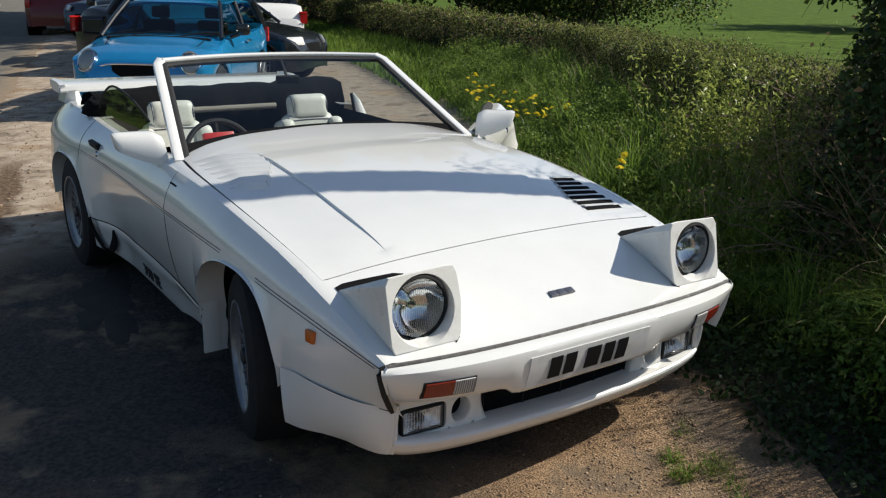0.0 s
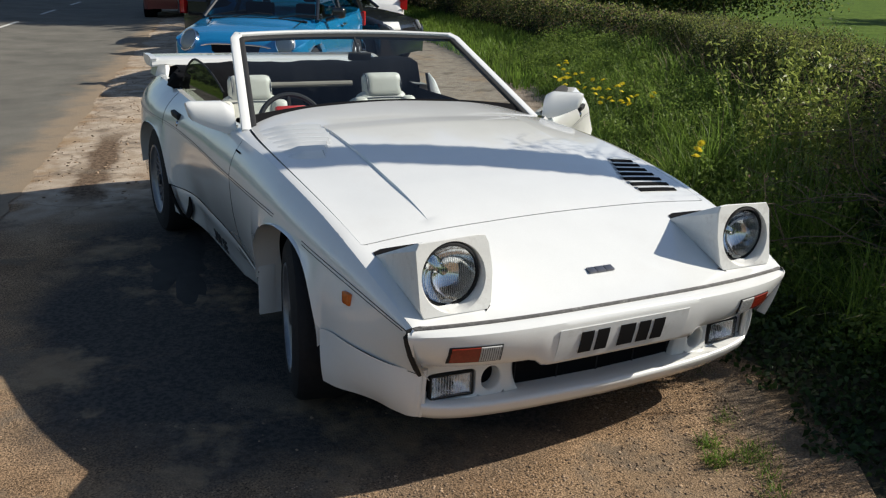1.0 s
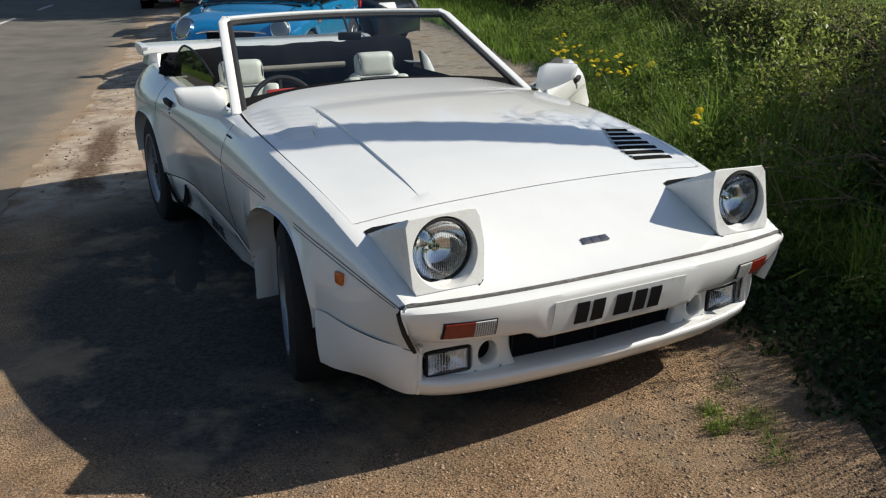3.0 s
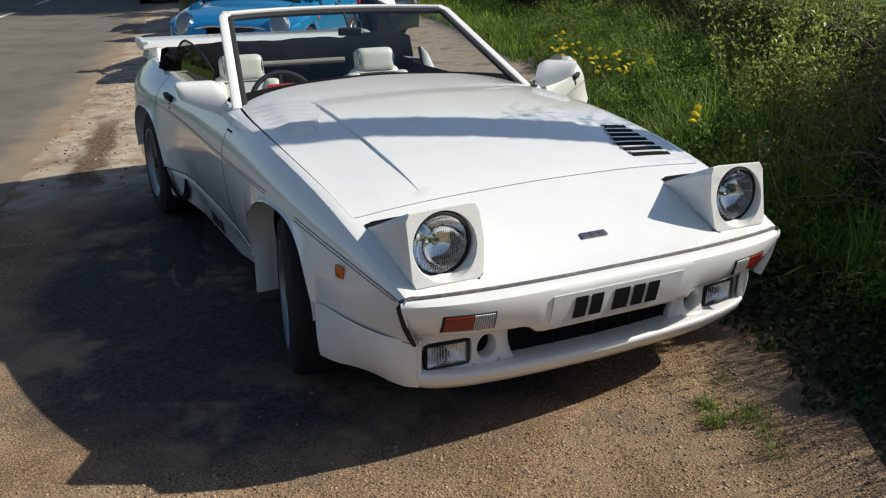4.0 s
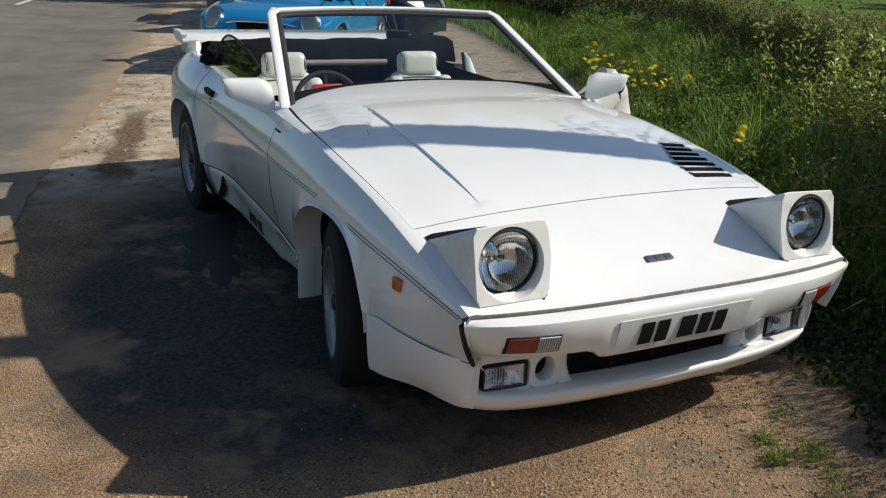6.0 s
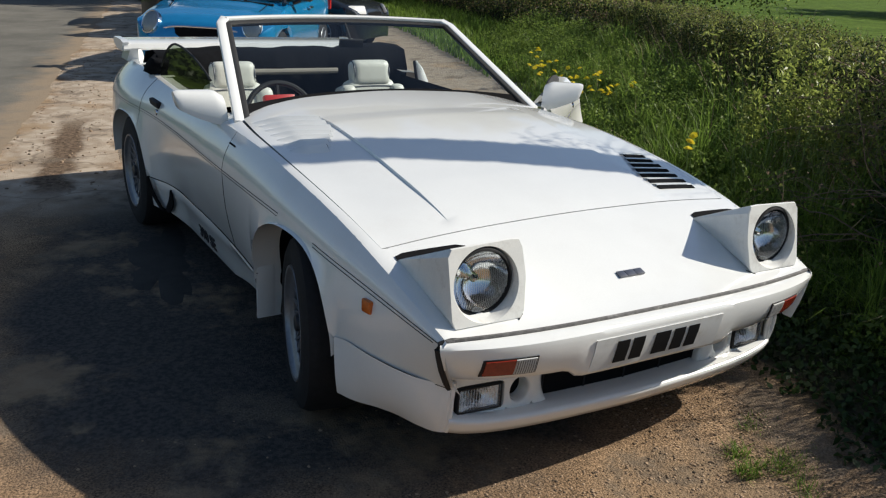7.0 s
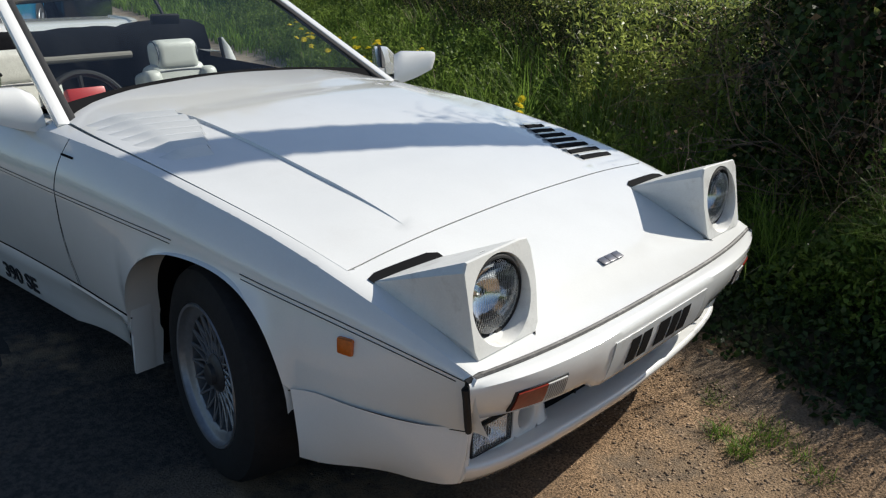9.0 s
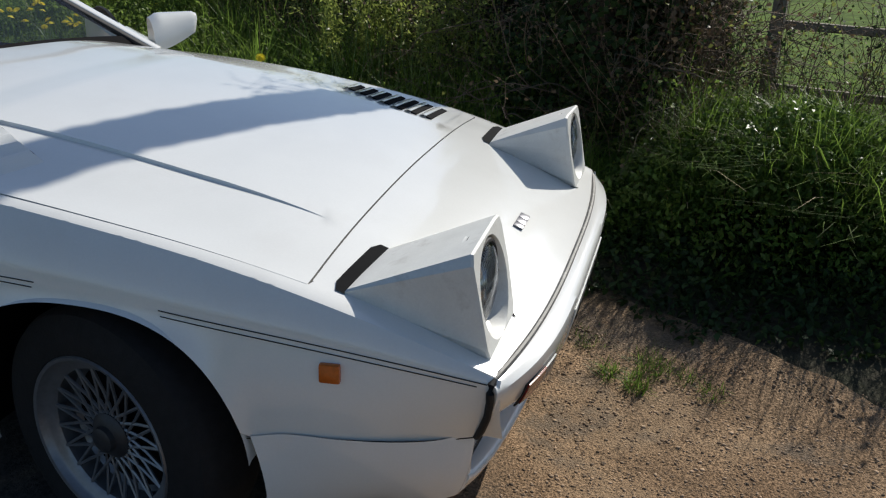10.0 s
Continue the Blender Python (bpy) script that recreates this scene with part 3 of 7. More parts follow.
thicken(bm, 0.012)
bonnet = part("bonnet", bm, PAINT, car, sharp=22)

# louvres: raised ribs on one side, near-black strips as shaded slots on the other
RIB_Y = (1.060, 1.107, 1.155, 1.200, 1.252, 1.315, 1.380)
RIB_X = (0.614, 0.590, 0.566, 0.541, 0.516, 0.511, 0.511)
for i in range(7):
    y0, y1 = RIB_Y[i], 1.105 + 0.072 * i
    xi, xo = RIB_X[i], 0.745
    bm = bmesh.new()
    rows = []
    for q in range(11):
        x = xi + (xo - xi) * q / 10
        y = y0 + (y1 - y0) * q / 10
        e = min(1.0, (10 - q) / 4)
        rows.append([(-x, y - 0.046, top_z(x, y - 0.046) - 0.001), (-x, y - 0.034, top_z(x, y - 0.034) + 0.005 * e), (-x, y - 0.017, top_z(x, y - 0.017) + 0.013 * e), (-x, y - 0.005, top_z(x, y - 0.005) + 0.020 * e), (-x, y + 0.000, top_z(x, y) + 0.020 * e), (-x, y + 0.003, top_z(x, y + 0.003) + 0.001)])
    vs = sheet(bm, rows)
    bm.faces.new(vs[0])
    rib = part("louvre_rib", bm, PAINT, bonnet, sharp=30)
    # grey triangle stands in for the shade at the rib's open end
    bm = bmesh.new()
    c = (-xi + 0.0012, y0 - 0.012)
    pts = [(0.0, -0.020, 0.002), (0.0, 0.013, 0.002), (0.0, 0.011, 0.019), (0.0, 0.004, 0.018)]
    bm.faces.new([bm.verts.new((c[0] + a_, c[1] + b_, top_z(xi, c[1] + b_) + c_)) for a_, b_, c_ in pts])
    thicken(bm, 0.001)
    part("louvre_opening", bm, STRIP, rib)
SLOT_X = (0.508, 0.508, 0.513, 0.535, 0.560, 0.585, 0.610)
for i in range(7):
    y = 0.430 + i * 0.053
    xi, xo = SLOT_X[i], 0.697 + 0.004 * i
    bm = bmesh.new()
    rows = []
    for q in range(7):
        x = xi + (xo - xi) * q / 6
        rows.append([(x, y - 0.010, top_z(x, y - 0.010) + 0.004), (x, y + 0.009, top_z(x, y + 0.009) + 0.007)])
    sheet(bm, rows)
    thicken(bm, 0.004)
    part("louvre_slot", bm, SLOT, bonnet)
    bm = bmesh.new()
    rows = []
    for q in range(7):
        x = xi + (xo - xi) * q / 6
        rows.append([(x, y + 0.009, top_z(x, y + 0.009) + 0.009), (x, y + 0.020, top_z(x, y + 0.020) + 0.010), (x, y + 0.036, top_z(x, y + 0.036) + 0.002)])
    sheet(bm, rows)
    part("louvre_blade", bm, PAINT, bonnet)


# bumper
def bumper_row(z, x_end, y0, y_end, p=3.0, n=61):
    return [(x_end * c, y_end + (y0 - y_end) * (1 - abs(c) ** p), z) for c in [-1 + 2 * i / (n - 1) for i in range(n)]]


bm = bmesh.new()
brow = [(0.587, 0.768, -0.152, -0.096), (0.585, 0.772, -0.170, -0.104), (0.580, 0.775, -0.187, -0.110), (0.571, 0.776, -0.196, -0.112),
        (0.556, 0.773, -0.199, -0.111), (0.50, 0.750, -0.191, -0.098), (0.45, 0.722, -0.178, -0.078), (0.432, 0.710, -0.171, -0.068), (0.424, 0.700, -0.158, -0.056), (0.424, 0.66, -0.07, 0.02)]
rows = [bumper_row(*b, p=3.0 if k < 3 else 4.2) for k, b in enumerate(brow)]
# the lower edge drops round the number plate
for k, (r, drop) in enumerate(zip(rows, [0, 0, 0, 0, 0, 0, 0.0, 0.0, 0.0, 0.0])):
    for i, (x, y, z) in enumerate(r):
        if k >= 6:
            e = min(1.0, max(0.0, (0.345 - abs(x + 0.02)) / 0.05))
            e = e * e * (3 - 2 * e)
            r[i] = (x, y, z + (1 - e) * 0.020 - e * 0.008)
sheet(bm, rows)
for s in (0, -1):
    loop = [r[s] for r in rows]
    bm.faces.new([bm.verts.new(p) for p in loop])
weld(bm, 0.0008)
bumper = part("front_bumper", bm, PAINT, car, sharp=40)
bm = bmesh.new()
pts = [(x, y - 0.001, z + 0.001) for x, y, z in bumper_row(0.588, 0.770, -0.152, -0.095, n=81)]
side = [(0.752, -0.100, 0.588), (0.766, -0.097, 0.583), (0.772, -0.097, 0.568), (0.767, -0.097, 0.545), (0.752, -0.090, 0.50), (0.726, -0.074, 0.45), (0.704, -0.060, 0.418)]
tube(bm, [(-x, y, z) for x, y, z in reversed(side)] + pts[3:-3] + side, 0.0072, 8)
part("bumper_strip", bm, STRIP, bumper, "weathered grey rubber bumper strip")
for s in (-1, 1):
    bm = bmesh.new()
    tube(bm, [(s * (x + 0.004), y - 0.001, z) for x, y, z in side], 0.0085, 8)
    part("bumper_end_seal", bm, RUBBER, bumper)


def bumper_y(x, z):
    b0, b1 = next(((p, q) for p, q in zip(brow, brow[1:]) if p[0] >= z >= q[0]), (brow[4], brow[5]))
    t = (b0[0] - z) / (b0[0] - b1[0])
    xe, y0, y1 = (b0[i] + (b1[i] - b0[i]) * t for i in (1, 2, 3))
    return y1 + (y0 - y1) * (1 - min(1.0, abs(x) / xe) ** 4.2)


def on_bumper(bm, x0, x1, z0, z1, off, n=10, mi=0, tilt=0.0):
    """A patch that follows the bumper's face."""
    rows = []
    for i in range(n + 1):
        x = x0 + (x1 - x0) * i / n
        rows.append([(x, bumper_y(x, z0 + (z1 - z0) * j / 3) - off, z0 + (z1 - z0) * j / 3 + tilt * (x - x0)) for j in range(4)])
    sheet(bm, rows, mi)


for s in (-1, 1):
    lamp = None
    a, b, c = 0.495, 0.562, 0.650
    bm = bmesh.new()
    on_bumper(bm, s * 0.489, s * 0.656, 0.474, 0.532, 0.0035)
    thicken(bm, 0.004)
    lamp = part("indicator_lamp", bm, RUBBER, bumper)
    bm = bmesh.new()
    on_bumper(bm, s * b, s * c, 0.478, 0.528, 0.008)
    thicken(bm, 0.006)
    part("amber_lens", bm, ORANGE, lamp, "red-orange indicator lens")
    bm = bmesh.new()
    on_bumper(bm, s * a, s * (b - 0.002), 0.478, 0.528, 0.0075)
    thicken(bm, 0.006)
    part("clear_lens", bm, CLEARLENS, lamp, "ribbed clear side-lamp lens")
    bm = bmesh.new()
    for i in range(9):
        x = s * (a + 0.004 + i * (b - a - 0.01) / 8)
        on_bumper(bm, x - 0.0012, x + 0.0012, 0.480, 0.526, 0.0095, n=1)
    part("lens_ribs", bm, STRIP, lamp)

# number plate
bm = bmesh.new()
PX = -0.03
on_bumper(bm, PX - 0.262, PX + 0.262, 0.432, 0.547, 0.004, n=16)
thicken(bm, 0.003)
plate = part("number_plate", bm, PLATE_W, bumper, "white number plate with black bars")
for k, (xa, w) in enumerate(((-0.180, 0.052), (-0.117, 0.05), (-0.026, 0.066), (0.052, 0.05), (0.113, 0.05))):
    bm = bmesh.new()
    on_bumper(bm, PX + xa, PX + xa + w * 0.95, 0.452, 0.530, 0.0065, n=3)
    thicken(bm, 0.001)
    part("plate_bar", bm, PLATE_B, plate)

# lower valance
LIPP = curve([0, 0.13, 0.3, 0.45, 0.6, 0.66, 0.70], [-0.082, -0.078, -0.070, -0.058, -0.040, -0.029, -0.014])
bm = bmesh.new()
rows = []
for c in np.linspace(-1, 1, 61):
    x = 0.684 * c
    y = LIPP(abs(x))
    zb = 0.217 + 0.004 * abs(c) ** 3 + 0.024 * abs(c) ** 7
    rows.append([(x, y + 0.20, zb + 0.01), (x, y + 0.010, zb), (x, y, zb + 0.003), (x * 1.006, y - 0.014, zb + 0.024), (x * 1.010, y - 0.024, zb + 0.044), (x * 1.012, y - 0.027, zb + 0.053),
                 (x * 1.011, y - 0.024, zb + 0.060), (x * 1.006, y - 0.014, zb + 0.065), (x, y + 0.02, zb + 0.067), (x, y + 0.05, zb + 0.069), (x, y + 0.15, zb + 0.071)])
sheet(bm, rows)
for r in (rows[0], rows[-1]):
    bm.faces.new([bm.verts.new(p) for p in r])
valance = part("front_valance", bm, PAINT, car, sharp=45)
for s in (-1, 1):
    bm = bmesh.new()
    top = [(0.876, 0.378), (0.866, 0.30), (0.845, 0.20), (0.808, 0.10), (0.768, 0.02), (0.728, -0.030), (0.710, -0.048), (0.699, -0.056), (0.690, -0.046)]
    mid = [(0.882, 0.345), (0.862, 0.28), (0.832, 0.19), (0.795, 0.10), (0.761, 0.026), (0.728, -0.022), (0.712, -0.038), (0.701, -0.047), (0.689, -0.044)]
    low = [(0.870, 0.352), (0.842, 0.285), (0.800, 0.20), (0.765, 0.135), (0.742, 0.072), (0.718, 0.018), (0.705, -0.006), (0.694, -0.022), (0.682, -0.026)]
    zl = [0.240, 0.238, 0.246, 0.245, 0.243, 0.243, 0.246, 0.250, 0.253]
    tops = [(x - 0.003, y, Z_SEAM(y) + 0.006 if y > -0.07 else 0.424) for x, y in top]
    lows = [(x, y, z) for (x, y), z in zip(low, zl)]
    mids = [(x, y, (t[2] * 0.45 + l[2] * 0.55)) for (x, y), t, l in zip(mid, tops, lows)]
    rows = []
    N = 32
    cs = [[curve(range(9), [p[k] for p in line]) for k in range(3)] for line in (tops, mids, lows)]
    for i in range(N + 1):
        u = 8 * i / N
        P = [Vector([c(u) for c in line]) for line in cs]
        row = []
        for j in range(9):
            t = j / 8
            q = P[0] * (1 - t) * (1 - 2 * t) + P[1] * 4 * t * (1 - t) + P[2] * t * (2 * t - 1)
            row.append((s * q.x, q.y, q.z))
        inn = row[-1]
        row.append((inn[0] - s * 0.03, inn[1] + 0.02, inn[2] + 0.002))
        rows.append(row)
    a = rows[0]
    sheet(bm, [[(p[0] - s * 0.07, p[1] + 0.005, p[2]) for p in a]] + rows)
    tube(bm, [(s * 0.680, -0.016, 0.252), (s * 0.683, -0.028, 0.27), (s * 0.684, -0.036, 0.31), (s * 0.684, -0.037, 0.36), (s * 0.684, -0.046, 0.425)], 0.0105, 12)
    part("valance_side", bm, PAINT, valance, sharp=40)
    # panel beside the grille opening, pierced for the duct and the fog lamp
    def pierced(bm, x0, x1, z0, z1, hole, depth, round_in):
        """A plate with an opening whose edge turns inwards."""
        cx, cz = sum(p[0] for p in hole) / len(hole), sum(p[1] for p in hole) / len(hole)
        outer = []
        for hx, hz in hole:
            dx, dz = hx - cx, hz - cz
            t = min([(x1 - cx) / dx if dx > 1e-6 else 9e9, (x0 - cx) / dx if dx < -1e-6 else 9e9, (z1 - cz) / dz if dz > 1e-6 else 9e9, (z0 - cz) / dz if dz < -1e-6 else 9e9])
            outer.append((cx + dx * t, cz + dz * t))

        def ring(pts, dy, grow=1.0):
            return [(s * (cx + (px - cx) * grow), PANEL_Y(px) + dy, cz + (pz - cz) * grow) for px, pz in pts]
        sheet(bm, [ring(outer, 0.0), ring(hole, 0.0, 1.0 + round_in), ring(hole, 0.004, 1.0 + round_in * 0.3), ring(hole, 0.012), ring(hole, depth, 0.96)], close=True)

    PANEL_Y = curve([0.33, 0.45, 0.58, 0.66, 0.70], [-0.045, -0.040, -0.030, -0.020, -0.008])
    duct = [(0.436 + 0.034 * math.cos(2 * math.pi * k / 28), 0.343 + 0.041 * math.sin(2 * math.pi * k / 28)) for k in range(28)]
    lampbox = []
    for k in range(32):
        ca, sa = math.cos(2 * math.pi * (k + 0.5) / 32), math.sin(2 * math.pi * (k + 0.5) / 32)
        lampbox.append((0.578 + 0.083 * math.copysign(abs(ca) ** 0.3, ca), 0.342 + 0.047 * math.copysign(abs(sa) ** 0.3, sa)))
    bm = bmesh.new()
    pierced(bm, 0.388, 0.486, 0.286, 0.434, duct, 0.07, 0.14)
    pierced(bm, 0.486, 0.692, 0.286, 0.434, lampbox, 0.07, 0.03)
    rows = []
    for z in np.linspace(0.286, 0.434, 9):
        fl = 0.030 * ((0.434 - z) / 0.148) ** 3 + 0.018 * ((z - 0.286) / 0.148) ** 4
        rows.append([(s * 0.388, PANEL_Y(0.388), z), (s * (0.372 - fl * 0.6), PANEL_Y(0.37), z), (s * (0.362 - fl), PANEL_Y(0.36) + 0.006, z), (s * (0.356 - fl), PANEL_Y(0.36) + 0.020, z), (s * (0.358 - fl * 0.3), PANEL_Y(0.36) + 0.075, z)])
    sheet(bm, rows)
    weld(bm, 0.0005)
    part("valance_panel", bm, PAINT, valance, sharp=50)
    bm = bmesh.new()
    lathe(bm, [(0.0005, 0.012), (0.045, 0.012)], 20, pose(s * 0.436, 0.0, 0.343, -90, 0, 0))
    part("brake_duct", bm, SLOT, valance)
# near-black sheet as the shade behind the grille opening
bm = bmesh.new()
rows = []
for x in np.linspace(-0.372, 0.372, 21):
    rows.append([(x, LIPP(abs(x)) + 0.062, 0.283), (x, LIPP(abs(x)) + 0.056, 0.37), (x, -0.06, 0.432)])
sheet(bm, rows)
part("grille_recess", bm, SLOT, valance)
for x in np.linspace(-0.33, 0.33, 5):
    bm = bmesh.new()
    tube(bm, [(x, LIPP(abs(x)) + 0.058, 0.286), (x, LIPP(abs(x)) + 0.052, 0.37), (x, -0.064, 0.428)], 0.003, 6)
    part("grille_bar", bm, RUBBER, valance)

# fog lamps
for s in (-1, 1):
    m = pose(s * 0.578, -0.024, 0.342, 90, 0, s * 4) @ Matrix.Diagonal((1.02, 0.90, 1, 1))
    bm = bmesh.new()
    box(bm, -0.073, 0.073, -0.046, 0.046, -0.06, -0.045, 0.006, m)
    for q in (-1, 1):
        box(bm, q * 0.0725 - 0.003, q * 0.0725 + 0.003, -0.047, 0.047, -0.010, 0.006, 0.002, m)
        box(bm, -0.0725, 0.0725, q * 0.0465 - 0.003, q * 0.0465 + 0.003, -0.05, 0.006, 0.002, m)
    fog = part("fog_lamp", bm, RUBBER, car, "rectangular chrome fog lamp under the bumper")
    bm = bmesh.new()
    rows = []
    for i in range(13):
        x = -0.066 + 0.132 * i / 12
        rows.append([m @ Vector((x, -0.04 + 0.08 * j / 8, 0.004 - 0.040 * (1 - (x / 0.068) ** 2) * (1 - ((j - 4) / 4.5) ** 2) + 0.004 * math.sin(x * 90))) for j in range(9)])
    sheet(bm, rows)
    part("reflector", bm, FOG_REFLECTOR, fog)
    bm = bmesh.new()
    box(bm, -0.068, 0.068, -0.041, 0.041, 0.008, 0.014, 0.004, m)
    part("lens", bm, FOG_LENS, fog)
    bm = bmesh.new()
    for i in range(-6, 7):
        tube(bm, [m @ Vector((i * 0.0095, q, 0.0075)) for q in (-0.036, 0.036)], 0.0011, 4)
    part("lens_ribs", bm, FLUTE, fog)
    bm = bmesh.new()
    lathe(bm, [(0.0005, 0.0), (0.012, -0.002), (0.014, -0.012), (0.010, -0.034)], 14, m)
    part("bulb_shield", bm, SLOT, fog)
    bm = bmesh.new()
    for sx in (-1, 1):
        box(bm, -0.071, 0.071, sx * 0.043 - 0.003, sx * 0.043 + 0.003, 0.0, 0.012, 0.002, m)
        box(bm, sx * 0.071 - 0.003, sx * 0.071 + 0.003, -0.046, 0.046, 0.0, 0.012, 0.002, m)
    part("lamp_rim", bm, RUBBER, fog)


# pop-up headlamps
def headlamp(s):
    m = Matrix.Translation((s * 0.600, 0, 0))

    def P(x, y, z):
        return m @ Vector((s * x, y, z))
    # front outline, x outwards: a square with a cut upper outer corner
    outline = [(-0.117, 0.0), (0.117, 0.0), (0.121, 0.012), (0.124, 0.212), (0.119, 0.222), (-0.108, 0.231), (-0.121, 0.226), (-0.127, 0.214), (-0.137, 0.12), (-0.124, 0.008)]
    base_z = 0.607

    def front(x, h):
        return (x, -0.082 + 0.21 * h, base_z + h)
    bm = bmesh.new()
    ring = [front(*o) for o in outline]
    # hole
    N = 40
    c = (0.0, 0.111)
    hole = []
    outer = []
    for k in range(N):
        a = 2 * math.pi * k / N
        hole.append((c[0] + 0.1065 * math.cos(a), c[1] + 0.1045 * math.sin(a)))
        # the outline met along the same ray
        best = None
        for (x0, h0), (x1, h1) in zip(outline, outline[1:] + outline[:1]):
            dx, dh = x1 - x0, h1 - h0
            ux, uh = math.cos(a), math.sin(a)
            den = ux * dh - uh * dx
            if abs(den) < 1e-9:
                continue
            t = ((x0 - c[0]) * dh - (h0 - c[1]) * dx) / den
            q = ((x0 - c[0]) * uh - (h0 - c[1]) * ux) / den
            if t > 0 and -1e-6 <= q <= 1 + 1e-6:
                best = t if best is None else max(best, t)
        outer.append((c[0] + best * math.cos(a), c[1] + best * math.sin(a)))

    def ring_at(pts, dy, grow=1.0):
        return [P(x, front(x, h)[1] + dy, front(x, h)[2]) for x, h in pts]
    inset = [(c[0] + (x - c[0]) * 0.985, c[1] + (h - c[1]) * 0.985) for x, h in outer]
    hole2 = [(c[0] + (x - c[0]) * 1.03, c[1] + (h - c[1]) * 1.03) for x, h in hole]
    hole3 = [(c[0] + 0.004 + (x - c[0]) * 0.955, c[1] + (h - c[1]) * 0.955) for x, h in hole]
    # shell sides run back to the hinge line

    def back(x, h):
        xb = x * 0.97 + 0.014
        y = 0.219 + 0.04 * x
        f = max(0.0, min(1.0, h / 0.22))
        return P(xb, y, top_z(0.6 + xb, y) - 0.008 + 0.012 * f)
    rows = [ring_at(outer, 0.006), ring_at(inset, 0.0), ring_at(hole2, 0.0), ring_at(hole, 0.006), ring_at(hole3, 0.05)]
    sheet(bm, rows, close=True)
    shell = ring_at(outer, 0.006)
    sheet(bm, [shell, [back(*o) for o in outer]], close=True)
    weld(bm, 0.0004)
    pod = part("headlamp_pod", bm, PAINT_DIRTY, car, "weathered white pop-up headlamp pod", sharp=24)
    # lamp unit
    face = P(c[0] + 0.004, front(*c)[1] + 0.030, front(*c)[2])
    lm = Matrix.Translation(face) @ pose(0, 0, 0, 90, 0, s * 2) @ Matrix.Scale(1.06, 4)
    bm = bmesh.new()
    lathe(bm, [(0.0965, -0.03), (0.0965, 0.005), (0.0948, 0.009), (0.090, 0.010), (0.0868, 0.005), (0.0868, -0.01)], 48, lm)
    part("lamp_ring", bm, RUBBER, pod, "black headlamp rim")
    bm = bmesh.new()
    lathe(bm, [(0.0885, 0.003), (0.082, -0.008), (0.070, -0.024), (0.054, -0.039), (0.034, -0.051), (0.014, -0.056), (0.013, -0.032), (0.009, -0.027), (0.0005, -0.026)], 40, lm)
    part("reflector", bm, REFLECTOR, pod)
    bm = bmesh.new()
    lathe(bm, [(0.0880, 0.004), (0.081, 0.012), (0.06, 0.021), (0.03, 0.026), (0.0005, 0.027)], 48, lm)
    ribs = bmesh.new()
    for i in range(-12, 13):
        x = i * 0.0064
        h = math.sqrt(max(0, 0.080 ** 2 - x * x))
        pts = []
        for q in range(9):
            yy = -h + 2 * h * q / 8
            rr = math.sqrt(x * x + yy * yy)
            pts.append(lm @ Vector((x, yy, float(np.interp(rr, [0, 0.03, 0.06, 0.081, 0.088], [0.0265, 0.0255, 0.0205, 0.0115, 0.004])))))
        tube(ribs, pts, 0.0008, 4)
    part("lens", bm, CLEAR_THIN, pod)
    part("lens_ribs", ribs, FLUTE, pod)
    # near-black strip laid on the skin as the shaded gap behind the pod
    bm = bmesh.new()
    rows = []
    for i in range(9):
        x = 0.492 + 0.246 * i / 8
        ya, yb = 0.214 + 0.008 * i / 8, 0.246 + 0.008 * i / 8 - (0.012 if i in (0, 8) else 0.0)
        rows.append([(s * x, ya, top_z(x, ya) + 0.003), (s * x, yb, top_z(x, yb) + 0.003)])
    sheet(bm, rows)
    part("pod_slot", bm, SLOT, pod)
    bm = bmesh.new()
    rows = []
    for i in range(9):
        x = 0.474 + 0.026 * i / 8
        y = -0.087 + 0.020 * (1 - i / 8)
        rows.append([(s * x, y - 0.003, top_z(x, y - 0.003) + 0.002), (s * x, y + 0.004, top_z(x, y + 0.004) + 0.002)])
    sheet(bm, rows)
    part("pod_front_gap", bm, SLOT, pod)


for s in (-1, 1):
    headlamp(s)

# nose emblem: three slabs
emblem = None
for k, (x0, x1) in enumerate(((-0.052, -0.022), (-0.020, 0.016), (0.018, 0.052))):
    bm = bmesh.new()
    box(bm, x0, x1, -0.014, 0.014, -0.002, 0.004, 0.0015, Matrix.Translation((0, 0.002, top_z(0, 0.002) + 0.003)) @ pose(0, 0, 0, 18, 0, 0) @ Matrix.Shear("XZ", 4, (0.0, 0.0)))
    part("emblem", bm, BADGE, car, "small dark metal emblem")

# side marker lamps
for s in (-1, 1):
    bm = bmesh.new()
    x = flank_point(0.221, 1.22)[0]
    box(bm, -0.022, 0.022, -0.021, 0.021, -0.006, 0.010, 0.006, Matrix.Translation((s * x, 0.214, 0.588)) @ pose(0, 0, 0, 90, 0, s * 82))
    part("marker_lamp", bm, AMBER, car, "small amber side lamp")

# coach lines and seams
for s in (-1, 1):
    for ya, yb, dz, r in ((-0.09, 0.572, 0.0, 0.0013), (-0.07, 0.567, -0.011, 0.0012), (0.852, Y_FRONT - 0.004, 0.0, 0.0013), (0.857, Y_FRONT - 0.004, -0.011, 0.0012)):
        bm = bmesh.new()
        pts = []
        for i in range(40):
            y = ya + (yb - ya) * i / 39
            x, z = flank_point(y, 1.0 - dz / (Z_LINE(y) - Z_SEAM(y)))
            pts.append((s * (x + 0.0012), y, z))
        tube(bm, pts, r, 5)
        part("coach_line", bm, LETTER, car)
    bm = bmesh.new()
    tube(bm, [(s * (X_SEAM(y) + 0.0005), y, Z_SEAM(y) - 0.001) for y in np.linspace(-0.06, 0.388, 30)], 0.0012, 5)
    part("seam", bm, SLOT, car)

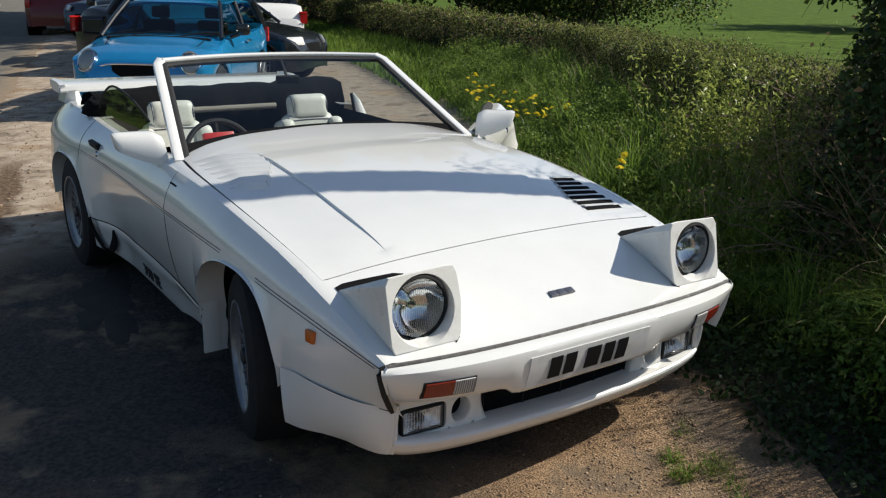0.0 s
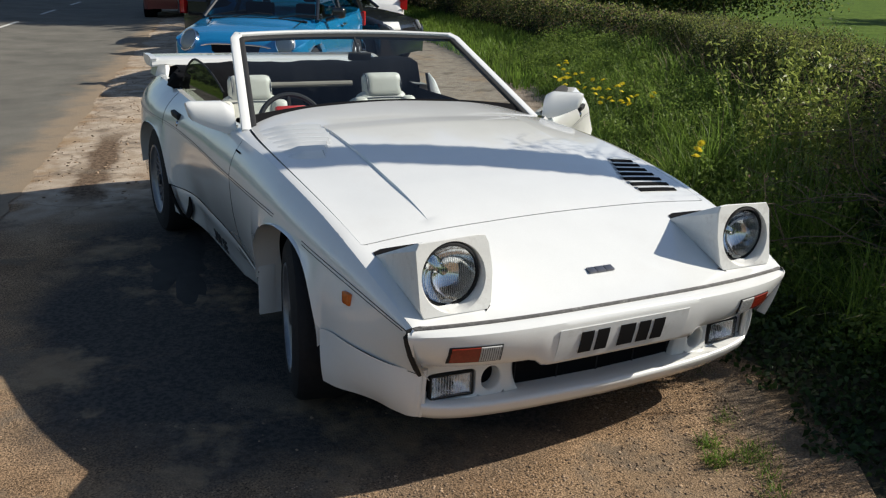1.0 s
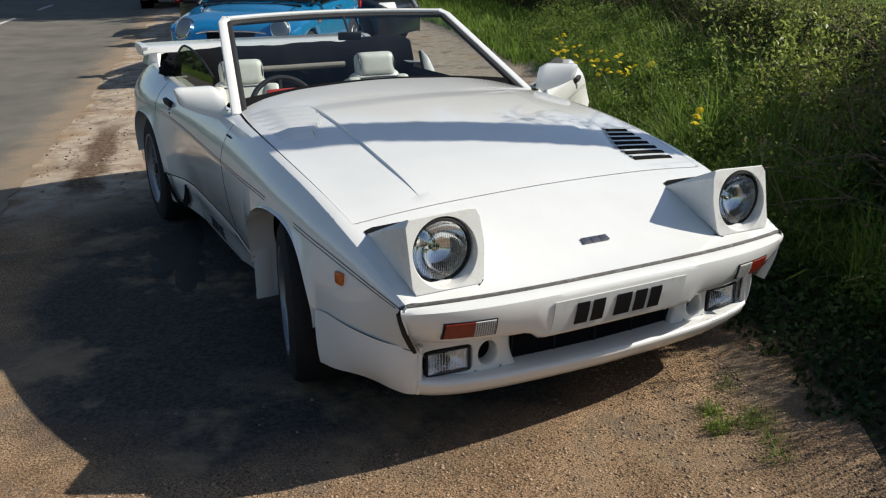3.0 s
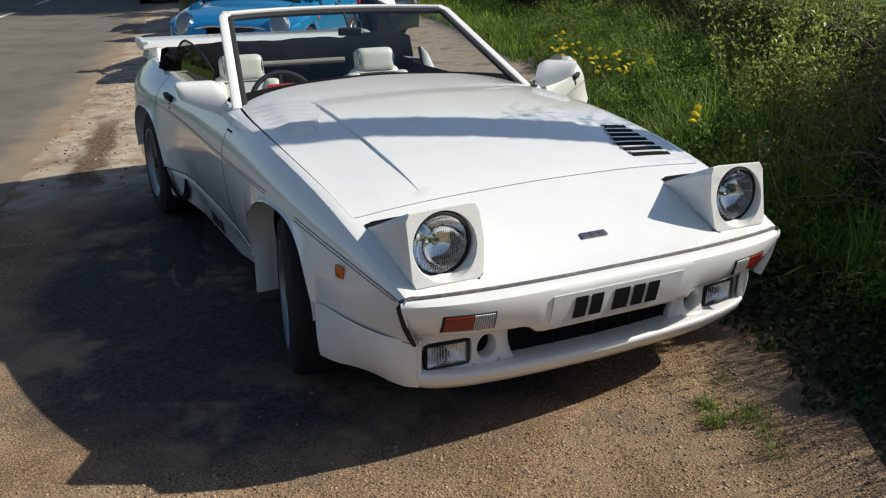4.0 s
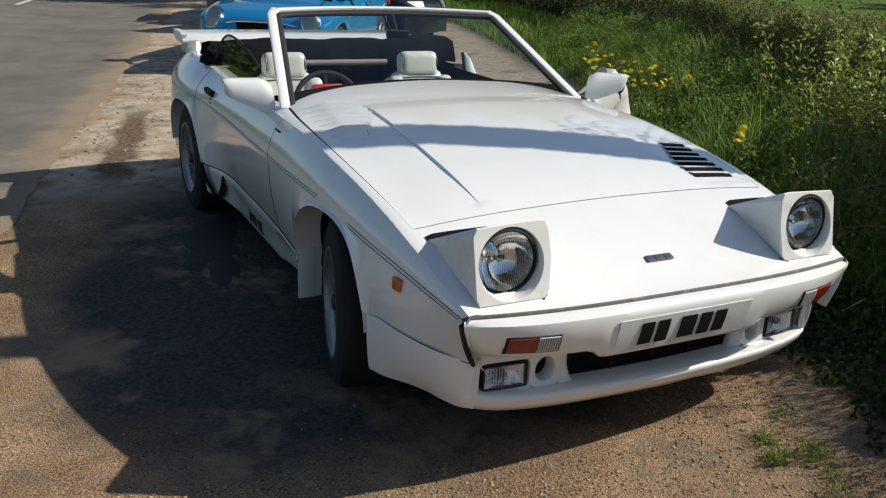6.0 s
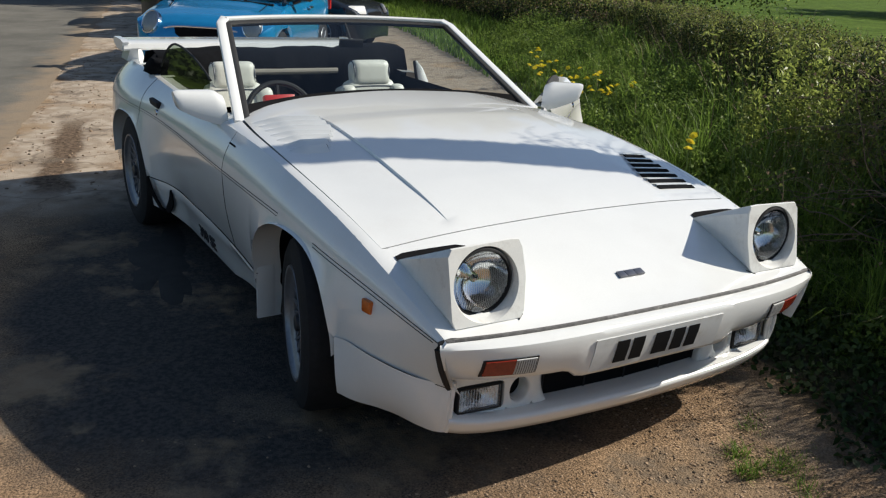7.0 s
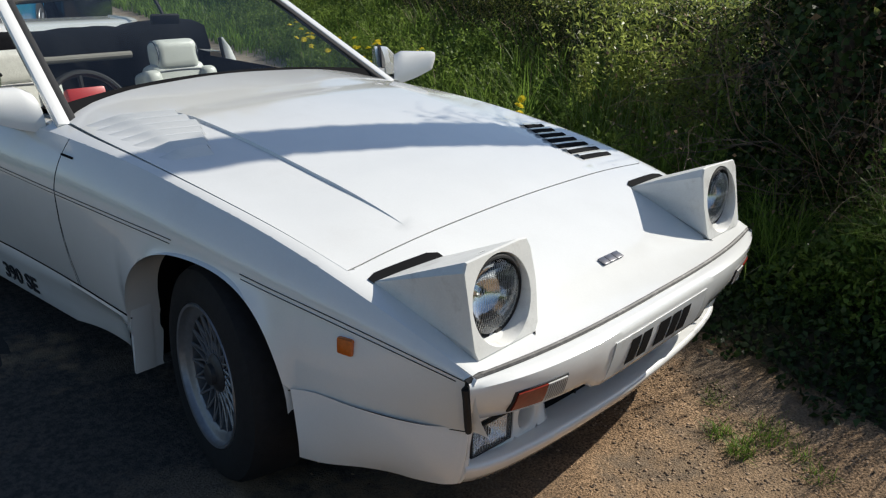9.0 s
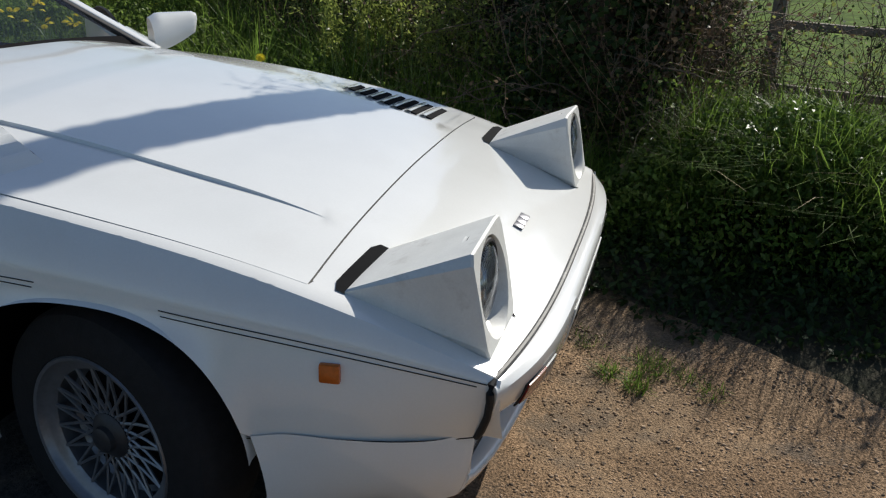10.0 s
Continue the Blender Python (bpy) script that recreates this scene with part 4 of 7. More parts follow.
# sills
for s in (-1, 1):
    bm = bmesh.new()
    rows = []
    for i in range(61):
        y = 1.118 + (2.80 - 1.118) * i / 60
        xt, zt = X_SEAM(y), Z_SEAM(y)
        fl = max(0.0, 1 - (y - 1.118) / 0.16) ** 1.6
        fr = max(0.0, 1 - (2.80 - y) / 0.45) ** 1.5
        xb = 0.800 + 0.072 * fl + 0.085 * fr
        zb = 0.195 + 0.028 * math.sin(min(1, (y - 1.118) / 0.5) * math.pi) * (1 - fl) + 0.035 * fr
        xm = min(xt, 0.825 + 0.05 * fl + 0.07 * fr)
        rows.append([(s * xt, y, zt), (s * (xt + 0.004), y, zt - 0.012), (s * (xm + 0.006), y, zt - 0.05), (s * (xm - 0.004), y, zt - 0.075), (s * ((xm + xb) / 2), y, (zt - 0.075 + zb) / 2), (s * (xb + 0.004), y, zb + 0.012), (s * xb, y, zb), (s * (xb - 0.05), y, zb + 0.002)])
    a = rows[0]
    sheet(bm, [[(p[0] - s * 0.10, p[1] + 0.004, p[2]) for p in a]] + rows)
    sill = part("side_skirt", bm, PAINT, car, sharp=35)
    bm = bmesh.new()
    tube(bm, [(s * (X_SEAM(y) + 0.001), y, Z_SEAM(y)) for y in np.linspace(1.118, 2.80, 40)], 0.0028, 5)
    part("skirt_seam", bm, SLOT, sill)
    # splash panel closing the arch behind the front wheel
    bm = bmesh.new()
    box(bm, -0.070, 0.0, -0.012, 0.0, 0.195, 0.47, 0.002, Matrix.Translation((s * 0.872 + (0.070 if s < 0 else 0), 1.130, 0)))
    part("arch_panel", bm, PAINT, sill)
    # two dark leaf-shaped scoops in front of the rear wheel
    for k, (yb, zb, yt, zt, w) in enumerate(((2.60, 0.222, 2.50, 0.365, 0.045), (2.66, 0.215, 2.755, 0.385, 0.042))):
        bm = bmesh.new()
        rows = []
        for i in range(11):
            t = i / 10
            y = yb + (yt - yb) * t + (0.035 if k else -0.02) * math.sin(t * math.pi)
            z = zb + (zt - zb) * t
            ww = w * math.sin(math.pi * min(1, t * 0.8 + 0.2)) ** 0.8 * (1 - 0.55 * t) + 0.001
            fr = max(0.0, 1 - (2.80 - y) / 0.45) ** 1.5
            x = 0.838 + 0.085 * fr - 0.02 * (1 - t)
            rows.append([(s * (x + 0.004), y - ww, z), (s * (x + 0.010), y, z), (s * (x + 0.012), y + ww, z)])
        sheet(bm, rows)
        thicken(bm, 0.006)
        part("skirt_scoop", bm, SLOT, sill)
    # raised lettering, mirrored sides read the right way round
    fc = bpy.data.curves.new("skirt_lettering", "FONT")
    fc.body = "390 SE"
    fc.size = 0.088
    fc.extrude = 0.0012
    fc.offset = 0.0016
    fc.align_x = "CENTER"
    txt = new("skirt_lettering", fc)
    fc.materials.append(LETTER)
    txt.parent = sill
    txt.matrix_world = Matrix.Translation((s * 0.8115, 2.0, 0.226)) @ (pose(0, 0, 0, 90, 0, -90 if s < 0 else 90) @ pose(0, 0, 0, 10, 0, 0))
    txt.scale = (1.12, 1, 1)


# doors: built shut, the passenger's swung open
def door(s, swing):
    hinge = Vector((s * 0.84, 1.60, 0.0))
    d = new("door")
    d.parent = car
    tagged(d, "white car door" + (" standing open" if swing else ", shut"))
    mt = Matrix.Translation(hinge) @ pose(0, 0, 0, 0, 0, swing) @ Matrix.Translation(-hinge)
    bm = bmesh.new()
    flank(bm, s, Y_FRONT + 0.004, Y_BACK - 0.004, 0.03)
    # the top turns over into the cockpit
    rows = []
    for i in range(41):
        y = Y_FRONT + 0.20 + (Y_BACK - Y_FRONT - 0.204) * i / 40
        x, z = X_CREST(y), Z_CREST(y)
        rows.append([(s * x, y, z), (s * (x - 0.02), y, z + 0.004), (s * (x - 0.075), y, z + 0.002), (s * (x - 0.09), y, z - 0.02), (s * (x - 0.09), y, z - 0.45)])
    sheet(bm, rows)
    weld(bm)
    bmesh.ops.transform(bm, matrix=mt, verts=bm.verts)
    skin = part("door_skin", bm, PAINT, d, sharp=30)
    # shut lines
    for yy in (Y_FRONT, Y_BACK):
        if swing and yy == Y_FRONT:
            continue
        bm = bmesh.new()
        pts = []
        for k in np.linspace(0.33 if yy < 2 else 0.0, 2, 24):
            y_ = yy - (0.015 * max(0.0, (0.8 - flank_point(yy, k)[1]) / 0.42) ** 1.5 if yy < 2 else 0)
            pts.append((s * (flank_point(y_, k)[0] + 0.0002), y_, flank_point(y_, k)[1]))
        tube(bm, [mt @ Vector(p) for p in pts], 0.0009, 5)
        part("shut_line", bm, SLOT, d)
    if not swing:
        bm = bmesh.new()
        tube(bm, [(s * (flank_point(y, 0.33)[0] + 0.001), y, flank_point(y, 0.33)[1]) for y in np.linspace(1.415, Y_FRONT, 6)], 0.0042, 5)
        part("shut_line", bm, SLOT, d)
    for dz, r in ((0.0, 0.0013), (-0.011, 0.0008)):
        bm = bmesh.new()
        tube(bm, [mt @ Vector((s * (flank_point(y, 1 - dz * 3)[0] + 0.0012), y, flank_point(y, 1 - dz * 3)[1])) for y in np.linspace(Y_FRONT + 0.004, Y_BACK - 0.006, 40)], r, 5)
        part("coach_line", bm, LETTER, d)
    # handle
    bm = bmesh.new()
    x, z = flank_point(2.70, 0.62)
    hm = mt @ Matrix.Translation((s * (x + 0.006), 2.70, z)) @ pose(0, 0, 0, 0, s * 12, 0)
    box(bm, -0.010, 0.016, -0.085, 0.085, -0.017, 0.017, 0.008, hm)
    part("door_handle", bm, RUBBER, d, "black door handle")
    bm = bmesh.new()
    lathe(bm, [(0.0005, 0.004), (0.014, 0.003), (0.016, 0.0), (0.016, -0.01)], 16, mt @ Matrix.Translation((s * (flank_point(2.64, 0.85)[0] + 0.004), 2.64, flank_point(2.64, 0.85)[1])) @ pose(0, 0, 0, 0, s * 90, 0))
    part("door_lock", bm, CHROME, d)
    # mirror: a shell with a flat top edge and a curved face that leans back
    bm = bmesh.new()
    rows = []
    NL = 14
    for i in range(NL + 1):
        t = i / NL
        x = 0.795 + 0.198 * t
        g = math.sqrt(max(0.10, 1 - max(0.0, (t - 0.93) / 0.075) ** 2))
        top = 0.972 + 0.018 * min(1.0, t * 6) - 0.010 * (1 - g)
        bot = 0.850 + 0.070 * t ** 1.6
        bot = top - (top - bot) * g
        yf, yr = 1.690 + 0.085 * t + 0.02 * (1 - g), 1.812 + 0.012 * t
        ring = []
        for k in range(13):
            th = math.pi / 2 * k / 12
            ring.append((s * x, yr - (yr - yf) * math.cos(th) ** 0.9, bot + (top - bot) * math.sin(th) ** 0.85))
        ring += [(s * x, yr + 0.012, top - 0.006), (s * x, yr + 0.014, (top + bot) / 2), (s * x, yr + 0.010, bot + 0.004)]
        rows.append(ring)
    vs = sheet(bm, rows, close=True)
    bm.faces.new(vs[0])
    bm.faces.new(vs[-1])
    # foot on the door
    rows = []
    for i in range(9):
        t = i / 8
        y = 1.79 + 0.50 * t
        hgt = 0.010 * (1 - t) ** 1.5
        rows.append([(s * 0.835, y, 0.845), (s * (0.832 - 0.01 * t), y, 0.862 + hgt), (s * 0.80, y, 0.872 + hgt), (s * 0.765, y, 0.868 + hgt * 0.8), (s * 0.76, y, 0.845)])
    sheet(bm, rows)
    bmesh.ops.transform(bm, matrix=mt, verts=bm.verts)
    mh = part("mirror_housing", bm, PAINT, d, "white smooth-shelled door mirror", sharp=50)
    bm = bmesh.new()
    box(bm, 0.845, 0.970, 1.815, 1.838, 0.905, 0.970, 0.010)
    bmesh.ops.transform(bm, matrix=mt @ Matrix.Diagonal((s, 1, 1, 1)), verts=bm.verts)
    part("mirror_glass", bm, CHROME, mh)
    return d, mt


door_r, _ = door(-1, 0)
door_l, MT_L = door(1, -44)

# right-hand side window, half raised, with its rubber
bm = bmesh.new()
g0 = []
for i in range(17):
    t = i / 16
    y = 2.06 + 0.92 * t
    z = 0.872 + (0.115 + 0.092 * math.sin(math.pi / 2 * min(1.0, t / 0.72)) ** 0.85) * math.sqrt(max(0.0, 1 - (max(0.0, t - 0.72) / 0.29) ** 2))
    g0.append([(-0.775, y, 0.87), (-0.775 + 0.035 * (z - 0.87) / 0.2, y + 0.02, z)])
sheet(bm, g0)
ob = part("side_window", bm, SIDEGLASS, door_r, "green-tinted side window")
ob.visible_shadow = False
bm = bmesh.new()
tube(bm, [p[1] for p in g0], 0.006, 6)
part("window_seal", bm, RUBBER, door_r)
bm = bmesh.new()
rows = []
for i in range(17):
    t = i / 16
    y = 2.10 + 0.80 * t
    z = 0.87 + 0.06 * math.sin(math.pi * min(1.0, t * 1.02)) ** 0.7
    rows.append([MT_L @ Vector((0.775, y, 0.86)), MT_L @ Vector((0.75, y + 0.02, z))])
sheet(bm, rows)
thicken(bm, 0.012)
part("window_seal", bm, RUBBER, door_l)

# rear quarters and tail
bm = bmesh.new()
for s in (-1, 1):
    flank(bm, s, Y_BACK, 3.99)
    arch_lip(bm, s, arch_rear, 2.789, 3.541, 0.08)
rows = []
for i in range(25):
    y = 3.06 + (3.99 - 3.06) * i / 24
    c = X_CREST(y)
    rows.append([(c * q, y, Z_CREST(y) + 0.035 * (1 - q * q)) for q in np.linspace(-1, 1, 25)])
sheet(bm, rows)
for s in (-1, 1):
    rows = []
    for i in range(8):
        y = Y_BACK + (3.06 - Y_BACK) * i / 7
        c = X_CREST(y)
        rows.append([(s * c * q, y, Z_CREST(y) + 0.035 * (1 - q * q)) for q in (1, 0.96, 0.92, 0.88)])
    sheet(bm, rows)
rows = []
for k in np.linspace(0, 2, 9):
    x, z = flank_point(3.99, k)
    rows.append([(x * q, 3.99 + 0.04 * (1 - q * q), z + (0.035 * (1 - q * q) if k == 0 else 0)) for q in np.linspace(-1, 1, 21)])
sheet(bm, rows)
weld(bm, 0.001)
part("rear_body", bm, PAINT, car, sharp=30)
for s in (-1, 1):
    bm = bmesh.new()
    rows = []
    for i in range(11):
        y = 2.795 - 0.0 + 0.0 * i
        z = 0.372 - 0.165 * i / 10
        yy = 2.789 + 0.012 * (i / 10)
        rows.append([(s * (0.80), yy + 0.01, z), (s * (0.905 - 0.02 * i / 10), yy, z), (s * (0.90 - 0.03 * i / 10), yy - 0.08, z)])
    sheet(bm, rows)
    part("arch_panel", bm, PAINT, car)
    bm = bmesh.new()
    rows = []
    for i in range(13):
        y = 3.545 + 0.45 * i / 12
        rows.append([(s * X_SEAM(y), y, Z_SEAM(y)), (s * (X_SEAM(y) - 0.01), y, 0.30), (s * (X_SEAM(y) - 0.03), y, 0.24)])
    sheet(bm, rows)
    part("rear_skirt", bm, PAINT, car)
    for dz, r in ((0.0, 0.0013), (-0.011, 0.0008)):
        bm = bmesh.new()
        tube(bm, [(s * (flank_point(y, 1 - dz * 3)[0] + 0.0012), y, flank_point(y, 1 - dz * 3)[1]) for y in np.linspace(Y_BACK + 0.004, 3.97, 40)], r, 5)
        part("coach_line", bm, LETTER, car)

# tail spoiler
bm = bmesh.new()
rows = []
for i in range(41):
    c = -1 + i / 20
    x = 0.80 * c
    e = 0.25 * abs(c) ** 30
    y0, y1 = 3.80 + 0.02 * (1 - abs(c)), 4.06 - 0.03 * abs(c) ** 2
    z = 0.980 - 0.020 * e
    t = 0.034 * (1 - 0.3 * e)
    rows.append([(x, y0 + 0.012, z - 0.052), (x, y0, z - 0.040), (x, y0 + 0.004, z - 0.010), (x, y0 + 0.04, z), (x, y1 - 0.02, z + 0.008), (x, y1, z - 0.004), (x, y1 - 0.01, z - t), (x, y0 + 0.06, z - t - 0.020)])
sheet(bm, rows, close=True)
for s in (0, 40):
    bm.faces.new([bm.verts.new(p) for p in rows[s]])
weld(bm)
for s in (-1, 1):
    fin = [[(s * x, y, z) for y, z in ((3.79, 0.978), (3.86, 0.991), (4.06, 0.990), (4.07, 0.955), (3.98, 0.925), (3.83, 0.925))] for x in (0.770, 0.808)]
    vs = sheet(bm, fin, close=True)
    bm.faces.new(vs[0])
    bm.faces.new(vs[1])
spoiler = part("spoiler", bm, PAINT, car, "white tail spoiler", sharp=40)
for s in (-1, 1):
    bm = bmesh.new()
    rows = []
    for j in range(7):
        t = j / 6
        w = 0.07 + 0.04 * (1 - t)
        x, z = 0.725, 0.862 + 0.075 * t
        rows.append([(s * (x - w / 2), 3.83 - 0.02 * t, z), (s * (x - w * 0.1), 3.80 - 0.02 * t, z), (s * (x + w / 2), 3.83 - 0.02 * t, z), (s * (x + w / 2), 4.0, z), (s * (x - w / 2), 4.0, z)])
    sheet(bm, rows, close=True)
    part("spoiler_leg", bm, PAINT, spoiler)

# windscreen
def ws_base(c):
    return Vector((0.745 * c, 1.80 - 0.118 * abs(c) ** 2.2, 0.945 - 0.037 * abs(c) ** 2))


def ws_top(c):
    return Vector((0.622 * c, 2.400 - 0.095 * abs(c) ** 2.2, 1.246 - 0.010 * abs(c) ** 2))


bm = bmesh.new()
rows = []
for i in range(33):
    c = -1 + i / 16
    a, b = ws_base(c), ws_top(c)
    nrm = Vector((0, -0.45, 0.9))
    rows.append([a + (b - a) * t + nrm * 0.012 * math.sin(math.pi * t) for t in np.linspace(0, 1, 9)])
sheet(bm, rows)
screen = part("windscreen", bm, SCREEN, car, "raked clear windscreen")
screen.visible_shadow = False


def section_sweep(bm, pts, half, deep, up, slim=None):
    """A rounded rectangular bar along points; half across, deep along up."""
    rows = []
    for i, p in enumerate(pts):
        d = (pts[min(i + 1, len(pts) - 1)] - pts[max(i - 1, 0)]).normalized()
        a = d.cross(up).normalized()
        b = a.cross(d).normalized()
        ring = []
        for k in range(12):
            an = 2 * math.pi * k / 12
            ca, sa = math.cos(an), math.sin(an)
            hw = slim if slim and 10 <= i < len(pts) - 10 else half
            ring.append(p + a * hw * math.copysign(abs(ca) ** 0.28, ca) + b * deep * math.copysign(abs(sa) ** 0.28, sa))
        rows.append(ring)
    vs = sheet(bm, rows, close=True)
    bm.faces.new(vs[0])
    bm.faces.new(vs[-1])


lean = Vector((0, -0.45, 0.9)).normalized()
pl = [ws_base(-1) + (ws_top(-1) - ws_base(-1)) * t for t in np.linspace(-0.10, 0.96, 9)]
hd = [ws_top(c) for c in np.linspace(-0.97, 0.97, 25)]
pr = [ws_base(1) + (ws_top(1) - ws_base(1)) * t for t in np.linspace(0.96, -0.10, 9)]
out = Vector((0.012, 0, 0))
bm = bmesh.new()
section_sweep(bm, [p - out for p in pl] + [hd[0] + Vector((-0.006, 0.01, 0.006))] + [p + Vector((0, 0.004, 0.006)) for p in hd] + [hd[-1] + Vector((0.006, 0.01, 0.006))] + [p + out for p in pr], 0.022, 0.013, lean, 0.010)
part("screen_frame", bm, PAINT, screen, "white windscreen surround", sharp=60)
bm = bmesh.new()
inn = Vector((0.020, 0, 0))
section_sweep(bm, [p + inn for p in pl] + [p + Vector((0, -0.012, -0.014)) for p in hd[1:-1]] + [p - inn for p in pr], 0.017, 0.010, lean)
part("screen_rubber", bm, RUBBER, screen, "black windscreen rubber", sharp=60)
bm = bmesh.new()
rows = []
for i in range(33):
    c = -1 + i / 16
    a, b = ws_base(c), ws_top(c)
    rows.append([a + (b - a) * 0.05 + Vector((0, -0.004, 0.006)), a + Vector((0, -0.008, 0.0)), a + Vector((0, -0.03, -0.03))])
sheet(bm, rows)
part("screen_base", bm, SLOT, screen)

# scuttle between bonnet and screen, and the wiper
bm = bmesh.new()
rows = []
for i in range(33):
    c = -1 + i / 16
    x = 0.80 * c
    rows.append([(x, min(1.80, bonnet_rear(min(abs(x), 0.729)) - 0.06), top_z(x, 1.6) - 0.02), (x, ws_base(min(1, abs(c) * 1.05))[1] + 0.02, min(top_z(x, 1.72), 0.945) - 0.012), (x, 1.95, 0.86)])
sheet(bm, rows)
part("scuttle", bm, PAINT, car)

# cockpit tub
bm = bmesh.new()
rows = []
for y, z in ((1.70, 0.87), (1.72, 0.35), (2.95, 0.32), (3.05, 0.36), (3.10, 0.90)):
    rows.append([(-0.735, y, 0.86 if z < 0.5 else z), (-0.72, y, z), (0, y, z), (0.72, y, z), (0.735, y, 0.86 if z < 0.5 else z)])
sheet(bm, rows)
part("cockpit_trim", bm, CARPET, car)
bm = bmesh.new()
rows = []
for i in range(21):
    x = -0.70 + 1.4 * i / 20
    binn = 0.012 * math.exp(-((x + 0.36) / 0.18) ** 2)
    rows.append([(x, 1.72, 0.90), (x, 1.95, 0.885 + binn * 0.6), (x, 2.05, 0.865 + binn), (x, 2.09, 0.845 + binn), (x, 2.07, 0.80), (x, 1.95, 0.62)])
sheet(bm, rows)
part("dashboard", bm, DASH, car, "dark vinyl dashboard")

# rear bulkhead, folded hood and pale trim roll
bm = bmesh.new()
rows = []
for i in range(25):
    c = -1 + i / 12
    w = 0.02 * math.sin(9 * c) + 0.012 * math.sin(23 * c + 1)
    x = 0.77 * c
    rise = min(1.0, max(0.0, (x - 0.36) / 0.12))
    zt = 1.000 - 0.012 * c ** 4 + w * 0.25 + 0.025 * rise * rise * (3 - 2 * rise)
    rows.append([(x, 3.02 + w, 0.40), (x, 3.02 + w, 0.80), (x, 3.00 + w, 0.90), (x, 3.05 + w, zt), (x, 3.16, zt + 0.02), (x, 3.34, zt - 0.01), (x, 3.42, 0.90)])
sheet(bm, rows)
part("folded_hood", bm, HOOD_CLOTH, car, "folded black cloth hood behind the seats", sharp=70)
bm = bmesh.new()
tube(bm, [(x, 2.985, 0.895) for x in np.linspace(-0.34, 0.28, 12)], 0.018, 10)
part("trim_roll", bm, BEIGE, car, "beige padded trim roll")

# black cloth end of the hood, bunched behind the driver's window
bm = bmesh.new()
rows = []
for i in range(13):
    t = i / 12
    g = math.sin(math.pi * min(1.0, 0.08 + t * 0.88)) ** 0.6
    ring = []
    for k in range(14):
        an = 2 * math.pi * k / 14
        w = 1 + 0.18 * math.sin(3 * an + 5 * t) + 0.10 * math.sin(7 * an - 9 * t)
        ring.append((-0.755 + 0.085 * g * w * math.cos(an) * 0.9, 2.99 + 0.20 * t, 0.935 + 0.055 * g * w * math.sin(an) - 0.02 * t))
    rows.append(ring)
vs = sheet(bm, rows, close=True)
bm.faces.new(vs[0])
bm.faces.new(vs[-1])
part("hood_end", bm, HOOD_CLOTH, car, "bunched end of the black cloth hood", sharp=60)

# pale shut face behind the open passenger door, with its black seal
B_OUT = curve([0.40, 0.60, 0.74, 0.85, 0.92, 0.955], [0.925, 0.925, 0.918, 0.872, 0.830, 0.795])
B_IN = curve([0.40, 0.60, 0.74, 0.88, 0.955], [0.850, 0.845, 0.832, 0.800, 0.785])
bm = bmesh.new()
rows = []
for z in np.linspace(0.40, 0.955, 24):
    xa, xb = B_IN(z), B_OUT(z)
    rows.append([(xa - 0.004, 2.94, z), (xa, 2.928, z), (xa + (xb - xa) * 0.35, 2.922, z), (xa + (xb - xa) * 0.75, 2.924, z), (xb, 2.934, z)])
sheet(bm, rows)
thicken(bm, 0.006)
post = part("door_post", bm, PAINT, car, "white shut face of the open door's post")
bm = bmesh.new()
tube(bm, [(B_IN(z) - 0.006, 2.925, z) for z in np.linspace(0.40, 0.955, 20)], 0.010, 8)
part("door_seal", bm, RUBBER, post, "black rubber door seal")

# seats
def seat(sx):
    st = new("seat")
    st.parent = car
    tagged(st, "pale leather bucket seat with headrest")

    def soft(x0, x1, y0, y1, z0, z1, r, m=None):
        b = bmesh.new()
        box(b, x0, x1, y0, y1, z0, z1, r, m, seg=4)
        return b
    back = Matrix.Translation((sx, 2.66, 0.37)) @ pose(0, 0, 0, -16, 0, 0)
    part("cushion", soft(sx - 0.24, sx + 0.24, 2.12, 2.68, 0.36, 0.50, 0.05), LEATHER, st, sharp=60)
    part("backrest", soft(-0.16, 0.16, -0.06, 0.07, 0.0, 0.515, 0.055, back), LEATHER, st, sharp=60)
    for q in (-1, 1):
        part("bolster", soft(q * 0.16 - 0.05, q * 0.16 + 0.05, -0.085, 0.06, 0.02, 0.48, 0.045, back), LEATHER, st, sharp=60)
    bm = bmesh.new()
    tube(bm, [back @ Vector((x, -0.061, 0.47 - 0.3 * abs(x) ** 2)) for x in np.linspace(-0.15, 0.15, 9)], 0.004, 5)
    part("seam", bm, PIPING, st)
    head = Matrix.Translation((sx, 2.78, 0.868)) @ pose(0, 0, 0, -12, 0, 0)
    rest = part("headrest", soft(-0.125, 0.125, -0.05, 0.055, -0.045, 0.115, 0.05, head), LEATHER, st, "pale leather headrest with dark piping", sharp=60)
    for q in (-1, 1):
        bm = bmesh.new()
        loop = [head @ Vector((q * 0.112, 0.002 + 0.046 * math.cos(a), 0.04 + 0.068 * math.sin(a))) for a in np.linspace(0, 2 * math.pi, 21)]
        tube(bm, loop, 0.004, 5)
        part("piping", bm, PIPING, rest)
    for q in (-0.05, 0.05):
        bm = bmesh.new()
        tube(bm, [head @ Vector((q, 0, -0.10)), head @ Vector((q, 0, -0.02))], 0.007, 6)
        part("headrest_post", bm, CHROME, rest)


seat(-0.43)
seat(0.40)

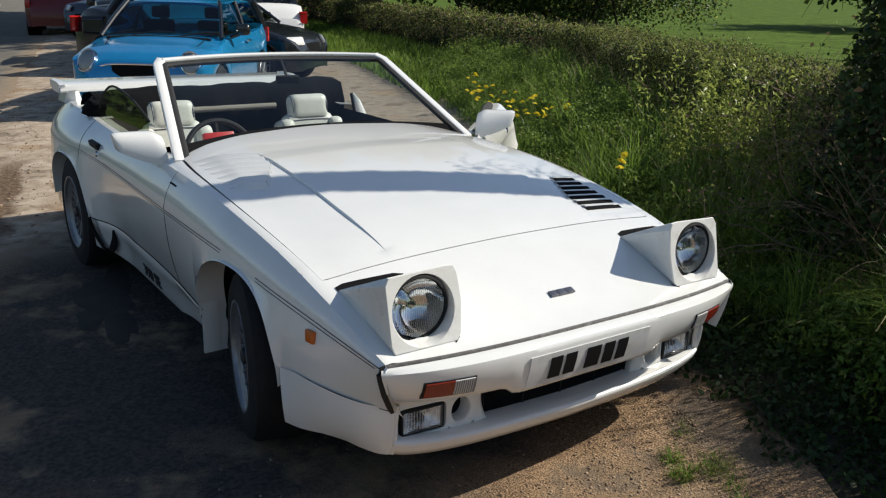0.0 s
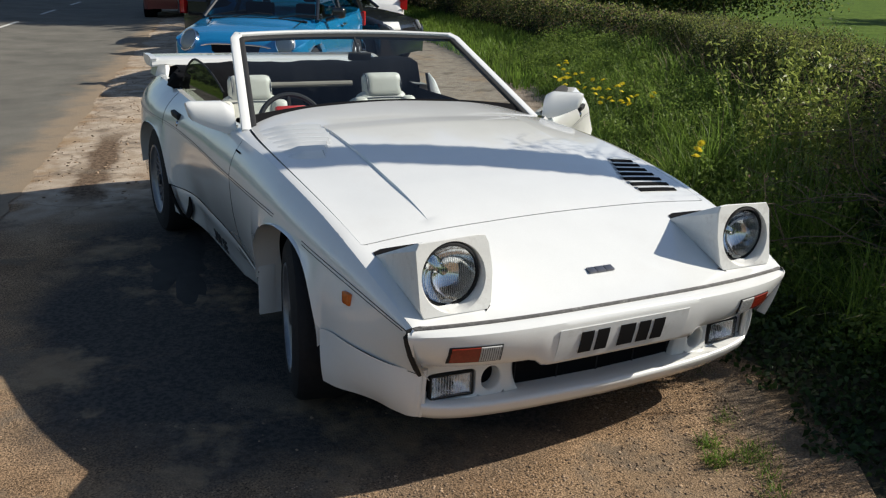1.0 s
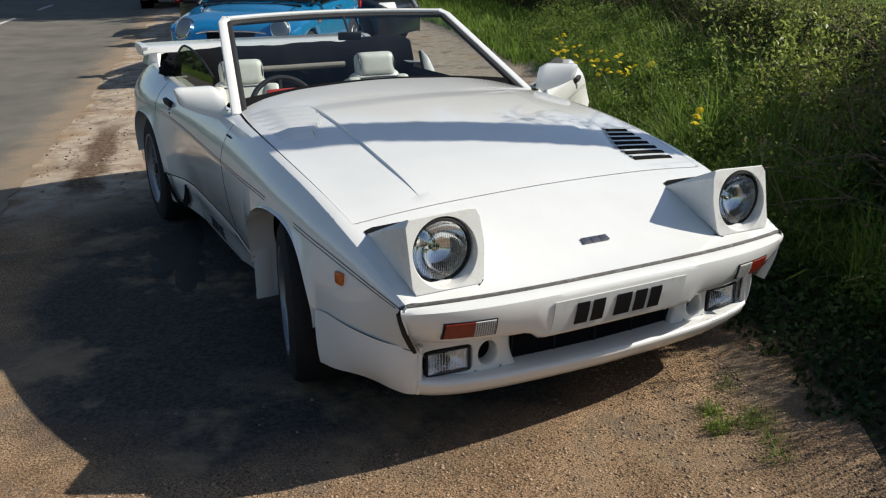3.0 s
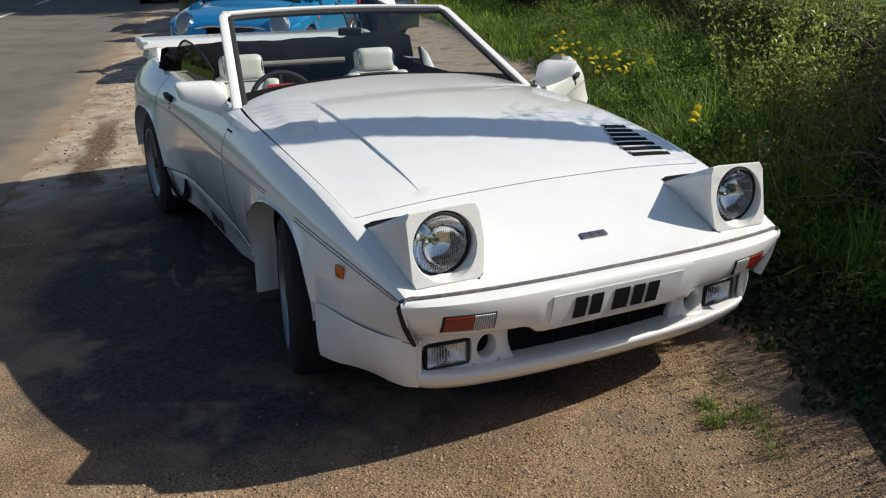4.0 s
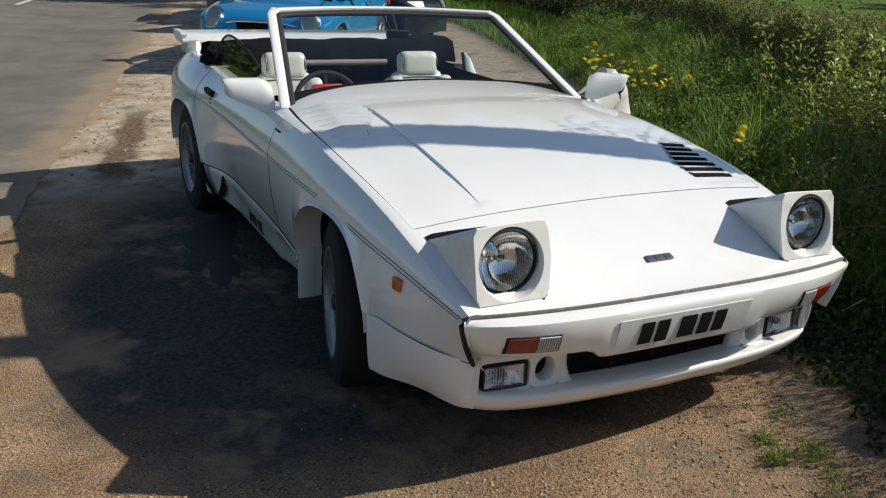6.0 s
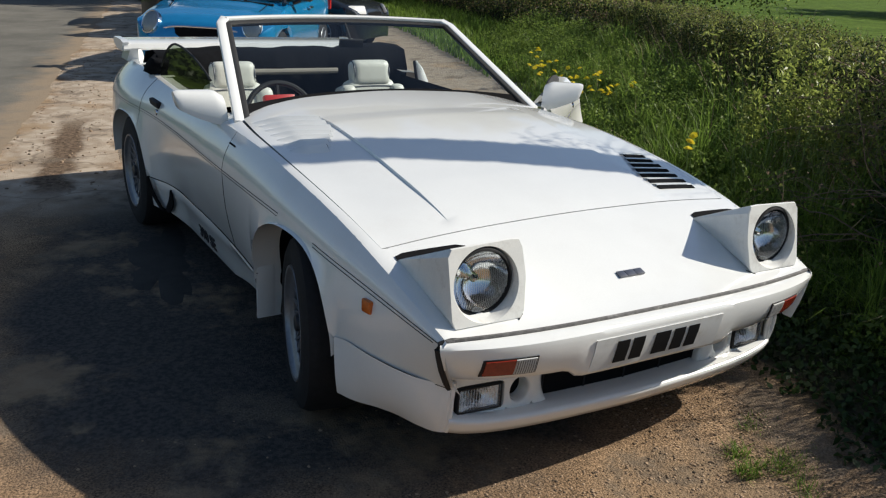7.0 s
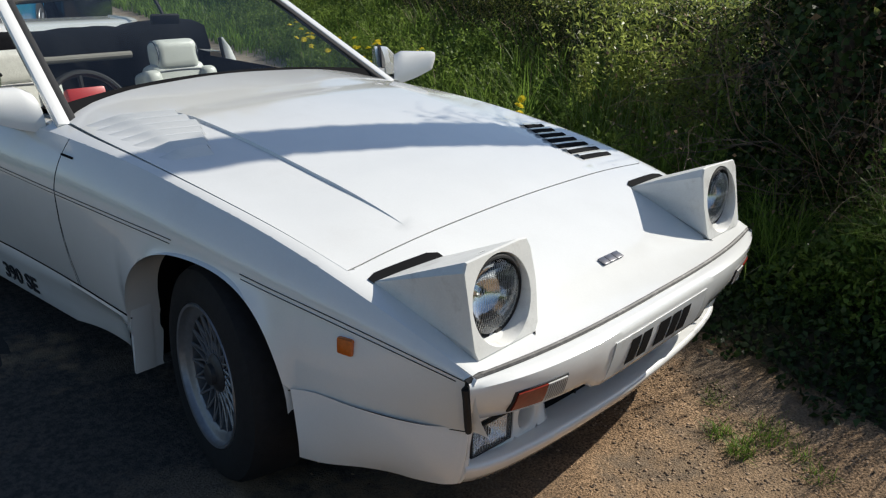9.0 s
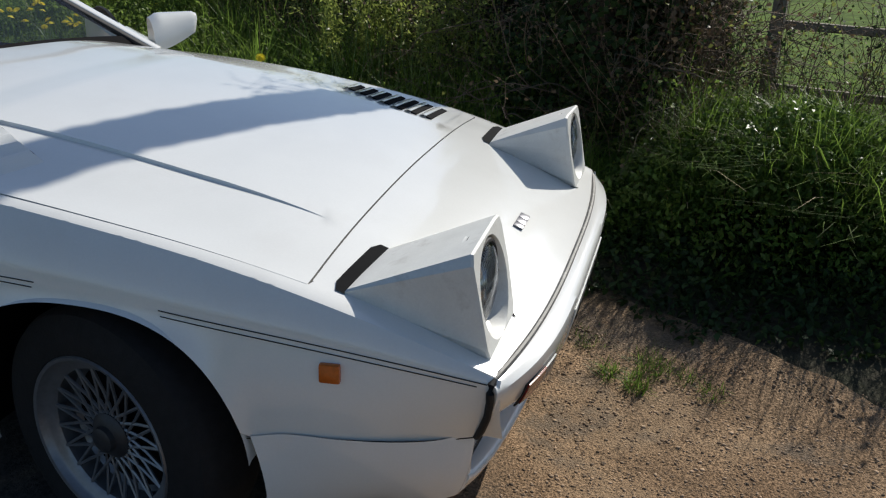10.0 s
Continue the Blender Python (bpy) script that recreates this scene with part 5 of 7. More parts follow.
# steering wheel
sw = Matrix.Translation((-0.36, 2.22, 0.77)) @ pose(0, 0, 0, 68, 0, 0)
bm = bmesh.new()
tube(bm, [sw @ Vector((0.18 * math.cos(a), 0.18 * math.sin(a), 0)) for a in np.linspace(0, 2 * math.pi, 41)], 0.014, 8)
wheel_ob = part("steering_wheel", bm, RUBBER, car, "black leather steering wheel with a red centre")
for a in (90, 210, 330):
    bm = bmesh.new()
    tube(bm, [sw @ Vector((0.03 * math.cos(radians(a)), 0.03 * math.sin(radians(a)), -0.02)), sw @ Vector((0.175 * math.cos(radians(a)), 0.175 * math.sin(radians(a)), 0))], 0.010, 6)
    part("spoke", bm, RUBBER, wheel_ob)
bm = bmesh.new()
box(bm, -0.082, 0.082, -0.05, 0.022, -0.02, 0.024, 0.012, sw @ pose(0, 0.095, 0))
part("hub_pad", bm, RED, wheel_ob, "red horn pad")

# interior mirror
bm = bmesh.new()
box(bm, -0.064, 0.064, -0.012, 0.012, -0.022, 0.022, 0.010, Matrix.Translation((0.04, 2.27, 1.135)) @ pose(0, 0, 0, 15, 0, -8))
im = part("interior_mirror", bm, RUBBER, car, "black interior mirror on a short stem")
bm = bmesh.new()
tube(bm, [(0.04, 2.27, 1.135), (0.042, 2.31, 1.18), (0.045, 2.36, 1.225)], 0.008, 6)
part("mirror_stem", bm, RUBBER, im)


# wheels: cross-spoked silver rims
def road_wheel(s, y, x_face, r, width, steer=0.0):
    w = new("road_wheel")
    w.parent = car
    tagged(w, "cross-spoked silver alloy wheel")
    m = Matrix.Translation((s * x_face, y, r)) @ pose(0, 0, 0, 0, 0, steer) @ pose(0, 0, 0, 0, s * 90, 0)
    bm = bmesh.new()
    lathe(bm, [(0.205, -0.01), (0.213, 0.0), (0.240, 0.006), (0.272, 0.002), (r - 0.012, -0.012), (r - 0.002, -0.03), (r, -0.05), (r, -width + 0.04), (r - 0.012, -width + 0.01), (0.27, -width), (0.205, -width + 0.01)], 56, m)
    part("tyre", bm, TYRE, w, "black road tyre")
    bm = bmesh.new()
    lathe(bm, [(0.206, -0.012), (0.211, -0.003), (0.208, 0.003), (0.200, 0.001), (0.195, -0.012), (0.188, -0.018), (0.176, -0.022), (0.168, -0.03), (0.166, -0.075), (0.150, -0.09)], 56, m)
    rim = part("rim", bm, RIM, w)
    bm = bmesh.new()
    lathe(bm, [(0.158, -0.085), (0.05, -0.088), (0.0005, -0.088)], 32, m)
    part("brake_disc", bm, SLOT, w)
    n = 20
    for k in range(n):
        for tw in (-1, 1):
            bm = bmesh.new()
            a0 = 2 * math.pi * k / n
            a1 = a0 + tw * 2 * math.pi / n * 1.5
            p0 = Vector((0.050 * math.cos(a0), 0.050 * math.sin(a0), -0.040))
            p1 = Vector((0.172 * math.cos(a1), 0.172 * math.sin(a1), -0.030))
            tube(bm, [m @ p0, m @ ((p0 + p1) / 2 + Vector((0, 0, -0.004))), m @ p1], 0.0042, 5)
            part("spoke", bm, RIM, rim)
    bm = bmesh.new()
    lathe(bm, [(0.056, -0.05), (0.056, -0.034), (0.046, -0.026), (0.032, -0.022), (0.030, -0.010), (0.022, -0.006), (0.0005, -0.005)], 24, m)
    part("hub_cap", bm, HUBGREY, rim, "dark hub cap")


for s in (-1, 1):
    road_wheel(s, HUB_F, 0.862, 0.315, 0.205, steer=-13)
    road_wheel(s, HUB_R, 0.918, 0.32, 0.235)
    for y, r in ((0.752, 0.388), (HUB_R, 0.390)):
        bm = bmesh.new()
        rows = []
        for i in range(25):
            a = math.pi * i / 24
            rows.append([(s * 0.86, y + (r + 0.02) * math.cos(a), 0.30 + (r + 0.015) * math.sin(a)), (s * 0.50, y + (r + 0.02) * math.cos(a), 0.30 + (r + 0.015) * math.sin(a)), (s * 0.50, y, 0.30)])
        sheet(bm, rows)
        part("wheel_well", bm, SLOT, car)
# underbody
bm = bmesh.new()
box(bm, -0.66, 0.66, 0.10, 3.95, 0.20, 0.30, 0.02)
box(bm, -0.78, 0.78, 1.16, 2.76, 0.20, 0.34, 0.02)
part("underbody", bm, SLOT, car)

# ---------------------------------------------------------------- parked cars behind
MINIBLUE = material("metallic_blue_paint", (0.015, 0.27, 0.58), 0.24, metal=0.35, coat=1.0, vary=0.05, scale=5)
BLACKPAINT = material("black_paint", (0.010, 0.012, 0.016), 0.25, coat=0.6, vary=0.1)
NAVYPAINT = material("dark_blue_paint", (0.012, 0.016, 0.03), 0.3, coat=0.5, vary=0.1)
REDPAINT = material("dark_red_paint", (0.16, 0.012, 0.010), 0.35, coat=0.4, vary=0.1)
WHITEPAINT = material("plain_white_paint", (0.75, 0.75, 0.74), 0.35, coat=0.4, vary=0.03)
TAILRED = material("tail_lamp_red", (0.45, 0.012, 0.012), 0.2, coat=0.5)


def parked_car(name, label, m, paint, L=3.63, half=0.82, belt=0.93, roof=1.41, nose=0.78, screen=0.95, rise=1.55, tail_roof=3.2, roof_paint=None, round_lamps=True, detail=True, group="parked cars"):
    """A hatchback, nose at its origin, running back along +y."""
    c = thing(name, label, "car", m, group)

    def P(*a):
        return Vector(a)

    def add(pname, bm, mat, parent=None, lab="", sharp=35):
        ob = part(pname, bm, mat, parent or c, lab, sharp)
        return ob
    ys = [0.0, 0.04, 0.14, 0.35, 0.7, screen, 1.4, 2.0, 2.6, 3.1, L - 0.12, L]
    zt = curve(ys, [0.50, 0.62, nose - 0.06, nose + 0.02, nose + 0.09, belt - 0.01, belt, belt + 0.01, belt + 0.03, belt + 0.05, belt + 0.03, belt - 0.15])
    hw = curve(ys, [half * 0.70, half * 0.82, half * 0.93, half * 0.985, half, half, half, half, half, half * 0.99, half * 0.90, half * 0.82])
    ax_f, ax_r, wr = 0.66, L - 0.70, 0.31
    bm = bmesh.new()
    rows = []
    N = 70
    for i in range(N + 1):
        y = L * (0.5 - 0.5 * math.cos(math.pi * i / N)) * 0.5 + L * i / N * 0.5
        w, z = hw(y), zt(y)
        lo = 0.22
        for ya in (ax_f, ax_r):
            d = abs(y - ya) / 0.37
            if d < 1:
                lo = max(lo, 0.30 + 0.37 * math.sqrt(1 - d * d))
        mid = max(0.55, min(z - 0.04, 0.66))
        sec = [(0, z + 0.025), (w * 0.45, z + 0.018), (w * 0.78, z + (0.0 if y > screen else -0.01)), (w * 0.93, z - 0.035), (w * 0.99, (z + mid) / 2), (w, min(mid, z - 0.06)), (w * 0.995, (mid + lo) / 2 if lo < mid else lo + 0.01), (w * 0.97, lo), (w * 0.7, lo + 0.02)]
        rows.append([(-x, y, q) for x, q in reversed(sec)] + [(x, y, q) for x, q in sec[1:]])
    sheet(bm, rows)
    bm.faces.new([bm.verts.new(p) for p in rows[0]])
    bm.faces.new([bm.verts.new(p) for p in rows[-1]])
    weld(bm)
    body = add("body", bm, paint, sharp=40)
    # roof and pillars
    yr0, yr1 = rise, tail_roof
    rw0, rw1 = half * 0.70, half * 0.74
    bm = bmesh.new()
    rows = []
    for i in range(15):
        t = i / 14
        y = yr0 + (yr1 - yr0) * t
        z = roof - 0.05 * (2 * t - 1) ** 2 - (0.02 if i in (0, 14) else 0)
        w = rw0 + (rw1 - rw0) * t
        rows.append([(w * q, y, z - 0.045 * abs(q) ** 3.5) for q in np.linspace(-1, 1, 15)])
    sheet(bm, rows)
    thicken(bm, 0.03)
    rf = add("roof", bm, roof_paint or paint, sharp=50)

    def glass(pname, quad, n=6):
        b = bmesh.new()
        a0, a1, b1, b0 = [Vector(q) for q in quad]
        sheet(b, [[a0.lerp(a1, j / n).lerp(b0.lerp(b1, j / n), i / n) + Vector((0, 0, 0.012 * math.sin(math.pi * i / n))) for j in range(n + 1)] for i in range(n + 1)])
        ob = add(pname, b, DARKGLASS)
        ob.visible_shadow = False
        return ob
    bw = half * 0.90
    yb = tail_roof + 0.25
    glass("windscreen", ((-bw * 0.94, screen, belt), (bw * 0.94, screen, belt), (rw0 * 0.96, yr0, roof - 0.07), (-rw0 * 0.96, yr0, roof - 0.07)))
    glass("rear_window", ((-bw * 0.92, min(yb, L - 0.06), belt + 0.05), (bw * 0.92, min(yb, L - 0.06), belt + 0.05), (rw1 * 0.95, yr1, roof - 0.07), (-rw1 * 0.95, yr1, roof - 0.07)))
    pil = []
    for s in (-1, 1):
        glass("side_glass", ((s * bw, screen + 0.12, belt), (s * bw, min(yb, L - 0.06) - 0.05, belt + 0.04), (s * rw1, yr1 - 0.03, roof - 0.08), (s * rw0, yr0 + 0.05, roof - 0.08)))
        for (a, b_, r) in (((s * bw * 0.99, screen, belt - 0.01), (s * rw0 * 1.0, yr0, roof - 0.055), 0.028), ((s * bw, 2.15, belt), (s * rw1 * 1.0, 2.2, roof - 0.06), 0.03), ((s * bw * 0.98, min(yb, L - 0.06), belt + 0.03), (s * rw1, yr1, roof - 0.06), 0.06)):
            b = bmesh.new()
            tube(b, [a, Vector(a).lerp(Vector(b_), 0.5) + Vector((s * 0.008, 0, 0.004)), b_], r, 8)
            add("pillar", b, BLACKPAINT)
        # mirror
        b = bmesh.new()
        box(b, s * (half + 0.02), s * (half + 0.19), screen + 0.28, screen + 0.40, belt + 0.02, belt + 0.16, 0.045, seg=3)
        tube(b, [(s * (half - 0.06), screen + 0.32, belt - 0.01), (s * (half + 0.08), screen + 0.33, belt + 0.05)], 0.025, 6)
        add("door_mirror", b, BLACKPAINT, lab="black door mirror")
        # headlamp
        if round_lamps:
            hm = Matrix.Translation((s * half * 0.70, 0.115, nose - 0.105)) @ pose(0, 0, 0, 62, 0, s * 18) @ Matrix.Diagonal((1, 1.25, 1, 1)) @ Matrix.Translation((0, 0, 0.035))
            b = bmesh.new()
            lathe(b, [(0.118, -0.05), (0.118, 0.012), (0.108, 0.02), (0.100, 0.012)], 28, hm)
            h = add("headlamp", b, CHROME, lab="round chrome-ringed headlamp")
            b = bmesh.new()
            lathe(b, [(0.101, 0.010), (0.08, 0.026), (0.04, 0.036), (0.0005, 0.039)], 24, hm)
            part("reflector", b, CLEARLENS, h)
            b = bmesh.new()
            lathe(b, [(0.102, 0.014), (0.08, 0.034), (0.04, 0.045), (0.0005, 0.048)], 24, hm)
            part("lens", b, CLEAR_THIN, h)
        else:
            b = bmesh.new()
            box(b, -0.17, 0.17, -0.075, 0.075, -0.03, 0.03, 0.025, Matrix.Translation((s * half * 0.70, 0.115, nose - 0.11)) @ pose(0, 0, 0, 62, 0, s * 28))
            add("headlamp", b, CLEARLENS)
        b = bmesh.new()
        box(b, s * half * 0.80, s * half * 0.95, L - 0.10, L - 0.01, belt - 0.20, belt + 0.02, 0.02)
        add("tail_lamp", b, TAILRED, lab="red tail lamp")
        # wheels
        for ya in (ax_f, ax_r):
            wm = Matrix.Translation((s * (half - 0.01), ya, wr)) @ pose(0, 0, 0, 0, s * 90, 0)
            b = bmesh.new()
            lathe(b, [(0.20, -0.01), (0.22, 0.0), (0.27, 0.0), (wr, -0.03), (wr, -0.17), (0.27, -0.2)], 36, wm)
            w = add("wheel", b, TYRE)
            b = bmesh.new()
            lathe(b, [(0.21, -0.01), (0.20, 0.002), (0.19, -0.02), (0.17, -0.05)], 28, wm)
            for k in range(8):
                a = 2 * math.pi * k / 8
                tube(b, [wm @ Vector((0.03 * math.cos(a), 0.03 * math.sin(a), -0.01)), wm @ Vector((0.195 * math.cos(a), 0.195 * math.sin(a), -0.012))], 0.016, 6)
            part("rim", b, RIM, w)
            b = bmesh.new()
            lathe(b, [(0.0005, -0.06), (0.2, -0.06)], 24, wm)
            part("brake", b, SLOT, w)
            b = bmesh.new()
            lathe(b, [(0.365, -0.01), (0.365, -0.35), (0.0005, -0.35)], 28, wm)
            add("wheel_well", b, SLOT)
    # grille and lower intake
    b = bmesh.new()
    rows = []
    for i in range(15):
        q = -1 + i / 7
        x = half * 0.55 * q
        y = 0.10 - 0.075 * (1 - q * q * 0.6)
        rows.append([(x, y - 0.035, 0.50), (x, y - 0.02, 0.60 - 0.05 * q ** 4), (x, y + 0.0, 0.655 - 0.05 * q ** 4)])
    sheet(b, rows)
    thicken(b, 0.01)
    g = add("grille", b, SLOT)
    if detail:
        b = bmesh.new()
        tube(b, [(half * 0.57 * q, 0.10 - 0.075 * (1 - q * q * 0.6) - 0.004, 0.668 - 0.05 * q ** 4) for q in np.linspace(-1, 1, 17)], 0.012, 8)
        part("grille_surround", b, CHROME, g)
        b = bmesh.new()
        box(b, -0.26, 0.26, -0.03, -0.015, 0.38, 0.49, 0.005)
        add("number_plate", b, PLATE_W, lab="white number plate")
        # bonnet seams, wipers and scuttle
        b = bmesh.new()
        tube(b, [(x, screen - 0.10 + 0.05 * (1 - (x / bw) ** 2), zt(screen - 0.1) + 0.028 - 0.03 * (x / bw) ** 2) for x in np.linspace(-bw * 0.85, bw * 0.85, 15)], 0.016, 6)
        add("scuttle_trim", b, RUBBER)
        for s in (-0.35, 0.25):
            b = bmesh.new()
            tube(b, [(s, screen - 0.02, belt + 0.01), (s + 0.30, screen + 0.03, belt + 0.06), (s + 0.5, screen + 0.04, belt + 0.05)], 0.008, 6)
            add("wiper", b, RUBBER)
        for s in (-1, 1):
            b = bmesh.new()
            box(b, s * half - 0.004, s * half + 0.006, 0.92, 1.02, 0.70, 0.735, 0.006)
            add("side_repeater", b, AMBER)
            b = bmesh.new()
            box(b, s * half - 0.01, s * half + 0.03, 1.9, 2.06, 0.83, 0.86, 0.01)
            add("door_handle", b, CHROME)
            b = bmesh.new()
            tube(b, [(s * half * 0.62, 0.28, nose - 0.01), (s * half * 0.66, 0.6, nose + 0.075), (s * half * 0.70, screen - 0.05, belt + 0.0)], 0.005, 6)
            add("bonnet_seam", b, SLOT)
    # dark cabin
    b = bmesh.new()
    box(b, -half * 0.8, half * 0.8, screen + 0.3, L - 0.5, 0.4, belt + 0.02, 0.05)
    for s in (-1, 1):
        box(b, s * 0.36 - 0.20, s * 0.36 + 0.20, 1.95, 2.1, 0.6, belt + 0.16, 0.05)
        box(b, s * 0.36 - 0.12, s * 0.36 + 0.12, 2.05, 2.15, belt + 0.18, belt + 0.33, 0.04)
    add("cabin", b, CARPET)
    return c


def heading(x, y, deg, z=0.0):
    """Nose at (x, y), its body running back, the nose turned deg towards -x."""
    return pose(x, y, z, 0, 0, -deg)


parked_car("blue_hatchback", "bright metallic blue small hatchback parked on the lay-by", heading(0.90, 8.30, 35), MINIBLUE, half=0.845, roof=1.40)
parked_car("black_hatchback", "black hatchback parked nose towards the hedge", heading(4.75, 11.5, -42), BLACKPAINT, L=4.1, round_lamps=False, detail=False, nose=0.80)
parked_car("white_hatchback", "white hatchback with red tail lamps", heading(6.9, 20.5, 190), WHITEPAINT, L=4.0, round_lamps=False, detail=False)
parked_car("dark_hatchback", "black tall hatchback with red tail lamps", heading(3.9, 18.7, 195), BLACKPAINT, L=4.1, half=0.86, roof=1.55, belt=1.0, round_lamps=False, detail=False)
parked_car("red_hatchback", "dark red hatchback far along the lane", heading(4.2, 28.5, 193), REDPAINT, L=4.1, round_lamps=False, detail=False)
parked_car("dark_people_carrier", "dark blue people carrier parked across the lay-by", heading(3.5, 22.6, 62), NAVYPAINT, L=4.2, half=0.86, roof=1.6, belt=1.02, nose=0.9, round_lamps=False, detail=False)

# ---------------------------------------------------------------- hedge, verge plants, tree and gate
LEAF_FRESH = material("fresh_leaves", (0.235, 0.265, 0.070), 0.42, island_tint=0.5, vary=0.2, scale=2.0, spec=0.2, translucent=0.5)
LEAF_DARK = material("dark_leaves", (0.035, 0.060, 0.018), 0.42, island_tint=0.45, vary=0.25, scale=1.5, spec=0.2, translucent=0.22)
LEAF_BROWN = material("dry_leaves", (0.19, 0.13, 0.075), 0.8, island_tint=0.4, translucent=0.2)
BLADE = material("grass_blades", (0.150, 0.235, 0.040), 0.42, island_tint=0.55, vary=0.25, scale=1.2, spec=0.2, translucent=0.55)
NETTLE = material("nettle_leaves", (0.105, 0.170, 0.030), 0.42, island_tint=0.5, vary=0.25, scale=2.0, spec=0.3, translucent=0.28)
ELDER = material("bright_young_leaves", (0.27, 0.32, 0.075), 0.4, island_tint=0.35, vary=0.15, scale=3.0, spec=0.3, translucent=0.5)
WEED = material("weed_leaves", (0.175, 0.250, 0.050), 0.5, island_tint=0.4, vary=0.2, scale=2.0, spec=0.2, translucent=0.5)
STRAW = material("dry_grass", (0.33, 0.26, 0.15), 0.8, island_tint=0.3)
CANE = material("dry_canes", (0.25, 0.17, 0.11), 0.7, island_tint=0.45, vary=0.2, scale=12)
TWIG = material("bare_twigs", (0.15, 0.108, 0.076), 0.85, island_tint=0.4, vary=0.2, scale=12)
BARK = material("bark", (0.075, 0.058, 0.042), 0.95, vary=0.3, scale=18, bump=1.0, bump_scale=45)
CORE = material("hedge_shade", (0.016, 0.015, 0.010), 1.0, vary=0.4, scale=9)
WOOD = material("weathered_wood", (0.27, 0.235, 0.19), 0.9, vary=0.25, scale=25, bump=0.6, bump_scale=60, stain=(0.10, 0.11, 0.06), stain_scale=8)
PETAL = material("yellow_petals", (0.92, 0.80, 0.06), 0.6, vary=0.1, scale=40, translucent=0.2)
STALK = material("green_stalk", (0.12, 0.19, 0.05), 0.6)


def unit(a):
    return a / np.maximum(1e-9, np.linalg.norm(a, axis=1, keepdims=True))


def leaf_quads(pos, size, r, up=0.4, slim=0.55, droop=0.25):
    """One folded four-cornered leaf at each position."""
    n = len(pos)
    d = unit(r.normal(size=(n, 3)) + (0, 0, 0.1))
    nrm = unit(r.normal(size=(n, 3)) + (0, 0, up * 2))
    side = unit(np.cross(d, nrm))
    nrm = np.cross(side, d)
    L = size[:, None]
    base = pos - d * L * 0.5
    mid = pos - d * L * 0.05 + nrm * L * 0.06
    tip = pos + d * L * 0.5 - nrm * L * droop
    v = np.stack([base, mid + side * L * slim * 0.5, tip, mid - side * L * slim * 0.5], 1).reshape(-1, 3)
    f = np.arange(4 * n).reshape(-1, 4)
    return v, f


def blade_quads(base, height, width, r, lean=0.5):
    n = len(base)
    a = r.uniform(0, 2 * math.pi, n)
    out = np.stack([np.cos(a), np.sin(a), 0 * a], 1)
    side = np.stack([-np.sin(a), np.cos(a), 0 * a], 1)
    bend = r.uniform(0.1, 1.0, n) * lean
    lv = []
    for t, w in ((0, 1.0), (0.4, 0.9), (0.75, 0.6), (1.0, 0.08)):
        c = base + out * (height * bend * t * t)[:, None]
        c[:, 2] += height * (t - 0.35 * bend * t * t)
        lv += [c + side * (width * w / 2)[:, None], c - side * (width * w / 2)[:, None]]
    v = np.stack(lv, 1).reshape(-1, 3)
    k = np.arange(n)[:, None] * 8
    f = np.concatenate([k + np.array([[0, 1, 3, 2]]), k + np.array([[2, 3, 5, 4]]), k + np.array([[4, 5, 7, 6]])], 0)
    return v, f


class Sticks:
    """Thin three-sided twigs gathered into one mesh."""

    def __init__(self):
        self.v, self.f, self.n = [], [], 0

    def add(self, pts, r0, r1):
        pts = np.asarray(pts, float)
        m = len(pts)
        d = unit(np.gradient(pts, axis=0))
        a = unit(np.cross(d, np.array([0.31, 0.52, 0.79])))
        b = np.cross(d, a)
        rad = np.linspace(r0, r1, m)[:, None]
        ring = [pts + rad * (a * math.cos(q) + b * math.sin(q)) for q in (0, 2.1, 4.2)]
        self.v.append(np.stack(ring, 1).reshape(-1, 3))
        for i in range(m - 1):
            o = self.n + 3 * i
            self.f += [(o, o + 1, o + 4, o + 3), (o + 1, o + 2, o + 5, o + 4), (o + 2, o, o + 3, o + 5)]
        self.n += 3 * m

    def mesh(self, name, mat):
        return mesh_np(name, np.concatenate(self.v), self.f, mat)


def grow(st, r, p, d, length, rad, depth, tips, wild=0.35, rise=0.1):
    """A branching twig; collects its tips."""
    n = 6
    pts = [np.array(p, float)]
    d = np.array(d, float)
    for i in range(n):
        d = d + r.normal(size=3) * wild * 0.4 + (0, 0, rise * 0.3)
        d /= np.linalg.norm(d)
        pts.append(pts[-1] + d * length / n)
    st.add(pts, rad, rad * 0.45)
    tips += pts[3:]
    if depth:
        for i in range(int(r.integers(2, 5))):
            k = int(r.integers(2, n + 1))
            e = d + r.normal(size=3) * 0.8
            grow(st, r, pts[k], e / np.linalg.norm(e), length * r.uniform(0.35, 0.65), rad * 0.55, depth - 1, tips, wild, rise)


def to_world(u, v, z):
    return np.stack([DU.x * u + DV.x * v, DU.y * u + DV.y * v, z], 1)


def gz(u, v):
    return np.array([ground_z(a, b) for a, b in zip(u, v)])


def wave(u, k=0.0):
    return 0.5 * np.sin(1.7 * u + k) + 0.3 * np.sin(4.1 * u + 2 * k + 1) + 0.2 * np.sin(9.3 * u + k * 3)


def hedge_top(u):
    return 1.06 + 0.75 * np.clip((1.60 - u) / 0.6, 0, 1) ** 1.5 + 0.08 * wave(u, 0.3) + 0.05 * wave(3.1 * u, 2.0) + 0.10 * np.clip((3.6 - u) / 1.5, 0, 1)


def hedge_front(u):
    return 2.50 + veer(u) + 0.10 * wave(u, 1.7) + 0.04 * wave(2.7 * u, 0.2)


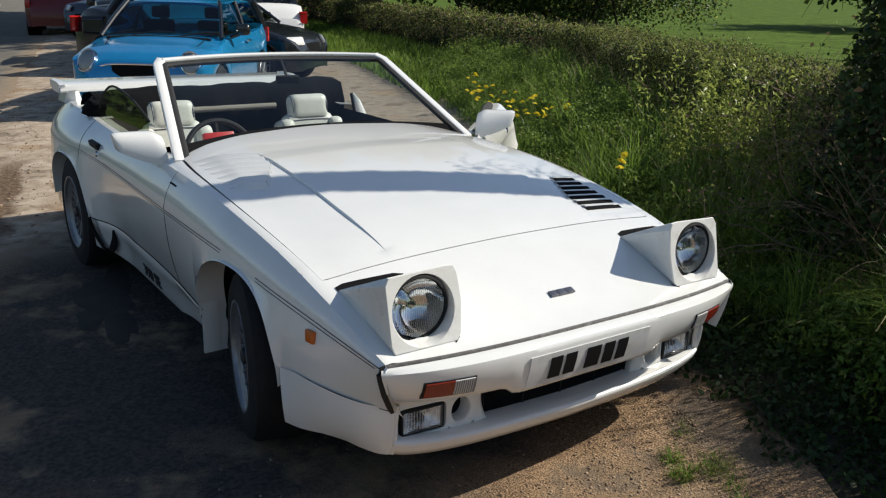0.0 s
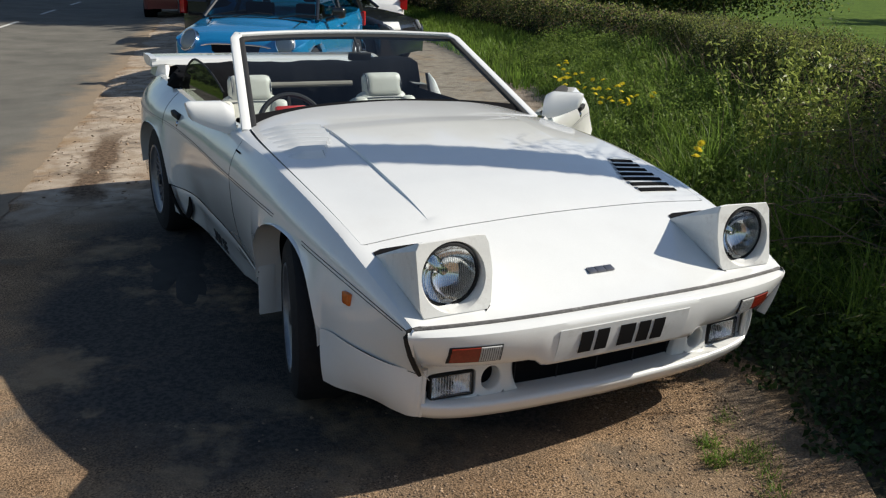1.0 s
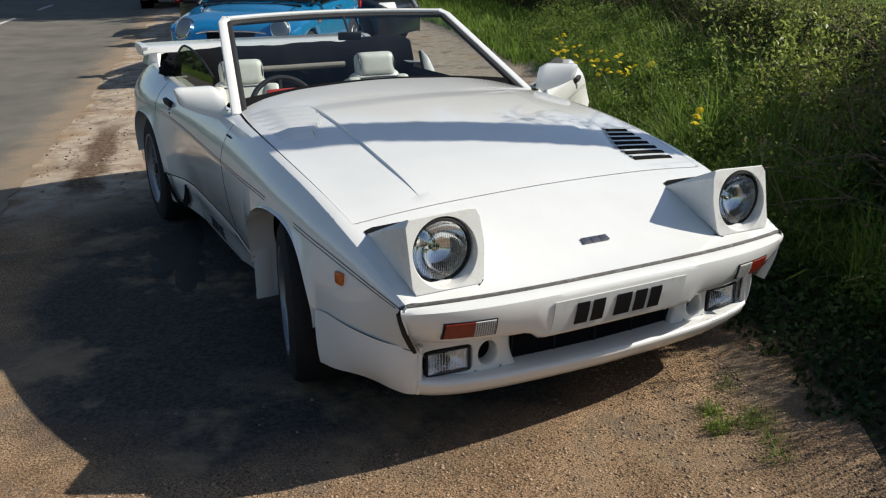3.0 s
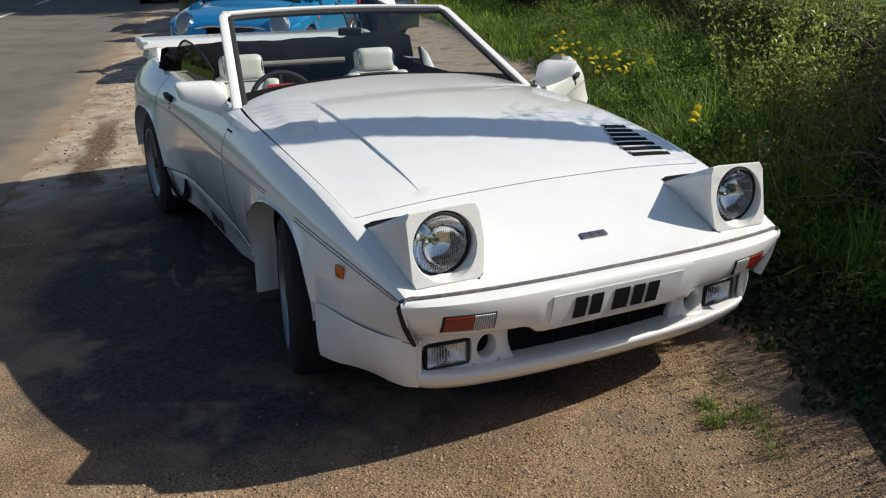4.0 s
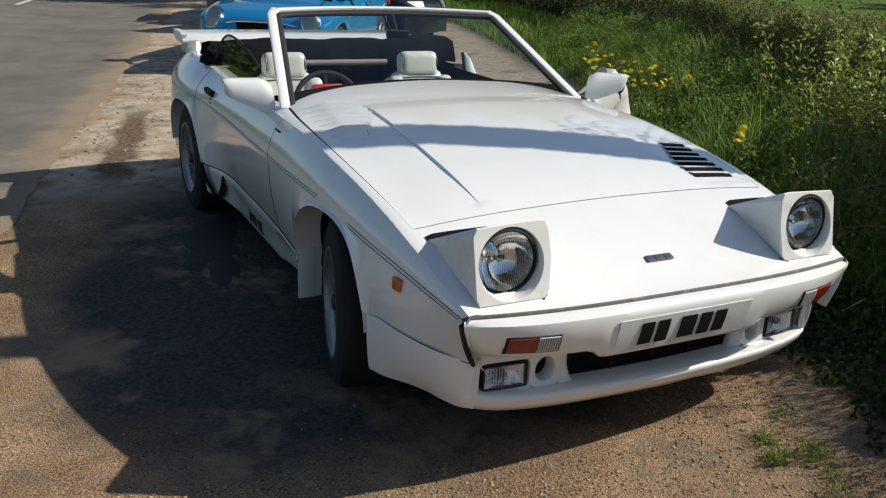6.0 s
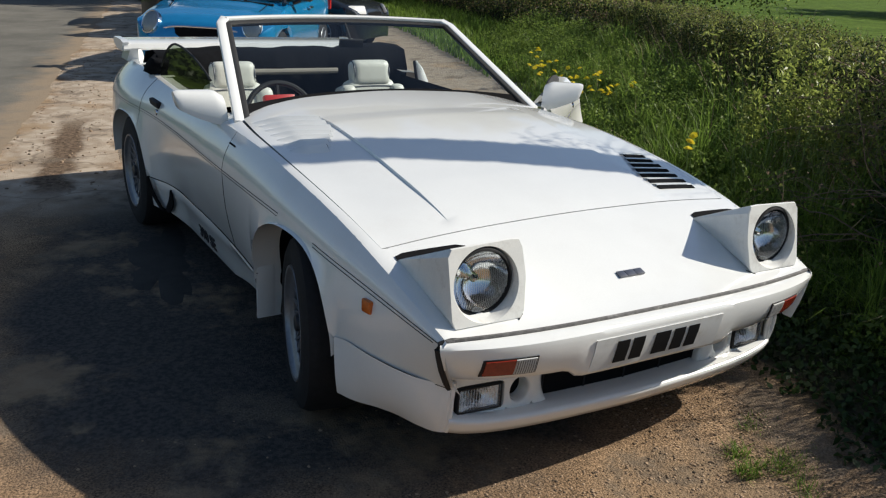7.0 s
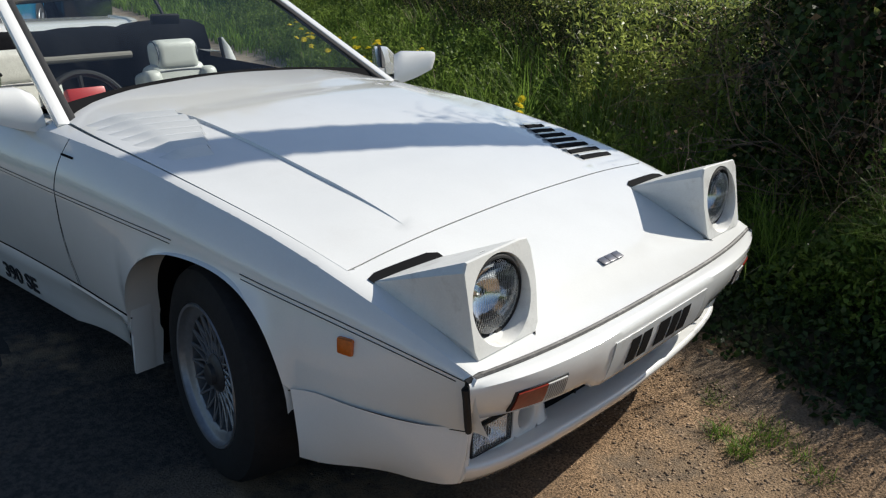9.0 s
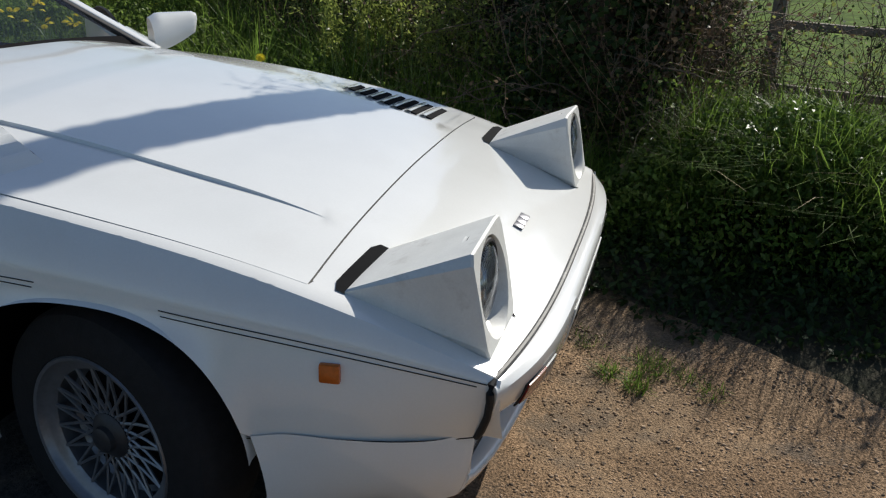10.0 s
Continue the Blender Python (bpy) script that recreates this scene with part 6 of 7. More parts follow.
def hedge_points(n, u0, u1, r, depth=0.12, low=0.30):
    u = r.uniform(u0, u1, n)
    top, front = hedge_top(u), hedge_front(u)
    back = front + 1.15
    face = r.random(n)
    inn = r.exponential(depth, n)
    h = low + (top - low) * r.random(n) ** 0.8
    v = np.where(face < 0.47, front + inn + 0.10 * ((h - 0.75) / 0.5) ** 2 * 0.5, np.where(face < 0.88, front + (back - front) * r.random(n), back - inn))
    z = np.where((face >= 0.47) & (face < 0.88), top - inn * 0.8 + 0.05 * r.normal(size=n).clip(-1, 1.6), h)
    # rounded shoulder
    sh = np.clip((front + 0.16 - v) / 0.16, 0, 1)
    z = np.where((face >= 0.47) & (face < 0.88), z - 0.12 * sh ** 2, z)
    return u, v, z, face


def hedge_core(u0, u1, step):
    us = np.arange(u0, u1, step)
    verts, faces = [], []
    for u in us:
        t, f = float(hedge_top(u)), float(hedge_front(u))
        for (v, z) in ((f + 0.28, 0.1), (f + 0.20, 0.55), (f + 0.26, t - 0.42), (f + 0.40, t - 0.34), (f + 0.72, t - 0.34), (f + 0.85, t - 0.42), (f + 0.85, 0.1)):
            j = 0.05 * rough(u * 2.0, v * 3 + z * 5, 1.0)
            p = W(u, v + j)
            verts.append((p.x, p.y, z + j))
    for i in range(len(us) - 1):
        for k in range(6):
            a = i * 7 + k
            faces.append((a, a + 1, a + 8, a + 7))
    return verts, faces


def leaf_object(name, n, u0, u1, seed, size, label, depth=0.12, fresh=0.55, brown=0.06):
    r = np.random.default_rng(seed)
    u, v, z, face = hedge_points(n, u0, u1, r, depth)
    lump = np.array([0.10 * rough(a, c * 1.6, 2.2, 5.0) + 0.06 * rough(a, c * 1.4, 5.5, 2.0) for a, c in zip(u, z)])
    pos = to_world(u, v + lump, z)
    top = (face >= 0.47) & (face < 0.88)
    # pale leaves mostly on top, fewer on the face: sun and shade in colour
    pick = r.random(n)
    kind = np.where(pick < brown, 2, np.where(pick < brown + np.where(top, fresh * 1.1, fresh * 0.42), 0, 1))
    vv, ff = leaf_quads(pos, size * r.uniform(0.6, 1.35, n), r)
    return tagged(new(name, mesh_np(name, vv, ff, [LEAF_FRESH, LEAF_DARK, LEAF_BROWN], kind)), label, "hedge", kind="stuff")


H0 = 1.05
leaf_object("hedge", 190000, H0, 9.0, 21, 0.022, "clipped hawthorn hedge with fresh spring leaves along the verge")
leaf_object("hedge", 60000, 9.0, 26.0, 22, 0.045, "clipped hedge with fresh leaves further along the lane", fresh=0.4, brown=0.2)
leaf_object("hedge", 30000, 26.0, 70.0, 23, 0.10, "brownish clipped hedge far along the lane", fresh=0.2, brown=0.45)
# near-black sheet within the leaves stands for the hedge's inner shade
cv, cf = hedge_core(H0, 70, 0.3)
tagged(new("hedge_core", mesh_np("hedge_core", cv, cf, CORE)), "near-black sheet for the shade inside the hedge", "hedge", kind="stuff")

# an unseen plain hedge, added across the lane to darken the car flank's reflections
r = np.random.default_rng(24)
n = 16000
pos = to_world(r.uniform(-40, 60, n), -10.6 - r.exponential(0.15, n) - r.random(n) * 0.8, 1.5 * r.random(n))
vv, ff = leaf_quads(pos, r.uniform(0.12, 0.3, n), r)
tagged(new("hedge", mesh_np("hedge", vv, ff, LEAF_DARK)), "unseen dark hedge added across the lane to darken reflections", "hedge", kind="stuff")

# bare stems inside the hedge face
st = Sticks()
r = np.random.default_rng(31)
for k in range(900):
    u = r.uniform(H0 - 0.1, 9)
    v = float(hedge_front(u)) + r.uniform(0.02, 0.25)
    p = W(u, v, 0.18)
    d = np.array([r.normal() * 0.25, r.normal() * 0.25, 1.0])
    L = r.uniform(0.4, 1.0)
    pts = [np.array(p)]
    for i in range(5):
        d = d + r.normal(size=3) * 0.18
        pts.append(pts[-1] + d / np.linalg.norm(d) * L / 5)
    st.add(pts, r.uniform(0.002, 0.006), 0.0012)
for k in range(260):
    u = r.uniform(H0, 9)
    p = W(u, float(hedge_front(u)) + r.uniform(0, 1.0), float(hedge_top(u)) - 0.08)
    d = np.array([r.normal() * 0.4, r.normal() * 0.4, 1.0])
    st.add([p, np.array(p) + d * 0.10, np.array(p) + d * 0.2 + r.normal(size=3) * 0.02], 0.002, 0.001)
tagged(new("hedge_stems", st.mesh("hedge_stems", TWIG)), "thin bare brown stems in the hedge", "stems", kind="stuff")

# the ivy-grown trees that stand in the hedge's gap
def ivy_tree(x, y, height, r0, r1, spread, count, twigs, seed, label):
    q = np.random.default_rng(seed)
    t = thing("ivy_tree", label, "tree", Matrix.Translation((x, y, 0.2)), "ivy-covered trees")
    bm = bmesh.new()
    line = [(0.02 * math.sin(1.3 * k) - 0.02 * math.sin(1.3), 0.012 * math.cos(1.1 * k), -0.1 + height * k / 14) for k in range(15)]
    tube(bm, line, r0, 10, radii=[r0 + (r1 - r0) * k / 14 for k in range(15)])
    part("trunk", bm, BARK, t, "dark rough bark")
    zs, rs = zip(*spread)
    zz = zs[-1] * q.random(count) ** 1.35
    a = q.uniform(0, 2 * math.pi, count)
    lim = np.interp(zz, zs, rs) * (1 + 0.22 * np.sin(3 * a + 5 * zz) * (zz < 1.7))
    rad = lim * (0.55 + 0.5 * q.random(count) ** 0.6)
    v_, f_ = leaf_quads(np.stack([rad * np.cos(a), rad * np.sin(a), zz - 0.1], 1), q.uniform(0.022, 0.050, count), q, slim=0.9)
    ob = tagged(new("ivy", mesh_np("ivy", v_, f_, LEAF_DARK)), "dark glossy ivy leaves", kind="stuff")
    ob.parent = t
    if not twigs:
        return
    sk, tp = Sticks(), []
    for k in range(twigs):
        d = np.array([q.normal() * 0.6, 0.4 + abs(q.normal()), 0.3])
        grow(sk, q, (0, 0, q.uniform(1.75, 2.3)), d / np.linalg.norm(d), q.uniform(0.25, 0.5), 0.005, 1, tp)
    ob = tagged(new("limb", sk.mesh("limb", TWIG)), "bare side twigs", kind="stuff")
    ob.parent = t
    tp = np.array(tp)
    m = 7 * twigs
    v_, f_ = leaf_quads(tp[q.integers(0, len(tp), m)] + q.normal(size=(m, 3)) * 0.02, q.uniform(0.015, 0.035, m), q, slim=0.7)
    ob = tagged(new("young_leaves", mesh_np("young_leaves", v_, f_, LEAF_FRESH)), "small fresh leaves on the twigs", kind="stuff")
    ob.parent = t


ivy_tree(2.25, 0.087, 4.8, 0.080, 0.055, ((0.0, 0.30), (0.45, 0.40), (0.8, 0.40), (1.15, 0.30), (1.5, 0.22), (1.75, 0.11), (4.4, 0.085)), 17000, 9, 41, "slender ivy-covered tree standing at the hedge's end")
ivy_tree(3.00, -0.47, 1.75, 0.10, 0.09, ((0.0, 0.16), (0.9, 0.14), (1.5, 0.12)), 2600, 0, 42, "thick dark broken tree trunk with ivy beside the field gate")

# dry bare canes standing in front of the thicket and hedge foot
st = Sticks()
r = np.random.default_rng(47)
for k in range(460):
    if k < 150:
        u, v = r.uniform(0.55, 3.2), 2.36 + r.normal() * 0.10
    elif k < 260:
        u, v = r.uniform(3.2, 7.0), 2.36 + r.normal() * 0.10
    else:
        u, v = r.uniform(0.12, 0.55), r.uniform(2.15, 2.75)
    v += float(veer(u))
    p = np.array(W(u, v, ground_z(u, v) - 0.02))
    d = np.array([r.normal() * 0.22 - 0.08, r.normal() * 0.30, 1.0])
    L = r.uniform(0.3, 0.8) if k < 260 else r.uniform(0.4, 1.1)
    line = [p]
    for i in range(5):
        d = d + r.normal(size=3) * (0.16 if k < 260 else 0.24)
        line.append(line[-1] + d / np.linalg.norm(d) * L / 5)
    st.add(line, r.uniform(0.0015, 0.0035), 0.0010)
tagged(new("dry_canes", st.mesh("dry_canes", CANE)), "dry pale brown canes at the foot of the hedge", "canes", kind="stuff")

# bramble thicket: dead brown tangle beside the first tree, thin stems before the gate
st = Sticks()
tips, gate_tips = [], []
r = np.random.default_rng(51)
for k in range(150):
    u, v = r.uniform(0.14, 0.65), r.uniform(2.2, 2.9)
    d = np.array([r.normal() * 0.5, r.normal() * 0.5, 1.2])
    grow(st, r, W(u, v, 0.2), d / np.linalg.norm(d), r.uniform(0.6, 1.2), r.uniform(0.003, 0.007), 2, tips, wild=0.45, rise=-0.1)
for k in range(60):
    u, v = r.uniform(0.6, 1.4), r.uniform(2.5, 3.3)
    d = np.array([r.normal() * 0.5, r.normal() * 0.5, 1.2])
    grow(st, r, W(u, v, 0.2), d / np.linalg.norm(d), r.uniform(0.6, 1.2), r.uniform(0.003, 0.007), 2, tips, wild=0.45, rise=-0.1)
for k in range(300):
    u, v = r.uniform(-3.2, -0.05), r.uniform(2.45, 3.0)
    d = np.array([r.normal() * 0.35, r.normal() * 0.35, 1.2])
    grow(st, r, W(u, v, 0.15), d / np.linalg.norm(d), r.uniform(0.6, 1.25), r.uniform(0.002, 0.0055), 1, gate_tips, wild=0.45, rise=-0.05)
tagged(new("bramble_stems", st.mesh("bramble_stems", TWIG)), "tangled bare bramble stems round the trees and the gate", "brambles", kind="stuff")
tips, gate_tips = np.array(tips), np.array(gate_tips)
near_n = 9000
near_u, near_v = r.uniform(0.10, 0.58, near_n), r.normal(2.30, 0.14, near_n)
near_z = 0.12 + (1.25 + 0.12 * wave(7 * near_u)) * r.random(near_n)
near = to_world(near_u, near_v, near_z)
pos = np.concatenate([near, tips[r.integers(0, len(tips), 12000)] + r.normal(size=(12000, 3)) * 0.05, gate_tips[r.integers(0, len(gate_tips), 6500)] + r.normal(size=(6500, 3)) * 0.04])
kind = np.concatenate([r.choice(3, near_n, p=[0.04, 0.26, 0.70]), r.choice(3, 12000, p=[0.16, 0.38, 0.46]), r.choice(3, 6500, p=[0.35, 0.40, 0.25])])
big = np.where(np.arange(len(pos)) < near_n, 1.7, 1.0)
keep = pos[:, 2] < 2.0
pos, kind, big = pos[keep], kind[keep], big[keep]
vv, ff = leaf_quads(pos, r.uniform(0.010, 0.030, len(pos)) * big, r, slim=0.7)
tagged(new("thicket", mesh_np("thicket", vv, ff, [LEAF_FRESH, LEAF_DARK, LEAF_BROWN], kind)), "brown tangled thicket of bramble leaves", "thicket", kind="stuff")
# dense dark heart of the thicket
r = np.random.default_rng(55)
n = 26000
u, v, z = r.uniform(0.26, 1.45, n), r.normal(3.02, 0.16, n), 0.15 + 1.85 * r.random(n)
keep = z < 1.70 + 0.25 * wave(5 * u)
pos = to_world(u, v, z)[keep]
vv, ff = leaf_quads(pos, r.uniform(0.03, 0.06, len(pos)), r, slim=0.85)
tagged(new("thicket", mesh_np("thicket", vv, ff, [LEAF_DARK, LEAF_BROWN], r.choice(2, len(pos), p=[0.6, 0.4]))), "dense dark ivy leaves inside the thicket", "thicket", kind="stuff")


# verge: grass blades, broad weeds, dry stalks
def verge_height(u, v):
    t = np.clip((v - 0.75) / 0.9, 0, 1)
    return 0.07 + 0.25 * t + 0.06 * wave(2.1 * u + v, 1.0) + 0.10 * np.clip((v - 1.7) / 0.5, 0, 1)


r = np.random.default_rng(61)
n = 80000
u, v = r.uniform(-4.5, 9.0, n), 0.72 + 1.95 * r.random(n) ** 0.85
v0 = 0.78 + 0.62 * np.clip((1.9 - u) / 0.9, 0, 1) + 0.10 * wave(2.3 * u)
keep = r.random(n) < np.clip((v - v0) / 0.35, 0.012, 1) * (0.55 + 0.45 * (wave(3 * u + 2 * v) > -0.3)) * np.where((u < 0.9) & (v < 2.2), 0.0, 1.0)
u, v = u[keep], v[keep]
base = to_world(u, v + veer(u), gz(u, v + veer(u)) - 0.01)
clump = np.array([rough(a, b, 3.1, 2.0) + 0.6 * rough(a, b, 7.3, 5.0) for a, b in zip(u, v)])
hh = np.maximum(0.04, verge_height(u, v)) * r.uniform(0.5, 1.35, len(u)) * np.clip(0.85 + 1.6 * clump, 0.20, 1.45)
vv, ff = blade_quads(base, hh, r.uniform(0.0035, 0.0095, len(u)), r, 1.0)
kinds = np.tile(np.where(r.random(len(u)) < 0.035, 1, 0), 3)
tagged(new("verge_grass", mesh_np("verge_grass", vv, ff, [BLADE, STRAW], kinds)), "long lush green grass on the verge", "grass", kind="stuff")
n = 26000
u, v = r.uniform(9, 40, n), r.uniform(0.7, 2.6, n)
base = to_world(u, v + veer(u), gz(u, v + veer(u)))
vv, ff = blade_quads(base, r.uniform(0.10, 0.30, n), r.uniform(0.010, 0.024, n), r, 0.9)
tagged(new("verge_grass", mesh_np("verge_grass", vv, ff, BLADE)), "long green grass further along the verge", "grass", kind="stuff")

# weeds: clumps of stems with paired leaves
r = np.random.default_rng(71)
pts, sz = [], []
st = Sticks()
for k in range(1250):
    u, v = r.uniform(-4.2, 10.0) if k < 350 else r.uniform(3.8, 12.0), 1.0 + 1.55 * r.random() ** 0.8
    if u < 1.5 and v < 1.5:
        v += 0.5
    if u < 0.9 and v < 2.1:
        continue
    h = float(max(0.10, verge_height(np.array([u]), np.array([v]))[0])) * r.uniform(0.7, 1.5)
    v += float(veer(u))
    p = np.array(W(u, v, ground_z(u, v)))
    d = np.array([r.normal() * 0.2, r.normal() * 0.2, 1.0])
    d /= np.linalg.norm(d)
    st.add([p, p + d * h * 0.5, p + d * h + r.normal(size=3) * 0.01], 0.003, 0.0012)
    m = int(20 + h * 130)
    t = r.random(m) ** 0.6
    off = r.normal(size=(m, 3)) * (0.060, 0.060, 0.015)
    pts.append(p + d * (h * t)[:, None] + off)
    sz.append(r.uniform(0.022, 0.055, m) * (1.15 - 0.5 * t))
pts, sz = np.concatenate(pts), np.concatenate(sz)
vv, ff = leaf_quads(pts, sz, r, up=0.8, slim=0.6)
tagged(new("weeds", mesh_np("weeds", vv, ff, WEED)), "leafy green nettles and weeds on the verge", "weeds", kind="stuff")
tagged(new("weed_stalks", st.mesh("weed_stalks", STALK)), "green stalks of the verge weeds", "stalks", kind="stuff")


# a bank of nettles and long grass before the gate, low beside the first tree
BANK_TOP_U = np.array([-4.4, -2.5, -1.5, -0.95, -0.65, -0.40, -0.10, 0.12, 0.35, 0.8, 1.3])
BANK_TOP_Z = np.array([0.50, 0.55, 0.55, 0.60, 0.70, 0.73, 0.67, 0.48, 0.33, 0.30, 0.36])


def bank_top(u, v):
    """Height of the bank's leaf canopy."""
    foot = 1.13 + 0.08 * wave(2.9 * u, 0.7)
    rise = np.clip((v - foot) / 0.60, 0, 1)
    fall = np.clip((v - 1.75) / 0.65, 0, 1)
    return (np.interp(u, BANK_TOP_U, BANK_TOP_Z) + 0.05 * wave(5.3 * u + 2 * v, 1.2)) * np.sqrt(rise * (2 - rise)) * (1 - 0.42 * fall * fall)


r = np.random.default_rng(75)
n = 100000
u, v = r.uniform(-4.2, 1.25, n), 1.02 + 1.55 * r.random(n)
top = bank_top(u, v)
keep = top > 0.05
u, v, top = u[keep], v[keep], top[keep]
z = np.maximum(gz(u, v) + 0.01, top * (1 - r.exponential(0.16, len(u)).clip(0, 0.9)))
vv, ff = leaf_quads(to_world(u, v, z), r.uniform(0.016, 0.044, len(u)), r, up=0.6, slim=0.5)
tagged(new("nettles", mesh_np("nettles", vv, ff, NETTLE)), "dense bank of dark green nettles before the gate", "nettles", kind="stuff")
n = 42000
u, v = r.uniform(-4.0, 1.2, n), 1.32 + 1.06 * r.random(n)
keep = r.random(n) < np.where(u < 0.15, 1.0, 0.35)
u, v = u[keep], v[keep]
base = to_world(u, v, np.maximum(gz(u, v), bank_top(u, v) - 0.24))
clump = np.array([rough(a, b, 4.0, 8.0) for a, b in zip(u, v)])
vv, ff = blade_quads(base, r.uniform(0.20, 0.46, len(u)) * np.clip(0.8 + 0.8 * clump, 0.4, 1.3), r.uniform(0.0025, 0.0065, len(u)), r, 1.5)
tagged(new("verge_grass", mesh_np("verge_grass", vv, ff, [BLADE, STRAW], np.tile(np.where(r.random(len(u)) < 0.04, 1, 0), 3))), "long grass blades arching over the nettles", "grass", kind="stuff")
# low dark leaves scattered here to deepen the shade on the soil
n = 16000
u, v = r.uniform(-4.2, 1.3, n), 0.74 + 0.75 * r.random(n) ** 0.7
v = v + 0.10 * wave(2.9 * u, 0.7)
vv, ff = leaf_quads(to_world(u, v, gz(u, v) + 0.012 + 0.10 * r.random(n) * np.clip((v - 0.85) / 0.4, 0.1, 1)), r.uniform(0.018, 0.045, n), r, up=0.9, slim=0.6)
tagged(new("ground_leaves", mesh_np("ground_leaves", vv, ff, LEAF_DARK)), "low dark leaves added to deepen the shade before the nettles", "ground cover", kind="stuff")

# young elder shoots with bright leaves at the hedge's end
r = np.random.default_rng(77)
st = Sticks()
lp, ls = [], []
for k in range(64):
    x, y = r.uniform(2.30, 2.75), r.uniform(0.65, 1.70)
    p = np.array((x, y, 0.25))
    h = r.uniform(0.55, 1.12)
    d = np.array((r.normal() * 0.16 - 0.06, r.normal() * 0.16, 1.0))
    d /= np.linalg.norm(d)
    st.add([p, p + d * h * 0.5 + r.normal(size=3) * 0.02, p + d * h], 0.004, 0.0015)
    for q in range(7):
        t = 1.0 - 0.060 * q
        m = 7
        a = r.uniform(0, 6.28) + np.arange(m) * 2 * math.pi / m
        rad = r.uniform(0.02, 0.05)
        lp.append(p + d * h * t + np.stack([np.cos(a) * rad, np.sin(a) * rad, r.normal(size=m) * 0.015 - 0.01], 1))
        ls.append(r.uniform(0.024, 0.046, m))
vv, ff = leaf_quads(np.concatenate(lp), np.concatenate(ls), r, up=0.6, slim=0.38, droop=0.3)
elder = thing("elder_shrub", "young elder shrub with bright yellow-green leaves in the hedge", "shrub", Matrix.Translation((2.5, 1.15, 0.2)))
eo = np.array((2.5, 1.15, 0.2))
ob = tagged(new("leaves", mesh_np("leaves", vv - eo, ff, ELDER)), kind="stuff")
ob.parent = elder
me = st.mesh("stem", STALK)
me.transform(elder.matrix_world.inverted())
ob = tagged(new("stem", me), kind="stuff")
ob.parent = elder


# low grass tufts on the gravel's edge
def tuft(x, y, rad, count, seed):
    q = np.random.default_rng(seed)
    a, d = q.uniform(0, 6.28, count), rad * q.random(count) ** 0.6
    b = np.stack([x + d * np.cos(a) * 1.3, y + d * np.sin(a) * 0.8, 0 * a + 0.01], 1)
    vv, ff = blade_quads(b, q.uniform(0.025, 0.075, count), q.uniform(0.002, 0.005, count), q, 1.2)
    c = np.array((x, y, 0.0))
    ob = new("grass_tuft", mesh_np("grass_tuft", vv - c, ff, BLADE))
    ob.location = (x, y, 0)
    return tagged(ob, "small tuft of green grass growing in the gravel", "grass tuft", "grass tufts in the gravel")


for k, (x, y, rad, cnt) in enumerate(((0.485, -0.41, 0.095, 1150), (0.40, -0.52, 0.05, 160), (0.585, -0.18, 0.09, 560), (0.60, -0.90, 0.05, 200), (0.53, -1.00, 0.05, 190), (0.35, -0.26, 0.04, 110), (0.31, -0.36, 0.05, 170), (0.33, -0.59, 0.055, 120), (0.74, 0.12, 0.07, 200), (0.57, -0.55, 0.07, 220), (0.66, -0.72, 0.06, 160))):
    tuft(x, y, rad, cnt, 80 + k)


# dandelions
def dandelion_meshes():
    bm = bmesh.new()
    for ring, (rr, cnt, lift) in enumerate(((0.020, 18, 0.0), (0.014, 14, 0.004), (0.008, 9, 0.007))):
        for k in range(cnt):
            a = 2 * math.pi * k / cnt + ring
            c, s_ = math.cos(a), math.sin(a)
            w = 0.0030
            vs = [bm.verts.new(p) for p in ((0, 0, lift), (rr * 0.6 * c - w * s_, rr * 0.6 * s_ + w * c, lift + 0.004), (rr * c, rr * s_, lift + 0.003), (rr * 0.6 * c + w * s_, rr * 0.6 * s_ - w * c, lift + 0.004))]
            bm.faces.new(vs)
    head = finish(bm, "flower_head", PETAL, smooth=False)
    bm = bmesh.new()
    tube(bm, [(0.01, 0.0, -0.36), (0.006, 0.004, -0.14), (0, 0, 0)], 0.0022, 5)
    return head, finish(bm, "stalk", STALK)


HEAD, STEM = dandelion_meshes()
r = np.random.default_rng(91)


def dandelion(x, y, z):
    d = thing("dandelion", "yellow dandelion flower on a green stalk in the grass", "flower", Matrix.Translation((x, y, z)), "dandelions on the verge")
    h = new("flower_head", HEAD)
    h.parent = d
    h.rotation_euler = (r.normal() * 0.35 - 0.15, r.normal() * 0.35 - 0.2, r.uniform(0, 6))
    h.scale = [r.uniform(1.35, 1.9)] * 3
    s = new("stalk", STEM)
    s.parent = d


for cu, cv, count, su, sv in ((8.1, 1.15, 4, 0.12, 0.08), (6.8, 1.05, 17, 0.35, 0.11), (5.7, 1.28, 13, 0.28, 0.15), (4.92, 1.36, 11, 0.14, 0.15), (4.6, 2.03, 1, 0.01, 0.01), (2.5, 1.50, 3, 0.06, 0.04)):
    for k in range(count):
        u, v = r.normal(cu, su), r.normal(cv, sv)
        v += float(veer(u))
        p = W(u, v)
        dandelion(p.x, p.y, ground_z(u, v) + 0.38 + r.uniform(-0.03, 0.07))

# fallen leaf on the gravel
bm = bmesh.new()
rows = [[(-0.02, 0, 0), (-0.02, 0, 0.001)], [(0, -0.011, 0.004), (0, 0.012, 0.006)], [(0.02, -0.004, 0.002), (0.021, 0.004, 0.003)]]
sheet(bm, rows)
lf = new("fallen_leaf", finish(bm, "fallen_leaf", STRAW))
lf.location = (0.485, 0.053, 0.02)
tagged(lf, "pale dry leaf lying on the gravel", "leaf")

